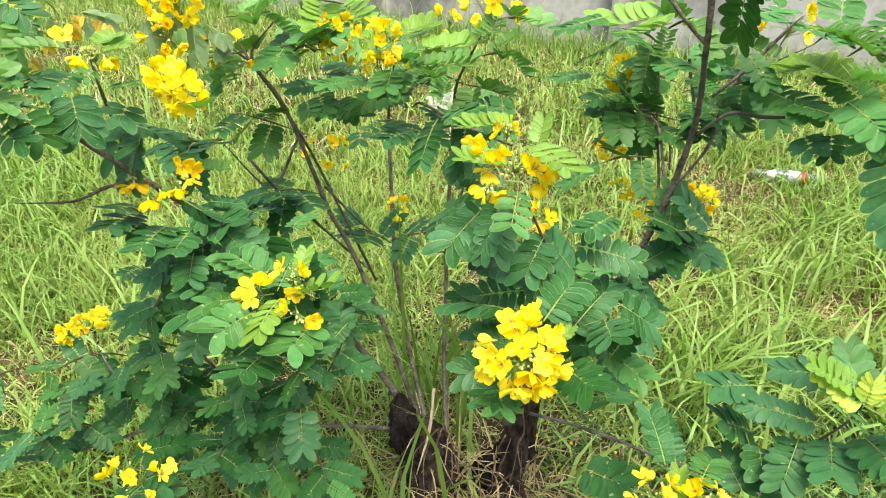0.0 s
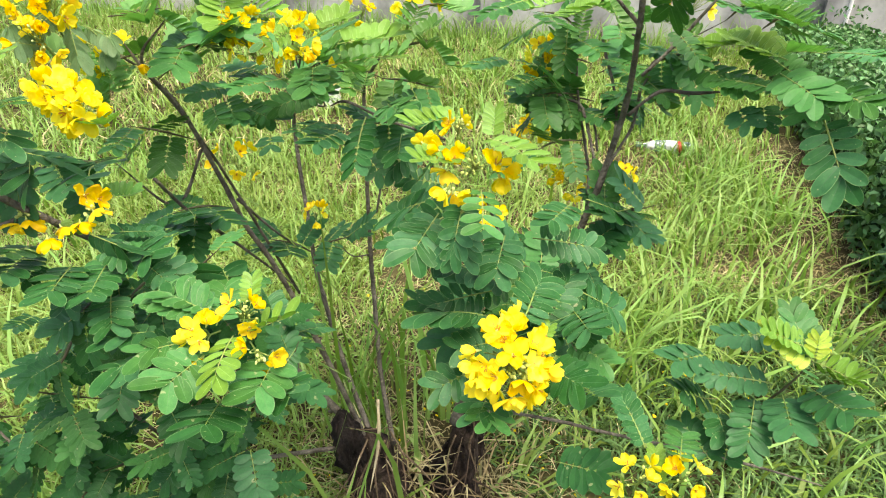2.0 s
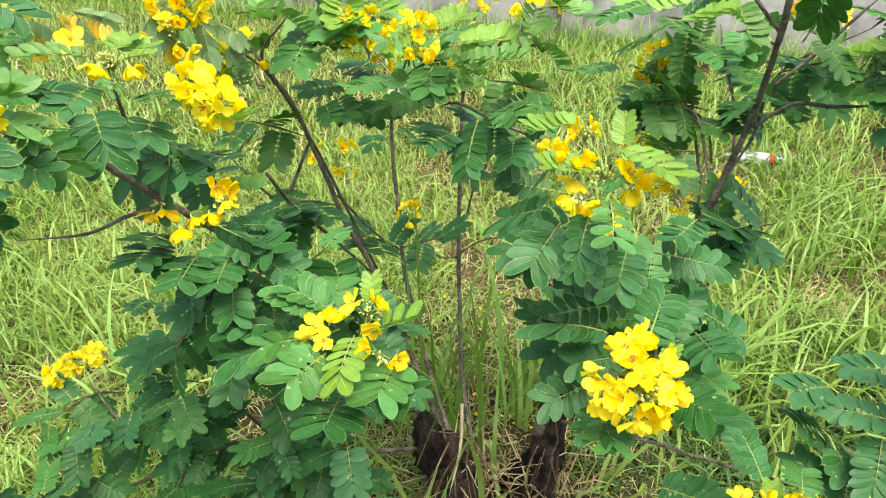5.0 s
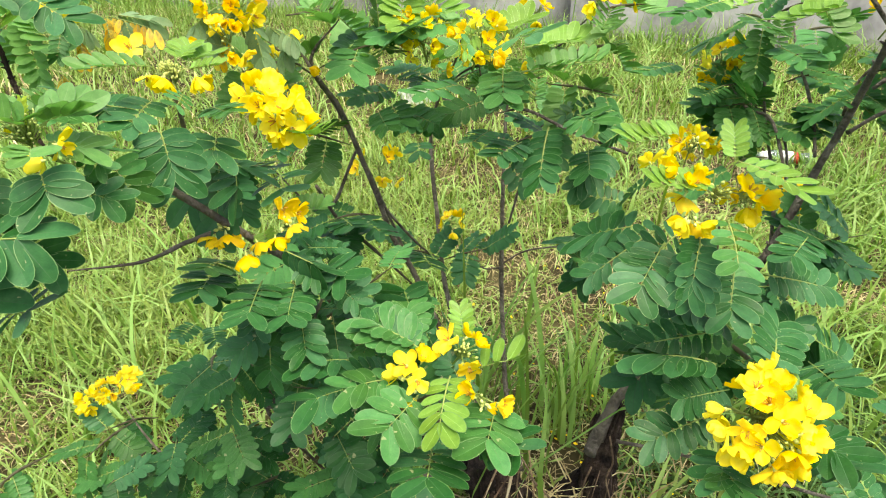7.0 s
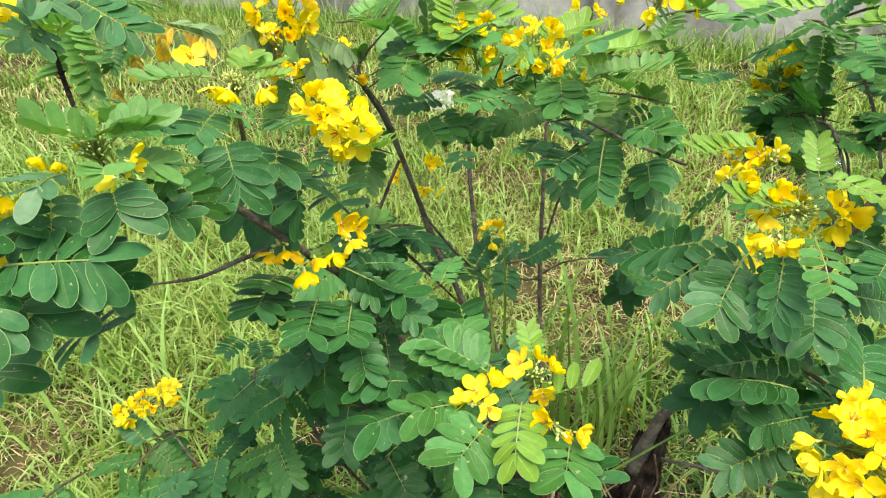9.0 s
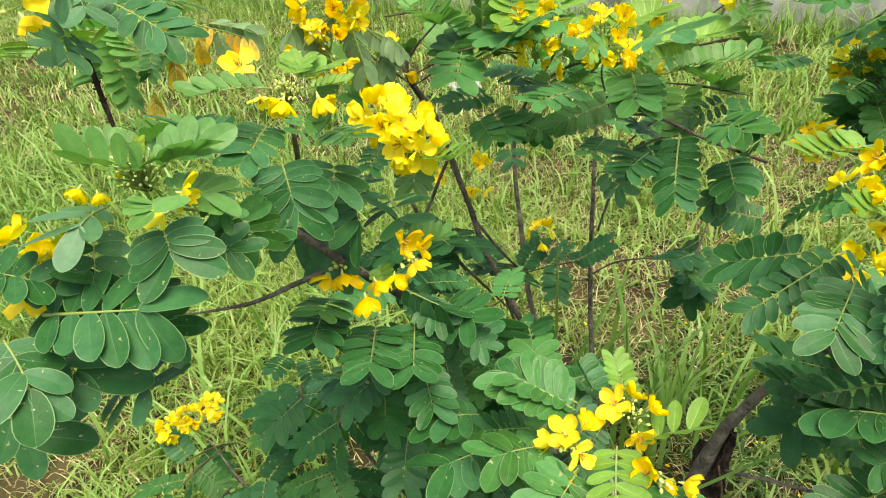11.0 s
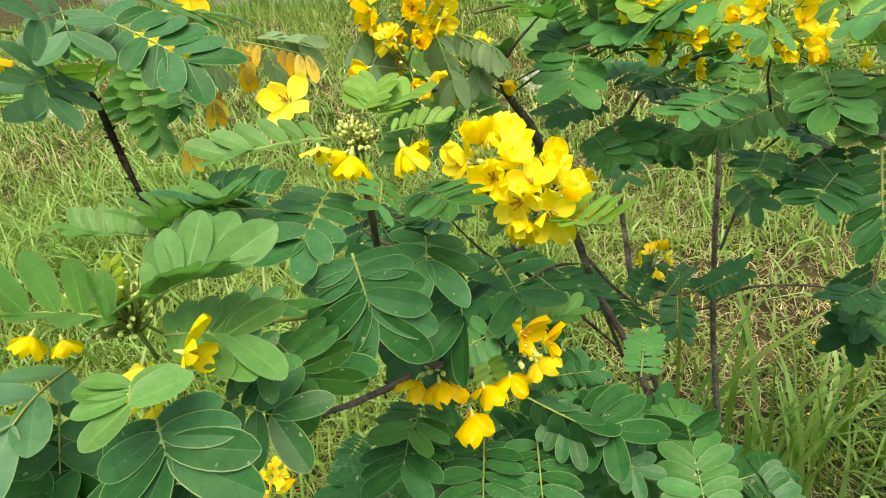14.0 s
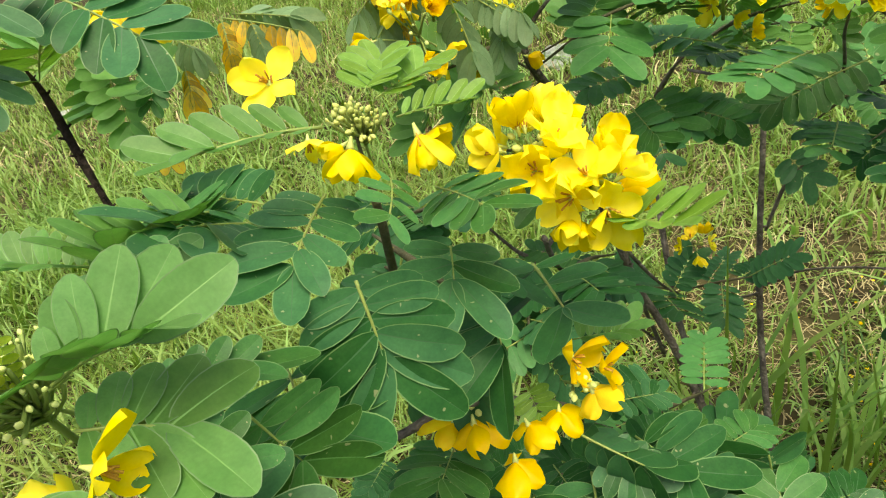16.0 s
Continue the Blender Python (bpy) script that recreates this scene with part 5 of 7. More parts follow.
leaf(shrub_a, (-0.536, 0.811, 1.170), (-0.565, 0.740, 1.189), (0.16, 0.20, 0.97), 7, "fresh", True)
leaf(shrub_a, (-0.544, 0.808, 1.164), (-0.593, 0.857, 1.155), (-0.27, -0.10, 0.96), 5, "mid", True)
# upper left leaves with the sky sheen painted in
leaf(shrub_a, (-0.628, 0.868, 1.279), (-0.605, 0.828, 1.258), (0.26, -0.32, 0.91), 3, "grey", True)
leaf(shrub_a, (-0.625, 0.867, 1.277), (-0.628, 0.822, 1.278), (0.96, -0.05, 0.27), 3, "grey", True)
leaf(shrub_a, (-0.642, 0.858, 1.246), (-0.628, 0.811, 1.228), (0.54, -0.15, 0.83), 3, "grey", True)
leaf(shrub_a, (-0.637, 0.859, 1.247), (-0.639, 0.811, 1.247), (0.92, -0.04, 0.40), 3, "grey", True)
leaf(shrub_a, (-0.626, 0.888, 1.273), (-0.539, 0.864, 1.231), (0.30, -0.41, 0.86), 7, "dark", True)
leaf(shrub_a, (-0.616, 0.915, 1.277), (-0.569, 0.984, 1.244), (0.40, 0.16, 0.90), 6, "mid", True)
leaf(shrub_a, (-0.677, 0.883, 1.235), (-0.737, 0.928, 1.208), (-0.32, 0.14, 0.94), 4, "light", True)
leaf(shrub_a, (-0.631, 0.892, 1.242), (-0.686, 0.936, 1.203), (-0.43, 0.22, 0.87), 4, "light", True)
leaf(shrub_a, (-0.601, 1.062, 1.212), (-0.518, 1.036, 1.195), (0.16, -0.14, 0.98), 8, "wilted", True)
leaf(shrub_a, (-0.595, 1.068, 1.213), (-0.522, 1.029, 1.208), (-0.34, -0.71, 0.62), 7, "limp", True)
leaf(shrub_a, (-0.598, 1.052, 1.215), (-0.589, 1.019, 1.178), (0.22, -0.71, 0.67), 6, "wilted", True)
leaf(shrub_a, (-0.576, 1.049, 1.209), (-0.559, 1.016, 1.183), (0.20, -0.55, 0.81), 6, "limp", True)
leaf(shrub_a, (-0.617, 1.004, 1.194), (-0.603, 0.967, 1.174), (0.17, -0.43, 0.89), 5, "wilted", True)
leaf(shrub_a, (-0.639, 0.983, 1.160), (-0.628, 0.948, 1.145), (0.16, -0.35, 0.92), 4, "wilted", True)
leaf(shrub_a, (-0.630, 1.034, 1.207), (-0.599, 1.011, 1.197), (0.13, -0.25, 0.96), 4, "limp", True)
leaf(shrub_a, (-0.472, 1.101, 1.194), (-0.463, 1.061, 1.166), (0.09, -0.54, 0.83), 6, "wilted", True)
leaf(shrub_a, (-0.408, 1.120, 1.182), (-0.366, 1.068, 1.160), (-0.28, -0.56, 0.78), 7, "limp", True)
leaf(shrub_a, (-0.448, 1.120, 1.208), (-0.498, 1.040, 1.174), (0.01, -0.40, 0.91), 8, "limp", True)
leaf(shrub_a, (-0.474, 1.144, 1.212), (-0.510, 1.064, 1.191), (0.08, -0.29, 0.95), 8, "limp", True)
leaf(shrub_a, (-0.434, 1.127, 1.200), (-0.407, 1.034, 1.147), (0.06, -0.48, 0.87), 8, "limp", True)
leaf(shrub_a, (-0.417, 1.130, 1.184), (-0.356, 1.066, 1.173), (-0.02, -0.19, 0.98), 8, "limp", True)
leaf(shrub_a, (-0.481, 1.101, 1.180), (-0.470, 1.054, 1.144), (0.11, -0.60, 0.80), 6, "wilted", True)
leaf(shrub_a, (-0.384, 1.148, 1.172), (-0.393, 1.075, 1.142), (0.00, -0.38, 0.93), 7, "limp", True)
leaf(shrub_a, (-0.628, 0.995, 1.212), (-0.633, 0.960, 1.176), (0.11, -0.73, 0.68), 8, "mid", True)
# dark tone here also puts the shade below the flowers into the leaves
full_leaf(shrub_a, (-0.4102, 0.8111, 0.9450), (-0.4207, 0.7889, 0.9140), (-0.4444, 0.7892, 0.8936), (-0.4026, 0.7646, 0.8998), 7, "dark")
leaf(shrub_a, (-0.368, 0.790, 0.915), (-0.356, 0.718, 0.898), (0.05, -0.22, 0.97), 6, "dark", True)
leaf(shrub_a, (-0.366, 0.819, 0.967), (-0.333, 0.791, 0.954), (-0.11, -0.50, 0.86), 4, "dark", True)
leaf(shrub_a, (-0.329, 0.822, 0.938), (-0.293, 0.783, 0.925), (-0.11, -0.40, 0.91), 6, "dark", True)
leaf(shrub_a, (-0.468, 0.840, 0.957), (-0.469, 0.752, 0.975), (0.14, 0.20, 0.97), 6, "dark", True)
leaf(shrub_a, (-0.413, 0.825, 0.945), (-0.416, 0.725, 0.958), (0.09, 0.12, 0.99), 7, "dark", True)
leaf(shrub_a, (-0.373, 0.825, 0.942), (-0.376, 0.725, 0.948), (0.01, 0.06, 1.00), 7, "dark", True)
leaf(shrub_a, (-0.455, 0.837, 0.971), (-0.465, 0.772, 0.995), (0.24, 0.31, 0.92), 5, "mid", True)
full_leaf(shrub_a, (-0.3427, 0.8417, 0.9421), (-0.3031, 0.8405, 0.9092), (-0.2730, 0.8535, 0.9072), (-0.3001, 0.8303, 0.8777), 5, "dark", grow=0.70)
full_leaf(shrub_a, (-0.3822, 0.8183, 0.9903), (-0.3462, 0.7977, 0.9804), (-0.3131, 0.8140, 0.9555), (-0.3372, 0.7984, 0.9426), 6, "dark", grow=0.60, wide=1.15)
full_leaf(shrub_a, (-0.2290, 0.8680, 0.8060), (-0.2435, 0.8662, 0.8882), (-0.2865, 0.8756, 0.8899), (-0.2116, 0.8809, 0.8881), 9, "dark", grow=0.95)
full_leaf(shrub_a, (-0.3118, 0.8994, 0.9319), (-0.3589, 0.8672, 0.9597), (-0.3748, 0.8778, 0.9712), (-0.3714, 0.8500, 0.9589), 8, "dark", spread=((-0.35, 0.87, 0.36), (0.16, -0.98, -0.09)), grow=1.00)
full_leaf(shrub_a, (-0.2398, 0.6996, 0.9338), (-0.2805, 0.7258, 0.9407), (-0.3130, 0.7329, 0.9394), (-0.2922, 0.7520, 0.9461), 6, "dark", spread=((-0.70, -0.64, -0.30), (0.65, 0.65, 0.40)), grow=0.80, wide=1.10)
full_leaf(shrub_a, (-0.3768, 0.8475, 0.9017), (-0.3702, 0.8072, 0.8525), (-0.3934, 0.7929, 0.8541), (-0.3496, 0.7867, 0.8500), 6, "dark", grow=0.80)
full_leaf(shrub_a, (-0.1788, 0.8132, 0.8329), (-0.1871, 0.8459, 0.8430), (-0.1968, 0.8551, 0.8613), (-0.1657, 0.8574, 0.8481), 8, "dark", grow=1.00)
leaf(shrub_a, (-0.358, 0.856, 0.969), (-0.307, 0.874, 0.957), (0.27, -0.13, 0.95), 8, "dark", True)
leaf(shrub_a, (-0.374, 0.870, 1.015), (-0.322, 0.885, 1.008), (0.18, -0.20, 0.96), 6, "fresh", True)
leaf(shrub_a, (-0.341, 0.845, 0.948), (-0.301, 0.783, 0.961), (-0.43, -0.10, 0.90), 4, "dark", True)
leaf(shrub_a, (-0.457, 0.840, 0.944), (-0.473, 0.792, 0.936), (0.20, -0.24, 0.95), 5, "dark", True)
leaf(shrub_a, (-0.411, 0.843, 0.919), (-0.424, 0.794, 0.919), (0.16, -0.06, 0.99), 5, "dark", True)
leaf(shrub_a, (-0.406, 0.846, 1.001), (-0.396, 0.823, 0.982), (0.04, -0.63, 0.78), 4, "light", True)
leaf(shrub_a, (-0.396, 0.860, 0.907), (-0.373, 0.805, 0.914), (-0.24, 0.03, 0.97), 6, "dark", True)
leaf(shrub_a, (-0.565, 0.992, 0.771), (-0.579, 0.936, 0.786), (0.35, 0.16, 0.92), 7, "dark", True)
leaf(shrub_a, (-0.536, 0.976, 0.777), (-0.517, 0.920, 0.783), (-0.03, 0.09, 1.00), 7, "dark", True)
leaf(shrub_a, (-0.249, 0.777, 0.857), (-0.238, 0.880, 0.879), (-0.05, -0.20, 0.98), 7, "mid", True)
leaf(shrub_a, (-0.168, 0.917, 0.722), (-0.102, 0.985, 0.690), (0.26, 0.19, 0.95), 8, "dark", True)
leaf(shrub_a, (-0.260, 0.882, 0.798), (-0.301, 0.858, 0.849), (0.78, -0.03, 0.62), 7, "dark", True)
leaf(shrub_a, (-0.260, 0.920, 0.822), (-0.197, 0.967, 0.810), (0.20, -0.01, 0.98), 7, "mid", True)
full_leaf(shrub_a, (-0.2071, 0.6547, 0.9252), (-0.2226, 0.6027, 0.9157), (-0.2392, 0.5774, 0.9078), (-0.2109, 0.5714, 0.9152), 6, "light")
leaf(shrub_a, (-0.163, 0.635, 0.902), (-0.190, 0.560, 0.905), (0.10, 0.01, 0.99), 5, "mid", True)
leaf(shrub_a, (-0.240, 0.647, 0.910), (-0.290, 0.585, 0.910), (0.28, -0.23, 0.93), 5, "mid", True)
full_leaf(shrub_a, (-0.2279, 0.7054, 0.9263), (-0.2755, 0.7275, 0.9413), (-0.3042, 0.7077, 0.9550), (-0.2887, 0.7594, 0.9328), 7, "mid")
leaf(shrub_a, (-0.188, 0.688, 0.940), (-0.187, 0.747, 0.953), (-0.07, -0.21, 0.98), 8, "light", True)
full_leaf(shrub_a, (-0.1859, 0.6561, 0.9252), (-0.1490, 0.6523, 0.9411), (-0.1312, 0.6715, 0.9562), (-0.1381, 0.6334, 0.9631), 4, "light")
full_leaf(shrub_a, (-0.2586, 0.6756, 0.9079), (-0.3020, 0.6696, 0.9085), (-0.3349, 0.6889, 0.9038), (-0.3203, 0.6342, 0.9072), 5, "mid")
leaf(shrub_a, (-0.262, 0.745, 0.856), (-0.317, 0.718, 0.890), (0.59, -0.23, 0.78), 7, "dark", True)
full_leaf(shrub_a, (-0.3143, 0.7461, 0.8797), (-0.3544, 0.7425, 0.8836), (-0.3922, 0.7628, 0.8797), (-0.3823, 0.7092, 0.8886), 5, "dark")
leaf(shrub_a, (-0.229, 0.627, 0.859), (-0.243, 0.543, 0.887), (0.13, 0.30, 0.95), 5, "dark", True)
leaf(shrub_a, (-0.163, 0.629, 0.872), (-0.147, 0.566, 0.899), (-0.36, 0.28, 0.89), 4, "dark", True)
full_leaf(shrub_b, (0.0758, 0.7434, 1.0182), (0.0673, 0.7102, 0.9712), (0.0386, 0.6920, 0.9530), (0.0855, 0.6963, 0.9406), 7, "dark")
full_leaf(shrub_b, (0.0971, 0.7327, 1.0391), (0.0850, 0.6795, 1.0187), (0.0569, 0.6673, 1.0159), (0.1037, 0.6594, 1.0077), 5, "mid")
full_leaf(shrub_b, (0.1159, 0.7663, 1.0901), (0.1492, 0.7130, 1.0811), (0.1851, 0.7057, 1.0786), (0.1438, 0.6776, 1.0804), 6, "light")
leaf(shrub_b, (0.087, 0.765, 1.068), (0.008, 0.758, 1.077), (0.13, -0.16, 0.98), 7, "light", True)
leaf(shrub_b, (0.127, 0.791, 1.081), (0.142, 0.833, 1.114), (-0.32, -0.52, 0.80), 7, "light", True)
leaf(shrub_b, (0.105, 0.867, 1.088), (0.011, 0.857, 1.086), (-0.01, -0.09, 1.00), 7, "light", True)
leaf(shrub_b, (0.084, 0.833, 0.985), (-0.030, 0.824, 0.912), (-0.47, -0.41, 0.78), 9, "dark", True)
leaf(shrub_b, (0.052, 0.771, 0.993), (-0.011, 0.703, 0.957), (-0.13, -0.38, 0.92), 6, "dark", True)
leaf(shrub_b, (0.355, 0.972, 0.889), (0.466, 0.968, 0.843), (0.37, -0.25, 0.89), 9, "dark")
leaf(shrub_b, (0.395, 0.976, 0.844), (0.518, 0.957, 0.808), (0.21, -0.33, 0.92), 9, "dark")
leaf(shrub_b, (0.188, 0.782, 0.934), (0.306, 0.770, 0.911), (0.10, -0.60, 0.80), 8, "dark", True)
leaf(shrub_b, (0.178, 0.709, 0.827), (0.257, 0.780, 0.883), (-0.28, -0.38, 0.88), 8, "dark", True)
leaf(shrub_b, (0.155, 0.744, 0.884), (0.016, 0.752, 0.864), (-0.15, -0.55, 0.82), 9, "dark", True)
full_leaf(shrub_b, (0.1032, 0.6973, 0.8715), (0.0415, 0.7237, 0.8681), (0.0155, 0.7703, 0.8371), (-0.0121, 0.6938, 0.8752), 7, "dark")
leaf(shrub_b, (0.126, 0.695, 0.833), (0.039, 0.674, 0.845), (0.22, -0.42, 0.88), 7, "dark", True)
leaf(shrub_b, (0.101, 0.682, 0.808), (0.004, 0.664, 0.788), (-0.12, -0.37, 0.92), 7, "dark", True)
leaf(shrub_b, (0.227, 0.708, 0.854), (0.216, 0.622, 0.878), (-0.40, 0.29, 0.87), 6, "dark", True)
leaf(shrub_b, (0.255, 0.743, 0.858), (0.337, 0.746, 0.801), (0.50, -0.52, 0.69), 6, "dark", True)
leaf(shrub_b, (0.137, 0.614, 0.876), (0.170, 0.648, 0.891), (-0.21, -0.23, 0.95), 8, "light", True)
leaf(shrub_b, (0.083, 0.620, 0.818), (0.048, 0.560, 0.826), (-0.01, 0.14, 0.99), 4, "dark", True)
leaf(shrub_b, (0.219, 0.634, 0.784), (0.202, 0.562, 0.835), (-0.25, 0.60, 0.76), 5, "dark", True)
leaf(shrub_b, (0.058, 0.792, 0.950), (0.046, 0.890, 0.936), (-0.27, 0.10, 0.96), 6, "dark", True)
leaf(shrub_b, (0.141, 0.763, 0.954), (0.101, 0.688, 0.924), (-0.23, -0.25, 0.94), 6, "dark", True)
leaf(shrub_b, (0.243, 0.790, 0.977), (0.183, 0.737, 0.974), (0.03, -0.10, 0.99), 6, "dark", True)
leaf(shrub_b, (0.057, 0.852, 0.973), (-0.011, 0.933, 0.917), (-0.54, 0.13, 0.83), 6, "dark", True)
leaf(shrub_b, (0.086, 0.851, 1.056), (0.040, 0.896, 0.993), (-0.68, 0.26, 0.68), 9, "mid", True)
leaf(shrub_b, (0.159, 0.625, 0.838), (0.188, 0.553, 0.855), (-0.43, 0.05, 0.90), 5, "dark")
leaf(shrub_b, (0.077, 0.603, 0.819), (0.065, 0.545, 0.825), (0.07, 0.09, 0.99), 4, "mid", True)
leaf(shrub_a, (-0.082, 1.067, 1.121), (-0.096, 0.982, 1.094), (-0.08, -0.30, 0.95), 5, "mid")
full_leaf(shrub_a, (-0.0093, 1.0652, 1.0337), (-0.0359, 0.9949, 0.9846), (-0.0613, 0.9792, 0.9604), (-0.0231, 0.9596, 0.9744), 8, "dark")
leaf(shrub_a, (0.044, 1.032, 1.011), (0.023, 0.952, 0.992), (-0.34, -0.13, 0.93), 6, "dark", True)
leaf(shrub_a, (-0.052, 1.056, 1.016), (-0.111, 0.988, 1.021), (0.16, -0.08, 0.98), 6, "dark", True)
leaf(shrub_a, (-0.055, 1.169, 1.051), (-0.167, 1.166, 1.027), (-0.16, -0.54, 0.83), 9, "mid")
leaf(shrub_a, (-0.086, 1.049, 1.123), (-0.096, 0.985, 1.095), (-0.30, -0.35, 0.89), 5, "mid", True)
full_leaf(shrub_a, (-0.0600, 1.1252, 1.1004), (-0.0766, 1.0421, 1.0837), (-0.1045, 1.0292, 1.0805), (-0.0519, 1.0199, 1.0873), 7, "mid")
leaf(shrub_a, (0.024, 1.038, 1.061), (0.038, 0.954, 1.069), (-0.45, 0.01, 0.89), 5, "mid", True)
leaf(shrub_a, (-0.243, 1.203, 1.040), (-0.221, 1.135, 1.016), (-0.29, -0.40, 0.87), 5, "mid")
leaf(shrub_a, (-0.217, 1.218, 1.024), (-0.148, 1.148, 1.007), (-0.08, -0.31, 0.95), 6, "mid")
leaf(shrub_a, (-0.235, 1.275, 1.042), (-0.324, 1.230, 1.049), (0.19, -0.22, 0.96), 7, "mid")
leaf(shrub_a, (-0.132, 1.027, 1.168), (-0.174, 1.011, 1.171), (0.24, -0.47, 0.85), 2, "mid", True)
leaf(shrub_a, (-0.079, 1.041, 1.169), (-0.043, 0.968, 1.194), (-0.41, 0.11, 0.91), 3, "mid", True)
leaf(shrub_a, (-0.067, 1.018, 1.130), (0.071, 1.037, 1.147), (-0.11, -0.10, 0.99), 9, "fresh", True)
leaf(shrub_a, (-0.030, 1.041, 1.128), (-0.008, 0.964, 1.129), (-0.07, -0.01, 1.00), 7, "fresh", True)
leaf(shrub_a, (-0.175, 1.227, 1.076), (-0.242, 1.302, 1.085), (-0.08, -0.18, 0.98), 7, "mid")
leaf(shrub_a, (-0.143, 1.201, 1.070), (-0.220, 1.159, 1.092), (0.27, 0.01, 0.96), 7, "mid")
leaf(shrub_a, (0.015, 1.441, 0.820), (0.058, 1.395, 0.770), (-0.02, -0.74, 0.67), 4, "dark")
leaf(shrub_a, (-0.190, 1.372, 0.909), (-0.191, 1.314, 0.894), (-0.11, -0.26, 0.96), 3, "dark")
leaf(shrub_b, (0.389, 1.245, 0.985), (0.327, 1.252, 0.969), (-0.27, -0.39, 0.88), 6, "mid")
leaf(shrub_b, (0.320, 1.344, 1.050), (0.224, 1.315, 1.049), (0.02, -0.07, 1.00), 7, "mid")
leaf(shrub_b, (0.303, 1.193, 1.187), (0.197, 1.170, 1.168), (-0.14, -0.15, 0.98), 7, "mid")
leaf(shrub_b, (0.393, 1.226, 0.992), (0.285, 1.236, 1.008), (0.13, -0.17, 0.98), 7, "mid")
leaf(shrub_b, (0.427, 1.192, 0.978), (0.460, 1.098, 0.981), (-0.20, -0.04, 0.98), 7, "mid")
leaf(shrub_b, (0.397, 1.214, 0.972), (0.340, 1.191, 0.952), (-0.14, -0.41, 0.90), 5, "dark")
leaf(shrub_b, (0.420, 1.208, 1.109), (0.429, 1.109, 1.101), (-0.18, -0.10, 0.98), 6, "mid")
leaf(shrub_a, (-0.048, 1.092, 1.130), (0.070, 1.111, 1.119), (0.11, -0.08, 0.99), 7, "light")
leaf(shrub_a, (-0.043, 1.100, 1.145), (0.074, 1.124, 1.156), (-0.06, -0.17, 0.98), 7, "light")
leaf(shrub_a, (-0.099, 1.116, 1.163), (-0.004, 1.167, 1.184), (-0.08, -0.25, 0.97), 7, "light")
leaf(shrub_a, (-0.125, 1.113, 1.153), (-0.175, 1.198, 1.168), (-0.05, -0.20, 0.98), 7, "light")
leaf(shrub_a, (-0.134, 1.103, 1.094), (-0.222, 1.037, 1.103), (0.14, -0.04, 0.99), 7, "mid")
leaf(shrub_a, (0.174, 1.278, 0.688), (0.114, 1.236, 0.598), (-0.43, -0.67, 0.60), 6, "dark")
leaf(shrub_a, (0.155, 1.274, 0.677), (0.130, 1.189, 0.663), (-0.08, -0.14, 0.99), 5, "dark")
leaf(shrub_a, (-0.083, 1.141, 1.008), (-0.132, 1.055, 1.022), (0.14, 0.09, 0.99), 8, "mid")
leaf(shrub_a, (-0.150, 1.206, 1.009), (-0.238, 1.143, 1.029), (0.30, -0.12, 0.95), 8, "mid")
leaf(shrub_a, (-0.145, 1.150, 1.175), (-0.281, 1.145, 1.164), (-0.07, -0.17, 0.98), 7, "mid")
full_leaf(shrub_b, (0.5555, 0.7269, 1.0941), (0.5550, 0.6726, 1.0367), (0.5340, 0.6567, 0.9967), (0.5606, 0.6383, 1.0133), 6, "dark")
leaf(shrub_b, (0.529, 0.776, 1.120), (0.491, 0.890, 1.119), (-0.24, -0.07, 0.97), 9, "mid")
leaf(shrub_b, (0.556, 0.777, 1.130), (0.571, 0.658, 1.132), (-0.39, -0.04, 0.92), 8, "mid")
leaf(shrub_b, (0.561, 0.767, 1.114), (0.525, 0.728, 1.086), (-0.31, -0.35, 0.88), 4, "mid")
leaf(shrub_b, (0.543, 0.805, 1.154), (0.521, 0.922, 1.169), (-0.10, -0.15, 0.98), 7, "light")
leaf(shrub_b, (0.588, 0.790, 1.163), (0.492, 0.770, 1.182), (0.21, -0.10, 0.97), 8, "fresh")
leaf(shrub_b, (0.596, 0.789, 1.164), (0.598, 0.691, 1.185), (-0.18, 0.21, 0.96), 8, "mid")
leaf(shrub_b, (0.537, 0.920, 1.209), (0.536, 0.820, 1.210), (-0.14, 0.01, 0.99), 8, "fresh")
leaf(shrub_b, (0.448, 0.941, 1.176), (0.466, 0.862, 1.135), (-0.06, -0.47, 0.88), 8, "mid")
leaf(shrub_b, (0.516, 0.847, 1.076), (0.512, 0.794, 1.060), (-0.44, -0.23, 0.87), 4, "dark")
leaf(shrub_b, (0.527, 0.793, 1.140), (0.537, 0.695, 1.120), (-0.40, -0.23, 0.89), 6, "mid")
leaf(shrub_b, (0.544, 0.888, 1.208), (0.555, 0.779, 1.200), (-0.13, -0.09, 0.99), 8, "fresh")
leaf(shrub_b, (0.521, 0.865, 1.167), (0.487, 0.965, 1.137), (-0.27, 0.20, 0.94), 6, "light")
leaf(shrub_b, (0.521, 0.971, 1.152), (0.469, 1.052, 1.181), (-0.02, -0.34, 0.94), 8, "fresh")
leaf(shrub_b, (0.468, 1.005, 1.214), (0.557, 1.049, 1.224), (-0.03, -0.18, 0.98), 6, "mid")
leaf(shrub_b, (0.344, 0.969, 1.211), (0.292, 1.046, 1.173), (-0.39, 0.19, 0.90), 6, "light")
leaf(shrub_b, (0.432, 1.270, 1.175), (0.280, 1.298, 1.149), (-0.20, -0.20, 0.96), 6, "light")
leaf(shrub_b, (0.575, 0.685, 0.675), (0.460, 0.733, 0.689), (0.00, -0.27, 0.96), 8, "dark")
leaf(shrub_b, (0.548, 0.686, 0.649), (0.485, 0.604, 0.612), (-0.25, -0.22, 0.94), 7, "dark")
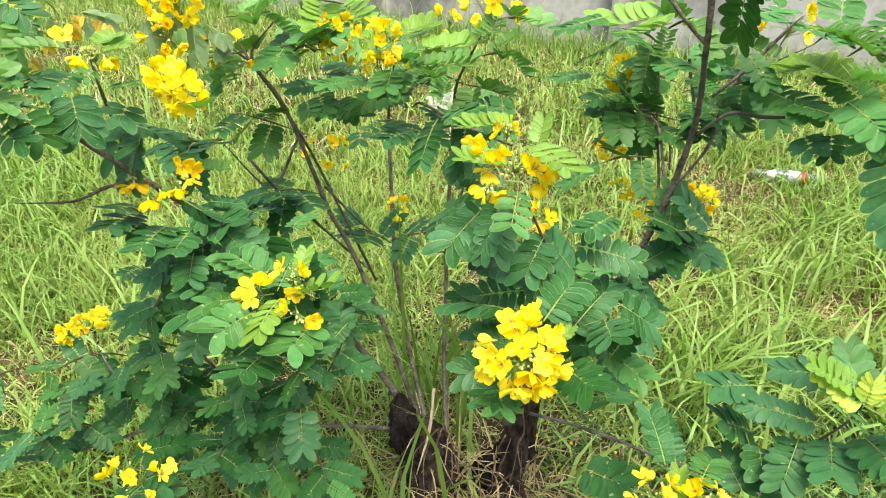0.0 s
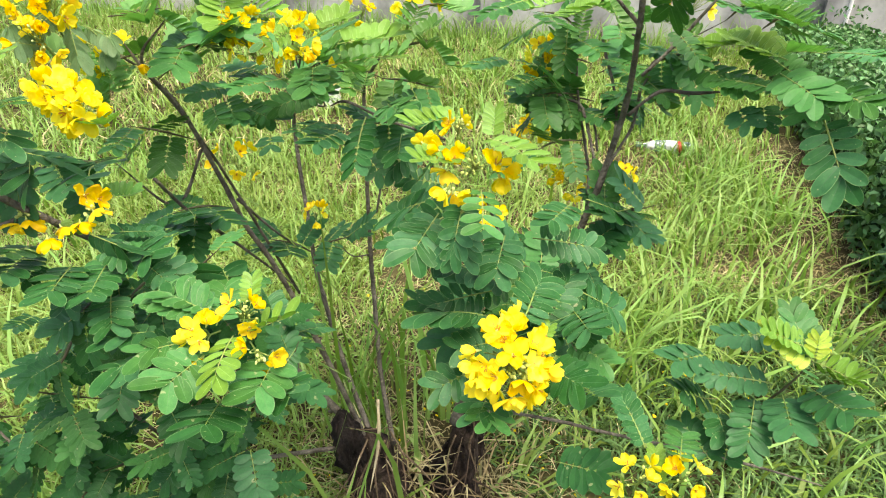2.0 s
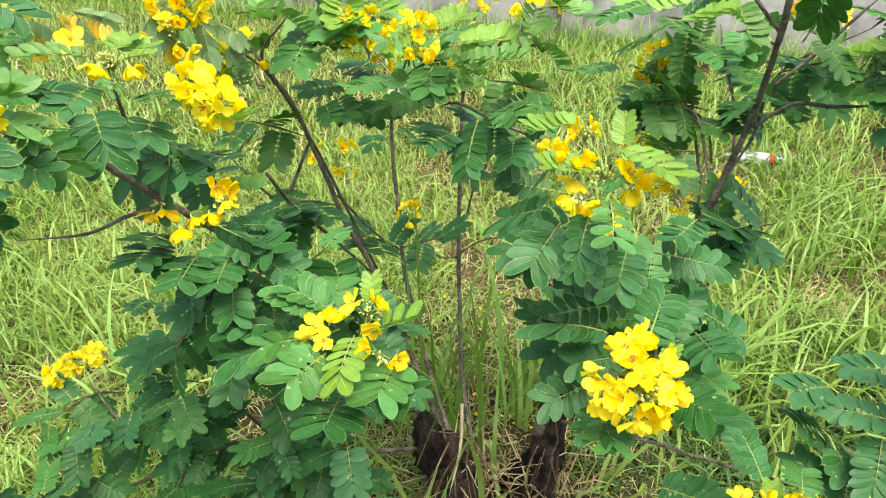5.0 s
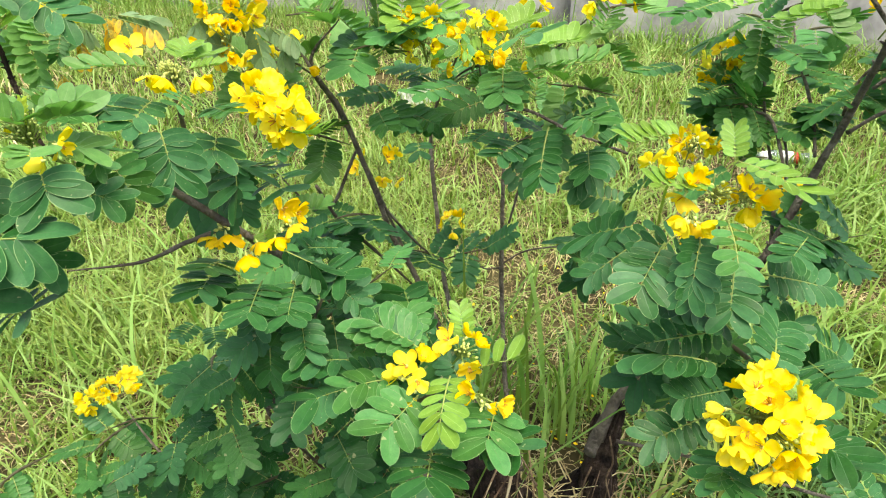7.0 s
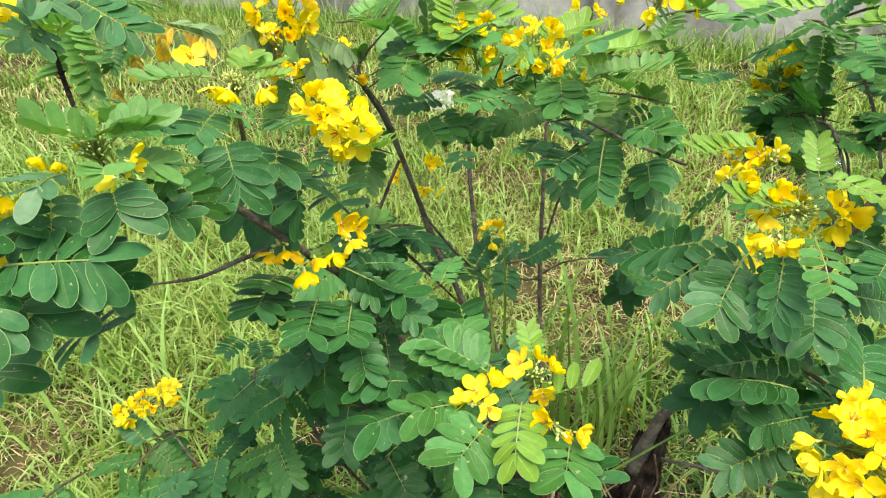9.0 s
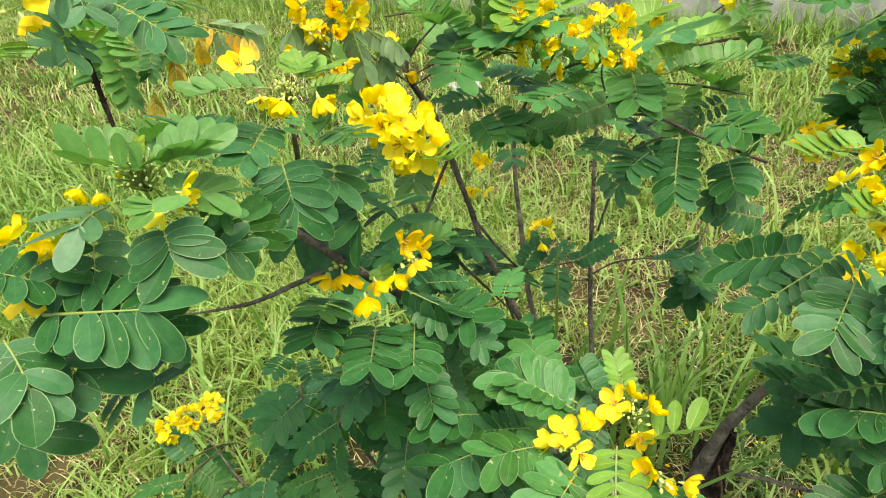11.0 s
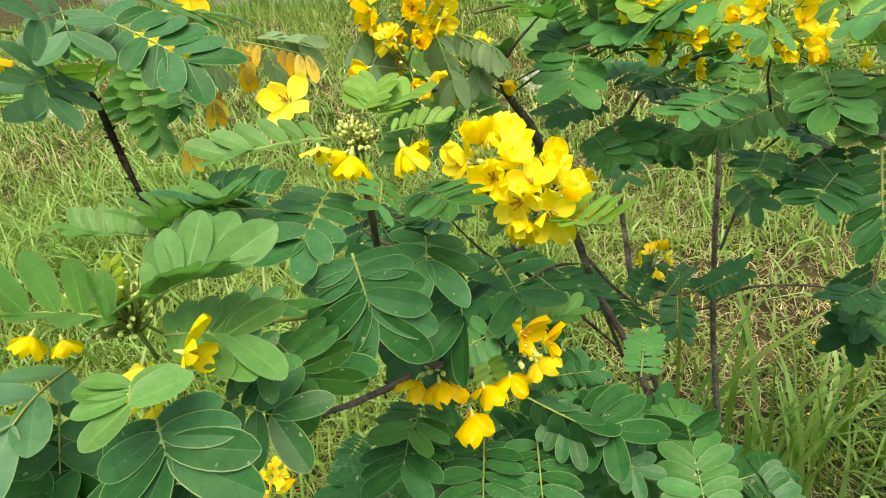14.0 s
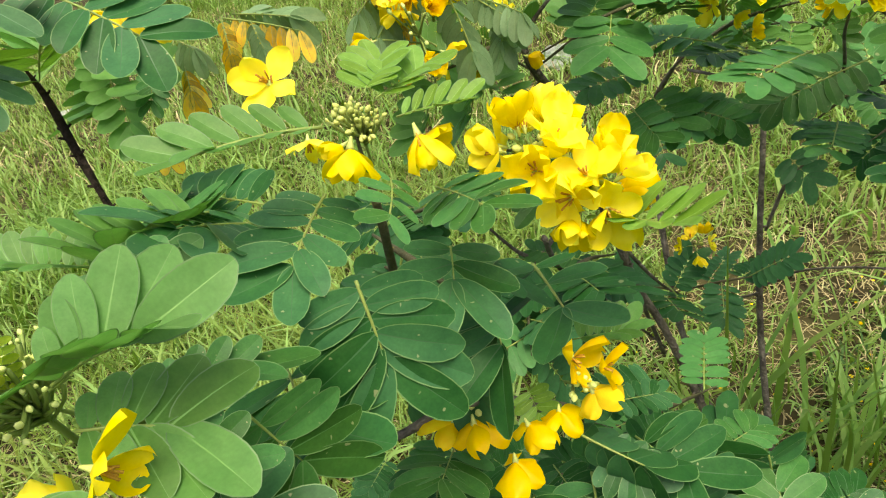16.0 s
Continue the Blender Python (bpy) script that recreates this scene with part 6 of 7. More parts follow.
leaf(shrub_b, (0.586, 0.674, 0.660), (0.541, 0.585, 0.659), (-0.19, 0.08, 0.98), 6, "dark")
leaf(shrub_b, (0.616, 0.658, 0.682), (0.607, 0.553, 0.714), (-0.36, 0.30, 0.88), 6, "dark")
leaf(shrub_b, (0.607, 0.664, 0.751), (0.523, 0.701, 0.790), (0.17, -0.50, 0.85), 8, "light")
leaf(shrub_b, (0.607, 0.689, 0.753), (0.633, 0.767, 0.775), (-0.25, -0.18, 0.95), 8, "mid")
full_leaf(shrub_b, (0.6013, 0.6999, 0.7146), (0.5667, 0.6420, 0.7339), (0.5418, 0.6417, 0.7560), (0.5806, 0.6110, 0.7305), 4, "mid")
leaf(shrub_b, (0.630, 0.655, 0.723), (0.621, 0.581, 0.752), (-0.10, 0.38, 0.92), 6, "light")
leaf(shrub_b, (0.379, 0.695, 0.569), (0.381, 0.818, 0.591), (-0.22, -0.17, 0.96), 9, "dark")
leaf(shrub_b, (0.469, 0.651, 0.562), (0.461, 0.749, 0.577), (-0.27, -0.17, 0.95), 7, "dark")
leaf(shrub_b, (0.481, 0.637, 0.562), (0.545, 0.712, 0.572), (-0.08, -0.06, 0.99), 7, "dark")
leaf(shrub_b, (0.228, 0.713, 0.552), (0.303, 0.639, 0.583), (-0.45, -0.07, 0.89), 6, "dark")
leaf(shrub_b, (0.332, 0.589, 0.613), (0.352, 0.644, 0.642), (-0.25, -0.37, 0.89), 8, "light")
leaf(shrub_b, (0.658, 0.772, 0.691), (0.537, 0.801, 0.697), (0.01, -0.16, 0.99), 7, "dark")
leaf(shrub_b, (0.506, 0.762, 0.685), (0.410, 0.741, 0.704), (0.21, -0.07, 0.97), 6, "dark")
leaf(shrub_b, (0.603, 0.673, 0.603), (0.512, 0.673, 0.643), (0.38, -0.29, 0.88), 7, "dark")
leaf(shrub_b, (0.517, 0.745, 0.598), (0.434, 0.729, 0.652), (0.56, -0.20, 0.80), 6, "dark")
full_leaf(shrub_a, (-0.2488, 0.6340, 0.9078), (-0.2775, 0.6410, 0.8817), (-0.2984, 0.6697, 0.8822), (-0.2929, 0.6270, 0.8573), 4, "mid")
full_leaf(shrub_a, (-0.2335, 0.6945, 0.9294), (-0.2772, 0.7220, 0.9445), (-0.2927, 0.7609, 0.9368), (-0.3207, 0.7195, 0.9453), 7, "mid", spread=((0.31, 0.70, 0.64), (-0.67, -0.75, 0.02)))
full_leaf(shrub_a, (-0.3186, 0.7038, 0.8741), (-0.3481, 0.6952, 0.8721), (-0.3903, 0.7111, 0.8572), (-0.3651, 0.6482, 0.8715), 4, "dark")
full_leaf(shrub_a, (-0.1915, 0.6299, 0.8950), (-0.1824, 0.6148, 0.8777), (-0.1830, 0.5784, 0.8804), (-0.1532, 0.6295, 0.8554), 4, "mid")
full_leaf(shrub_b, (0.0895, 0.8151, 0.9775), (0.0401, 0.7773, 0.9727), (0.0077, 0.7750, 0.9911), (0.0252, 0.7511, 0.9529), 4, "dark")
full_leaf(shrub_a, (0.0705, 1.0150, 1.0710), (0.0338, 1.0123, 1.0654), (0.0116, 1.0502, 1.0484), (0.0210, 0.9655, 1.0524), 4, "dark")
full_leaf(shrub_b, (0.1284, 0.6422, 0.8981), (0.1706, 0.7076, 0.9085), (0.1757, 0.7427, 0.9197), (0.2107, 0.7122, 0.9011), 7, "dark")
full_leaf(shrub_b, (0.0722, 0.7317, 1.0108), (0.0575, 0.7043, 0.9793), (0.0323, 0.7013, 0.9528), (0.0554, 0.6731, 0.9604), 6, "dark")
full_leaf(shrub_b, (0.1303, 0.8089, 0.7965), (0.0666, 0.8200, 0.8085), (0.0483, 0.8469, 0.8119), (0.0407, 0.7987, 0.8101), 6, "dark")
full_leaf(shrub_b, (0.1325, 0.7305, 0.8954), (0.0709, 0.7532, 0.9227), (0.0515, 0.8007, 0.9075), (0.0351, 0.7142, 0.9321), 7, "dark")
full_leaf(shrub_b, (0.3155, 0.6138, 0.6687), (0.3055, 0.6716, 0.7050), (0.2826, 0.6836, 0.7217), (0.3253, 0.6958, 0.7134), 8, "dark")
full_leaf(shrub_b, (0.3600, 0.5933, 0.6576), (0.3984, 0.6459, 0.6396), (0.3934, 0.6766, 0.6312), (0.4311, 0.6494, 0.6340), 6, "mid")
full_leaf(shrub_b, (0.5045, 0.7058, 0.6055), (0.4997, 0.6771, 0.5948), (0.4636, 0.6528, 0.5901), (0.5118, 0.6429, 0.5745), 4, "dark")
# leafy twigs inside and behind; dark low ones paint shade, mid and fresh upper ones light
spray(shrub_a, (-0.321, 1.279, 0.944), (-0.419, 1.228, 0.996), 4, 0.105, "mid", 100, 8, droop=0.3)
spray(shrub_a, (-0.358, 1.257, 1.069), (-0.446, 1.253, 1.146), 4, 0.105, "fresh", 102, 8, droop=0.3)
spray(shrub_a, (-0.358, 1.257, 1.069), (-0.237, 1.201, 1.155), 4, 0.105, "fresh", 103, 8, droop=0.3)
spray(shrub_a, (-0.125, 1.456, 0.997), (-0.100, 1.358, 1.128), 4, 0.105, "fresh", 105, 8, droop=0.3)
spray(shrub_a, (-0.373, 1.217, 1.121), (-0.459, 1.124, 1.120), 4, 0.105, "fresh", 106, 8, droop=0.3)
spray(shrub_a, (-0.269, 1.284, 0.789), (-0.361, 1.150, 0.856), 6, 0.105, "dark", 107, 8, droop=0.3)
spray(shrub_a, (-0.378, 1.248, 0.826), (-0.402, 1.071, 0.818), 7, 0.105, "dark", 108, 8, droop=0.3)
spray(shrub_a, (-0.465, 1.245, 0.924), (-0.534, 1.152, 0.963), 7, 0.105, "dark", 109, 8, droop=0.3)
spray(shrub_a, (-0.137, 1.425, 0.589), (-0.226, 1.339, 0.682), 4, 0.105, "dark", 110, 8, droop=0.3)
spray(shrub_a, (-0.137, 1.428, 0.595), (-0.034, 1.377, 0.647), 4, 0.105, "dark", 111, 8, droop=0.3)
spray(shrub_a, (0.043, 1.440, 0.863), (0.098, 1.375, 0.953), 4, 0.105, "mid", 112, 8, droop=0.3)
spray(shrub_a, (-0.389, 1.164, 1.190), (-0.308, 1.169, 1.199), 4, 0.105, "fresh", 115, 8, droop=0.3)
spray(shrub_a, (-0.170, 1.275, 1.185), (-0.227, 1.178, 1.217), 5, 0.105, "light", 116, 8, droop=0.3)
spray(shrub_a, (-0.666, 1.062, 1.214), (-0.685, 1.009, 1.221), 4, 0.105, "fresh", 117, 8, droop=0.3)
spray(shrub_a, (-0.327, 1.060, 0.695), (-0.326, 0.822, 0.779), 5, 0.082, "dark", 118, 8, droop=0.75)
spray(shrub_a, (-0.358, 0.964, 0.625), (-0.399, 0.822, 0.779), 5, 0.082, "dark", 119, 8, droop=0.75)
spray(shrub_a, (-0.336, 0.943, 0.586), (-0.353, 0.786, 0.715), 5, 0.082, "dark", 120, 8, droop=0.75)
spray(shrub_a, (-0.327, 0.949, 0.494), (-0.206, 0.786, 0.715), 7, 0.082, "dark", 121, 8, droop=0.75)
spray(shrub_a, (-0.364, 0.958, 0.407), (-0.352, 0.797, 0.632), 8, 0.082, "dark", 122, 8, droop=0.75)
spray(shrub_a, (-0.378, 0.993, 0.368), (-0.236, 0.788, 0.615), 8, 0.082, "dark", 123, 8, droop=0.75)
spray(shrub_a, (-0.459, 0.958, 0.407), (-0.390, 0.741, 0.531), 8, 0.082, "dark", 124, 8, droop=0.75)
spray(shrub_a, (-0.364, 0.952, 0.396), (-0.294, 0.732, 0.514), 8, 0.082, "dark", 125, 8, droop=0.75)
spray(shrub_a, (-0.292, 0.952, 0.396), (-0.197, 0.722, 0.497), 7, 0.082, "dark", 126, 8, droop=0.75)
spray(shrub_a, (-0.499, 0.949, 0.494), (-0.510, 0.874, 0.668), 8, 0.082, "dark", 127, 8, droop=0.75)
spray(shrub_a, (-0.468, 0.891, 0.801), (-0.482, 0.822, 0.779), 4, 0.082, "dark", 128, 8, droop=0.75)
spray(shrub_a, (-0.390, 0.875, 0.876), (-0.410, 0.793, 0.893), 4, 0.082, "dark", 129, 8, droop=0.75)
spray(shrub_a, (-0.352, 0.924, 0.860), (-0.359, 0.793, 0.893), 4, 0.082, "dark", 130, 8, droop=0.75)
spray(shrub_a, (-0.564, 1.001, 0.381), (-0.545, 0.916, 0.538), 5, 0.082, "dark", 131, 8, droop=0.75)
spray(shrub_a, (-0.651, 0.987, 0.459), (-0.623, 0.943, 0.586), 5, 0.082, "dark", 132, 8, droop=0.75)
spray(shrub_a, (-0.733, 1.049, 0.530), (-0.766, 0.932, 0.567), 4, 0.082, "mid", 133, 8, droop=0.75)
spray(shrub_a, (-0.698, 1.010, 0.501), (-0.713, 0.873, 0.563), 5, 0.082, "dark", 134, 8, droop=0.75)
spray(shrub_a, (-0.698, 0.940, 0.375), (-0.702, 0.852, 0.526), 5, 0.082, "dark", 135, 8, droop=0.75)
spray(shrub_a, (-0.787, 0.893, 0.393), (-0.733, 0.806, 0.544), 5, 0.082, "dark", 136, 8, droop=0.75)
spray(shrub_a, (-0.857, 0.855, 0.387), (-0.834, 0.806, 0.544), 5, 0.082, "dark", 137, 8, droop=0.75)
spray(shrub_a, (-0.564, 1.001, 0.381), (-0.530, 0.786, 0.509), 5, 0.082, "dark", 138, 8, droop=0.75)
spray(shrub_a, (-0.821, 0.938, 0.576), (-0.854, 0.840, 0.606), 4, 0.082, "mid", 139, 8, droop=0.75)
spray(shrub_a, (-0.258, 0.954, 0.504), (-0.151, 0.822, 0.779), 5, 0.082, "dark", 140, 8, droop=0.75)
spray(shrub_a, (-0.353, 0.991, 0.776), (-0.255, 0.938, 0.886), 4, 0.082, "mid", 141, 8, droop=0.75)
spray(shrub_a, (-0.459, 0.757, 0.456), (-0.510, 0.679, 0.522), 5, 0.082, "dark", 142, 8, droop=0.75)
spray(shrub_b, (0.435, 1.240, 1.039), (0.352, 1.247, 1.032), 4, 0.105, "mid", 143, 8, droop=0.4)
spray(shrub_b, (0.435, 1.218, 0.999), (0.327, 1.181, 1.016), 4, 0.105, "mid", 144, 8, droop=0.4)
spray(shrub_b, (0.433, 1.263, 1.123), (0.310, 1.154, 1.173), 4, 0.105, "mid", 145, 8, droop=0.4)
spray(shrub_b, (0.432, 1.174, 0.919), (0.279, 1.036, 0.960), 3, 0.105, "mid", 146, 8, droop=0.4)
spray(shrub_b, (0.431, 1.274, 1.143), (0.451, 1.164, 1.190), 4, 0.105, "fresh", 147, 8, droop=0.4)
spray(shrub_b, (0.603, 1.036, 1.166), (0.626, 1.001, 1.206), 5, 0.105, "mid", 148, 8, droop=0.4)
spray(shrub_b, (0.532, 1.125, 1.079), (0.539, 1.013, 1.125), 5, 0.105, "mid", 149, 8, droop=0.4)
spray(shrub_b, (0.532, 1.120, 1.070), (0.460, 1.031, 1.055), 3, 0.105, "mid", 150, 8, droop=0.4)
spray(shrub_b, (0.335, 1.049, 0.675), (0.350, 0.948, 0.801), 9, 0.105, "dark", 151, 8, droop=0.4)
spray(shrub_b, (0.340, 1.049, 0.675), (0.199, 0.857, 0.844), 9, 0.105, "dark", 152, 8, droop=0.4)
spray(shrub_b, (0.390, 1.047, 0.794), (0.461, 0.980, 0.859), 4, 0.105, "dark", 153, 8, droop=0.4)
spray(shrub_b, (0.394, 1.026, 0.798), (0.502, 0.980, 0.859), 4, 0.105, "dark", 154, 8, droop=0.4)
spray(shrub_b, (0.238, 0.997, 0.683), (0.101, 0.780, 0.808), 8, 0.105, "dark", 155, 8, droop=0.4)
spray(shrub_b, (0.305, 0.986, 0.663), (0.259, 0.747, 0.747), 8, 0.105, "dark", 156, 8, droop=0.4)
spray(shrub_b, (0.626, 0.975, 1.160), (0.642, 0.940, 1.200), 4, 0.105, "mid", 157, 8, droop=0.4)
spray(shrub_b, (0.358, 0.878, 1.295), (0.417, 0.864, 1.269), 4, 0.105, "mid", 158, 8, droop=0.4)
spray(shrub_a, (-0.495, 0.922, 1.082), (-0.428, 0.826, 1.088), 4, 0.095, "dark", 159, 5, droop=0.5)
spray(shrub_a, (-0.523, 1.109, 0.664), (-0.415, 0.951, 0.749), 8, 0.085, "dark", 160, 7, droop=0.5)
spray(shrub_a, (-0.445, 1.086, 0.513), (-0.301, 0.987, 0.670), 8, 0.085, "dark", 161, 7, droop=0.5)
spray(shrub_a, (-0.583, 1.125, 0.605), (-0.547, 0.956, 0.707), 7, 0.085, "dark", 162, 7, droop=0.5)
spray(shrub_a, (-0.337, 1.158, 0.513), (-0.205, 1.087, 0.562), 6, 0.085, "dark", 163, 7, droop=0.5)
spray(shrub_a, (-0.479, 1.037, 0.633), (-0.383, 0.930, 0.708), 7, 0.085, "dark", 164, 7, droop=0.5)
spray(shrub_a, (-0.125, 1.456, 0.997), (-0.017, 1.329, 1.076), 4, 0.095, "fresh", 165, 8, droop=0.08)
spray(shrub_a, (0.044, 1.266, 1.044), (-0.026, 1.221, 1.088), 4, 0.095, "fresh", 167, 8, droop=0.08)
spray(shrub_a, (0.062, 1.232, 1.107), (0.144, 1.186, 1.127), 3, 0.085, "fresh", 168, 8, droop=0.08)
spray(shrub_a, (0.044, 1.266, 1.044), (0.123, 1.145, 1.053), 4, 0.095, "fresh", 169, 8, droop=0.08)
spray(shrub_a, (0.083, 1.180, 1.178), (0.141, 1.111, 1.198), 3, 0.085, "fresh", 170, 8, droop=0.08)
spray(shrub_a, (-0.310, 1.010, 0.700), (-0.270, 0.915, 0.815), 6, 0.085, "dark", 181, 8, droop=0.6)
spray(shrub_a, (-0.370, 0.960, 0.780), (-0.335, 0.870, 0.860), 5, 0.085, "dark", 182, 8, droop=0.6)
spray(shrub_a, (-0.230, 1.000, 0.660), (-0.180, 0.890, 0.780), 6, 0.085, "dark", 183, 8, droop=0.6)
full_leaf(shrub_a, (0.0802, 1.0354, 1.0023), (0.0277, 1.0108, 0.9647), (0.0104, 0.9918, 0.9383), (0.0019, 1.0099, 0.9571), 7, "dark", grow=0.80)
full_leaf(shrub_a, (0.1120, 1.0291, 0.9168), (0.0594, 1.0452, 0.9237), (0.0295, 1.0458, 0.9147), (0.0489, 1.0617, 0.9383), 6, "dark", grow=0.80)
full_leaf(shrub_a, (0.1059, 1.0657, 1.0203), (0.0777, 1.0537, 1.0078), (0.0565, 1.0472, 0.9922), (0.0747, 1.0735, 1.0168), 5, "dark", grow=0.80)
full_leaf(shrub_a, (0.1079, 1.1859, 1.0325), (0.0508, 1.1764, 1.0152), (0.0312, 1.1893, 1.0201), (0.0350, 1.1671, 1.0013), 6, "dark", grow=0.80)
spray(shrub_b, (0.4796, 1.2366, 0.9785), (0.3846, 1.2651, 0.9845), 4, 0.095, "mid", 191, 7, droop=0.15)
spray(shrub_b, (0.4880, 1.2886, 1.0428), (0.4055, 1.3007, 1.0687), 3, 0.095, "mid", 192, 7, droop=0.15)
spray(shrub_b, (0.4971, 1.2769, 1.0244), (0.5566, 1.2397, 1.0522), 4, 0.095, "mid", 193, 7, droop=0.15)
spray(shrub_b, (0.4996, 1.2379, 0.9878), (0.5428, 1.1842, 1.0075), 4, 0.095, "dark", 194, 7, droop=0.20)
spray(shrub_b, (0.5306, 1.3235, 1.1058), (0.5743, 1.2688, 1.1243), 3, 0.095, "mid", 196, 7, droop=0.15)
canopy_rng = random.Random(23)
for i, (cx, cy, cz) in enumerate(((-0.36, 1.20, 1.10), (-0.13, 1.46, 0.99), (0.03, 1.45, 1.01))):
    w = canopy_rng.uniform(0, 6.283)
    reach = canopy_rng.uniform(0.09, 0.16)
    spray(shrub_a, (cx, cy, cz), (cx + reach * math.cos(w), cy + reach * math.sin(w), cz + canopy_rng.uniform(0.0, 0.07)), 4, 0.085, ("mid", "mid", "fresh")[i % 3], 400 + i, 5, 0.0018, 0.35)
# flowers and leaves of the upper right shoots
flower_cluster(shrub_a, (-0.217, 1.237, 1.144), (0.1, -0.6, 0.7), 0.02, 7, 5, 0.0135, 1130, 0.4, 110)
flower_cluster(shrub_a, (-0.232, 1.227, 1.130), (0.1, -0.6, 0.7), 0.01, 2, 5, 0.0135, 1110, 0.4, 110)
flower_cluster(shrub_a, (-0.181, 1.181, 1.123), (0.1, -0.6, 0.7), 0.018, 5, 5, 0.0135, 1215, 0.4, 110)
flower_cluster(shrub_a, (-0.157, 1.189, 1.093), (0.1, -0.6, 0.7), 0.006, 1, 5, 0.0135, 1248, 0.4, 110)
flower_cluster(shrub_a, (-0.153, 1.123, 1.137), (0.1, -0.6, 0.7), 0.012, 2, 5, 0.0135, 1305, 0.4, 110)
flower_cluster(shrub_a, (-0.118, 1.089, 1.132), (0.1, -0.6, 0.7), 0.012, 2, 5, 0.0135, 1400, 0.4, 110)
flower_cluster(shrub_a, (-0.099, 1.078, 1.130), (0.1, -0.6, 0.7), 0.012, 2, 5, 0.0135, 1450, 0.4, 110)
flower_cluster(shrub_a, (-0.073, 1.051, 1.119), (0.1, -0.6, 0.7), 0.016, 3, 5, 0.0135, 1530, 0.4, 110)
leaf(shrub_a, (-0.091, 1.059, 1.116), (-0.099, 1.005, 1.088), (-0.41, -0.38, 0.83), 6, "mid", True)
leaf(shrub_a, (-0.127, 1.063, 1.149), (-0.161, 1.056, 1.157), (0.28, -0.87, 0.42), 3, "light", True)
leaf(shrub_a, (-0.126, 1.064, 1.151), (-0.095, 1.080, 1.157), (0.19, -0.66, 0.72), 3, "light", True)
leaf(shrub_a, (-0.060, 1.139, 1.067), (-0.175, 1.112, 1.046), (-0.02, -0.57, 0.82), 8, "mid", True)
leaf(shrub_a, (-0.265, 1.188, 1.034), (-0.248, 1.122, 1.017), (-0.30, -0.31, 0.90), 6, "mid", True)
leaf(shrub_a, (-0.205, 1.189, 1.023), (-0.163, 1.133, 1.022), (-0.36, -0.29, 0.88), 7, "mid", True)
spray(shrub_a, (0.078, 1.245, 0.961), (-0.054, 1.136, 0.983), 5, 0.085, "dark", 171, 7, droop=0.5)
spray(shrub_a, (0.154, 1.261, 0.778), (0.083, 1.170, 0.739), 5, 0.085, "dark", 174, 7, droop=0.5)
stem(shrub_a, [(0.039, 1.531, 0.626, 0.0027), (0.057, 1.513, 0.730, 0.0030), (0.060, 1.444, 0.810, 0.0018)], "twig", BARK, 2, 0.3, seed=91)
stem(shrub_b, [(0.424, 1.069, 0.877, 0.0027), (0.421, 1.167, 0.986, 0.0027), (0.394, 1.204, 1.000, 0.0030), (0.374, 1.251, 1.034, 0.0018)], "twig", BARK, 5, 0.3, seed=92)
stem(shrub_b, [(0.454, 1.084, 0.954, 0.0027), (0.488, 1.165, 1.004, 0.0027), (0.495, 1.255, 1.083, 0.0030), (0.497, 1.294, 1.131, 0.0018)], "twig", BARK, 8, 0.3, seed=93)
stem(shrub_b, [(0.437, 0.992, 1.093, 0.0027), (0.473, 0.976, 1.139, 0.0030), (0.505, 0.947, 1.201, 0.0024), (0.518, 0.935, 1.225, 0.0018)], "twig", BARK, 4, 0.3, seed=94)
stem(shrub_b, [(0.410, 1.038, 0.798, 0.0030), (0.449, 1.011, 0.825, 0.0024), (0.482, 0.990, 0.861, 0.0012)], "twig", BARK, 3, 0.3, seed=95)
leaf(shrub_b, (0.483, 0.940, 1.120), (0.524, 0.806, 1.117), (-0.27, -0.11, 0.96), 8, "mid")
leaf(shrub_b, (0.568, 0.799, 1.128), (0.543, 0.895, 1.164), (-0.56, -0.41, 0.72), 8, "mid")
leaf(shrub_b, (0.542, 0.827, 1.086), (0.530, 0.792, 1.053), (-0.52, -0.49, 0.70), 4, "dark")
leaf(shrub_b, (0.437, 1.241, 1.120), (0.357, 1.268, 1.087), (-0.42, -0.12, 0.90), 8, "mid")
leaf(shrub_b, (0.479, 1.226, 1.067), (0.538, 1.145, 1.061), (-0.04, -0.11, 0.99), 8, "mid")
leaf(shrub_b, (0.457, 1.177, 1.014), (0.520, 1.099, 1.015), (-0.08, -0.05, 1.00), 8, "mid")
leaf(shrub_b, (0.495, 1.108, 1.112), (0.540, 1.008, 1.111), (-0.12, -0.06, 0.99), 8, "mid")
leaf(shrub_b, (0.470, 1.088, 1.068), (0.531, 1.022, 1.006), (0.19, -0.57, 0.80), 8, "fresh")
leaf(shrub_b, (0.393, 1.195, 1.024), (0.285, 1.217, 1.020), (-0.06, -0.09, 0.99), 8, "mid")
# low left twigs, their shade painted by the dark tone
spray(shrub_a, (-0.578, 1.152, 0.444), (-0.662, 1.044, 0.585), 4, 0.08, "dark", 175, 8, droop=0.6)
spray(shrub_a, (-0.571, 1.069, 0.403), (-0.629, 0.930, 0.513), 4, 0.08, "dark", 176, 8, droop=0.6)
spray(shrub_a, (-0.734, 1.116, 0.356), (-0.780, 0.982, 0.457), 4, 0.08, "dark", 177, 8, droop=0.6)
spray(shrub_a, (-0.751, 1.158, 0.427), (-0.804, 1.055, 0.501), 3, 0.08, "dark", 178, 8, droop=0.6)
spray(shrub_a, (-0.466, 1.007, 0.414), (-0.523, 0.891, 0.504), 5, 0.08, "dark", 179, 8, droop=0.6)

# ---- litter on the ground ----
BOTTLE_GREEN = bpy.data.materials.new("green_plastic")
BOTTLE_GREEN.use_nodes = True
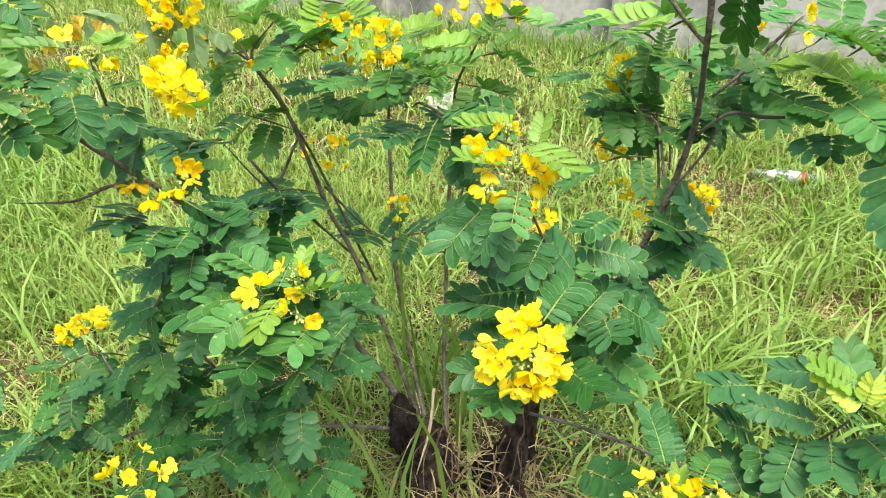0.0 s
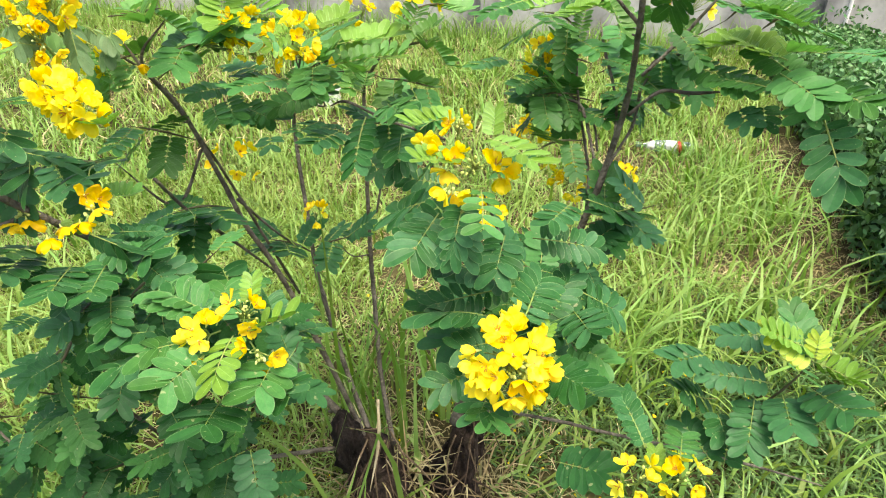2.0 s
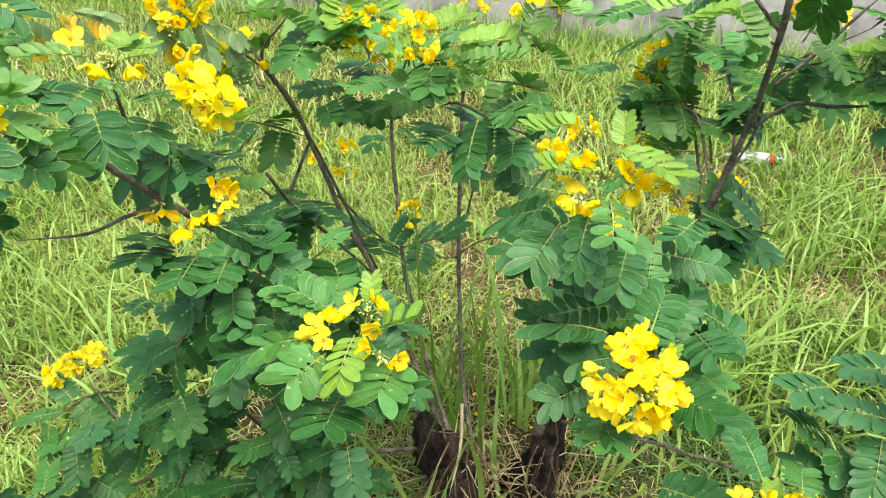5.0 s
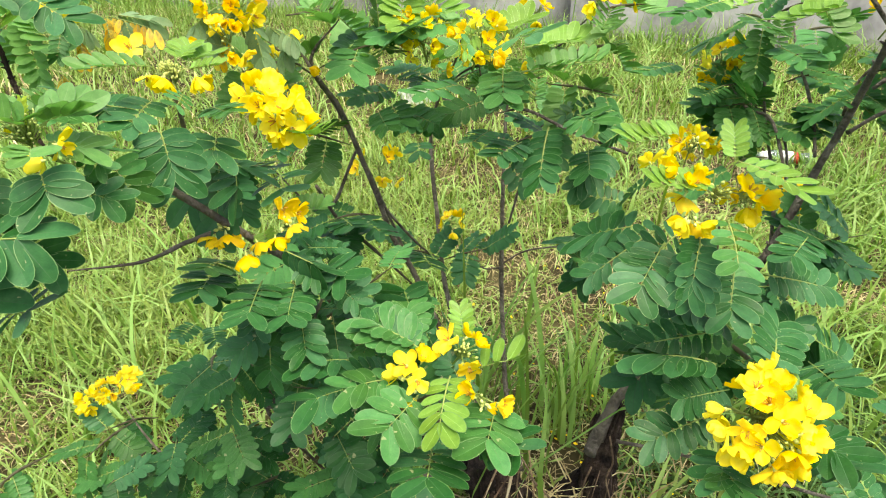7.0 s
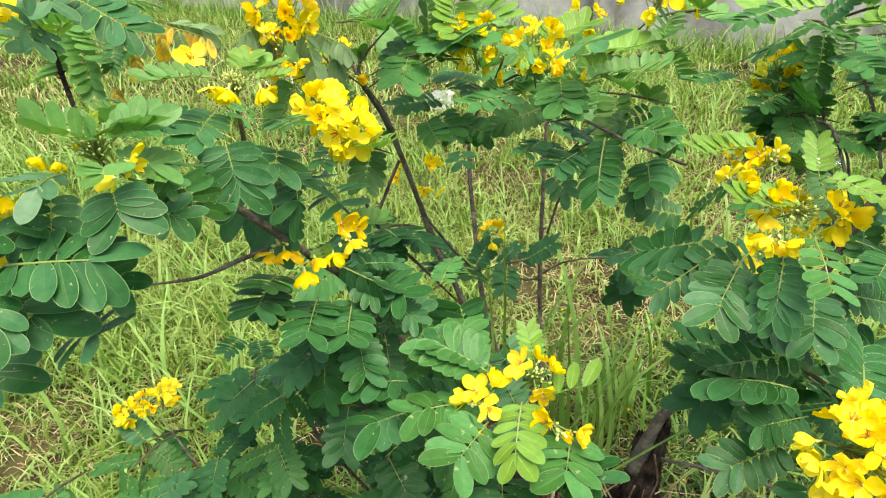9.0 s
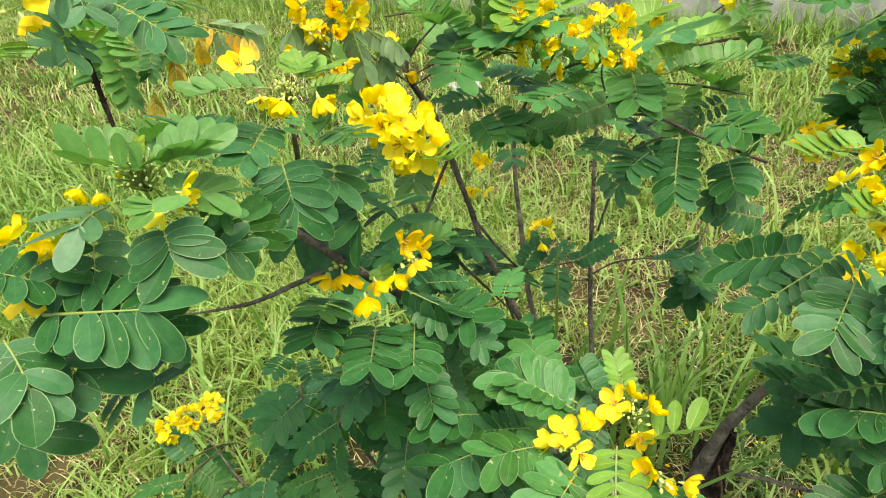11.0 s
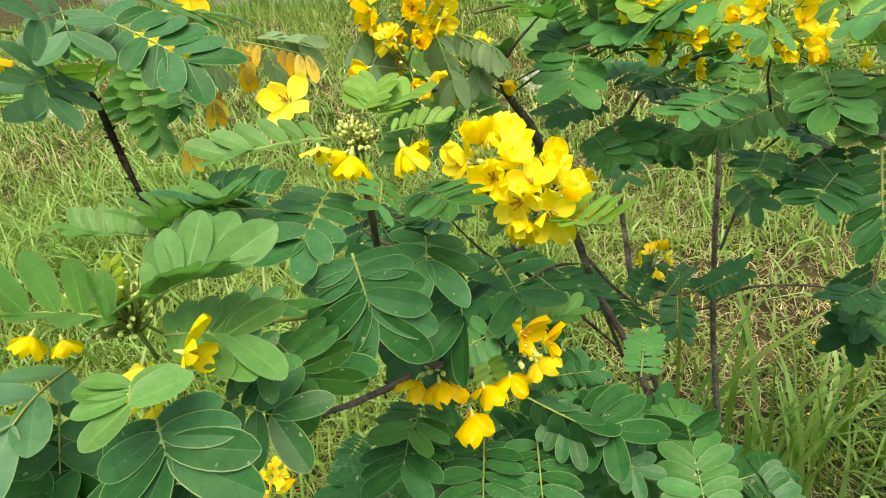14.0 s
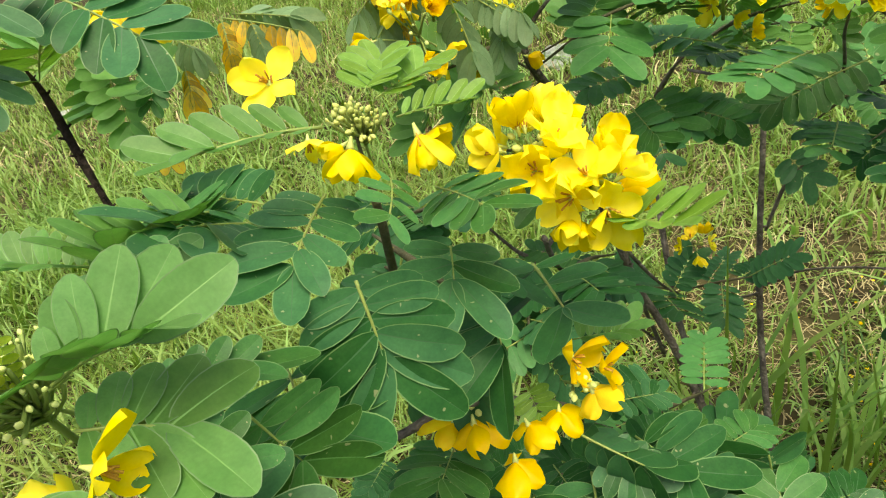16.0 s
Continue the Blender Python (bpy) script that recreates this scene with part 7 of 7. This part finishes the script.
b_in = BOTTLE_GREEN.node_tree.nodes["Principled BSDF"].inputs
b_in["Base Color"].default_value, b_in["Roughness"].default_value, b_in["Transmission Weight"].default_value = (0.42, 0.62, 0.50, 1), 0.10, 0.75
LABEL_WHITE = material("label_white", (0.80, 0.80, 0.80), 0.4, (0.70, 0.72, 0.74), 30.0)
LABEL_RED = material("label_red", (0.65, 0.05, 0.03), 0.4, (0.55, 0.04, 0.03), 30.0)
FILM = material("clear_film", (0.40, 0.44, 0.44), 0.2, (0.62, 0.64, 0.62), 14.0, spec=0.7, through_light=0.5)
PIPE_WHITE = material("pipe_white", (0.80, 0.80, 0.78), 0.45, (0.70, 0.70, 0.68), 8.0, 0.1)


def turned(profile, mat, name, parent, sides=20):
    """A body turned round the X axis from (x, radius) pairs."""
    bm = bmesh.new()
    rings = [[bm.verts.new((x, r * math.cos(6.2832 * k / sides), r * math.sin(6.2832 * k / sides))) for k in range(sides)] for x, r in profile]
    for r0, r1 in zip(rings, rings[1:]):
        for k in range(sides):
            bm.faces.new((r0[k], r0[(k + 1) % sides], r1[(k + 1) % sides], r1[k]))
    bm.faces.new(rings[0][::-1])
    bm.faces.new(rings[-1])
    return part(name, bm, mat, parent)


bottle = tagged(new("plastic_bottle", None), "green plastic bottle with white and red label in grass", "bottle")
turned([(0.0, 0.013), (0.02, 0.013), (0.05, 0.014), (0.10, 0.034), (0.13, 0.036), (0.21, 0.036), (0.24, 0.034), (0.30, 0.036), (0.33, 0.033), (0.335, 0.02)], BOTTLE_GREEN, "body", bottle)
turned([(-0.018, 0.014), (-0.016, 0.0155), (0.0, 0.0155), (0.003, 0.014)], BOTTLE_GREEN, "cap", bottle)
turned([(0.045, 0.0165), (0.085, 0.0300)], LABEL_WHITE, "neck_label", bottle)
turned([(0.150, 0.0368), (0.215, 0.0368)], LABEL_WHITE, "label", bottle)
turned([(0.216, 0.0369), (0.245, 0.0360)], LABEL_RED, "label_band", bottle)
bottle.matrix_basis = pose(1.77, 3.23, 0.062, 0, 3, -17)


def plastic_bag(at, wide, seed):
    bm = bmesh.new()
    bmesh.ops.create_icosphere(bm, subdivisions=4, radius=1.0)
    for v in bm.verts:
        p = v.co.copy()
        f = 1 + 0.45 * noise.noise(p * 1.7 + Vector((seed, 0, 0))) + 0.30 * abs(noise.noise(p * 4.5 + Vector((0, seed, 0)))) + 0.12 * noise.noise(p * 11)
        v.co = Vector((p.x * wide * 0.5, p.y * wide * 0.36, max(p.z, -0.3) * wide * 0.24)) * f
    me = bpy.data.meshes.new("plastic_bag")
    bm.to_mesh(me)
    bm.free()
    me.materials.append(FILM)
    ob = new("plastic_bag", me)
    ob.matrix_basis = pose(at[0], at[1], 0.3 * 0.24 * wide + 0.01, 0, 0, seed * 40)
    return tagged(ob, "crumpled clear plastic bag lying in the grass", "plastic bag")


plastic_bag((0.0, 4.75), 0.30, 2)
plastic_bag((-4.0, 5.5), 0.22, 5)
bm_pipe = bmesh.new()
add_tube(bm_pipe, [(4.60, 4.93, 0.0, 0.016), (4.60, 4.93, 0.7, 0.016), (4.60, 4.93, 1.4, 0.016), (4.60, 4.93, 1.9, 0.016)], 12, 2)
tagged(part("wall_pipe", bm_pipe, PIPE_WHITE), "thin white upright pipe against the grey wall", "pipe")
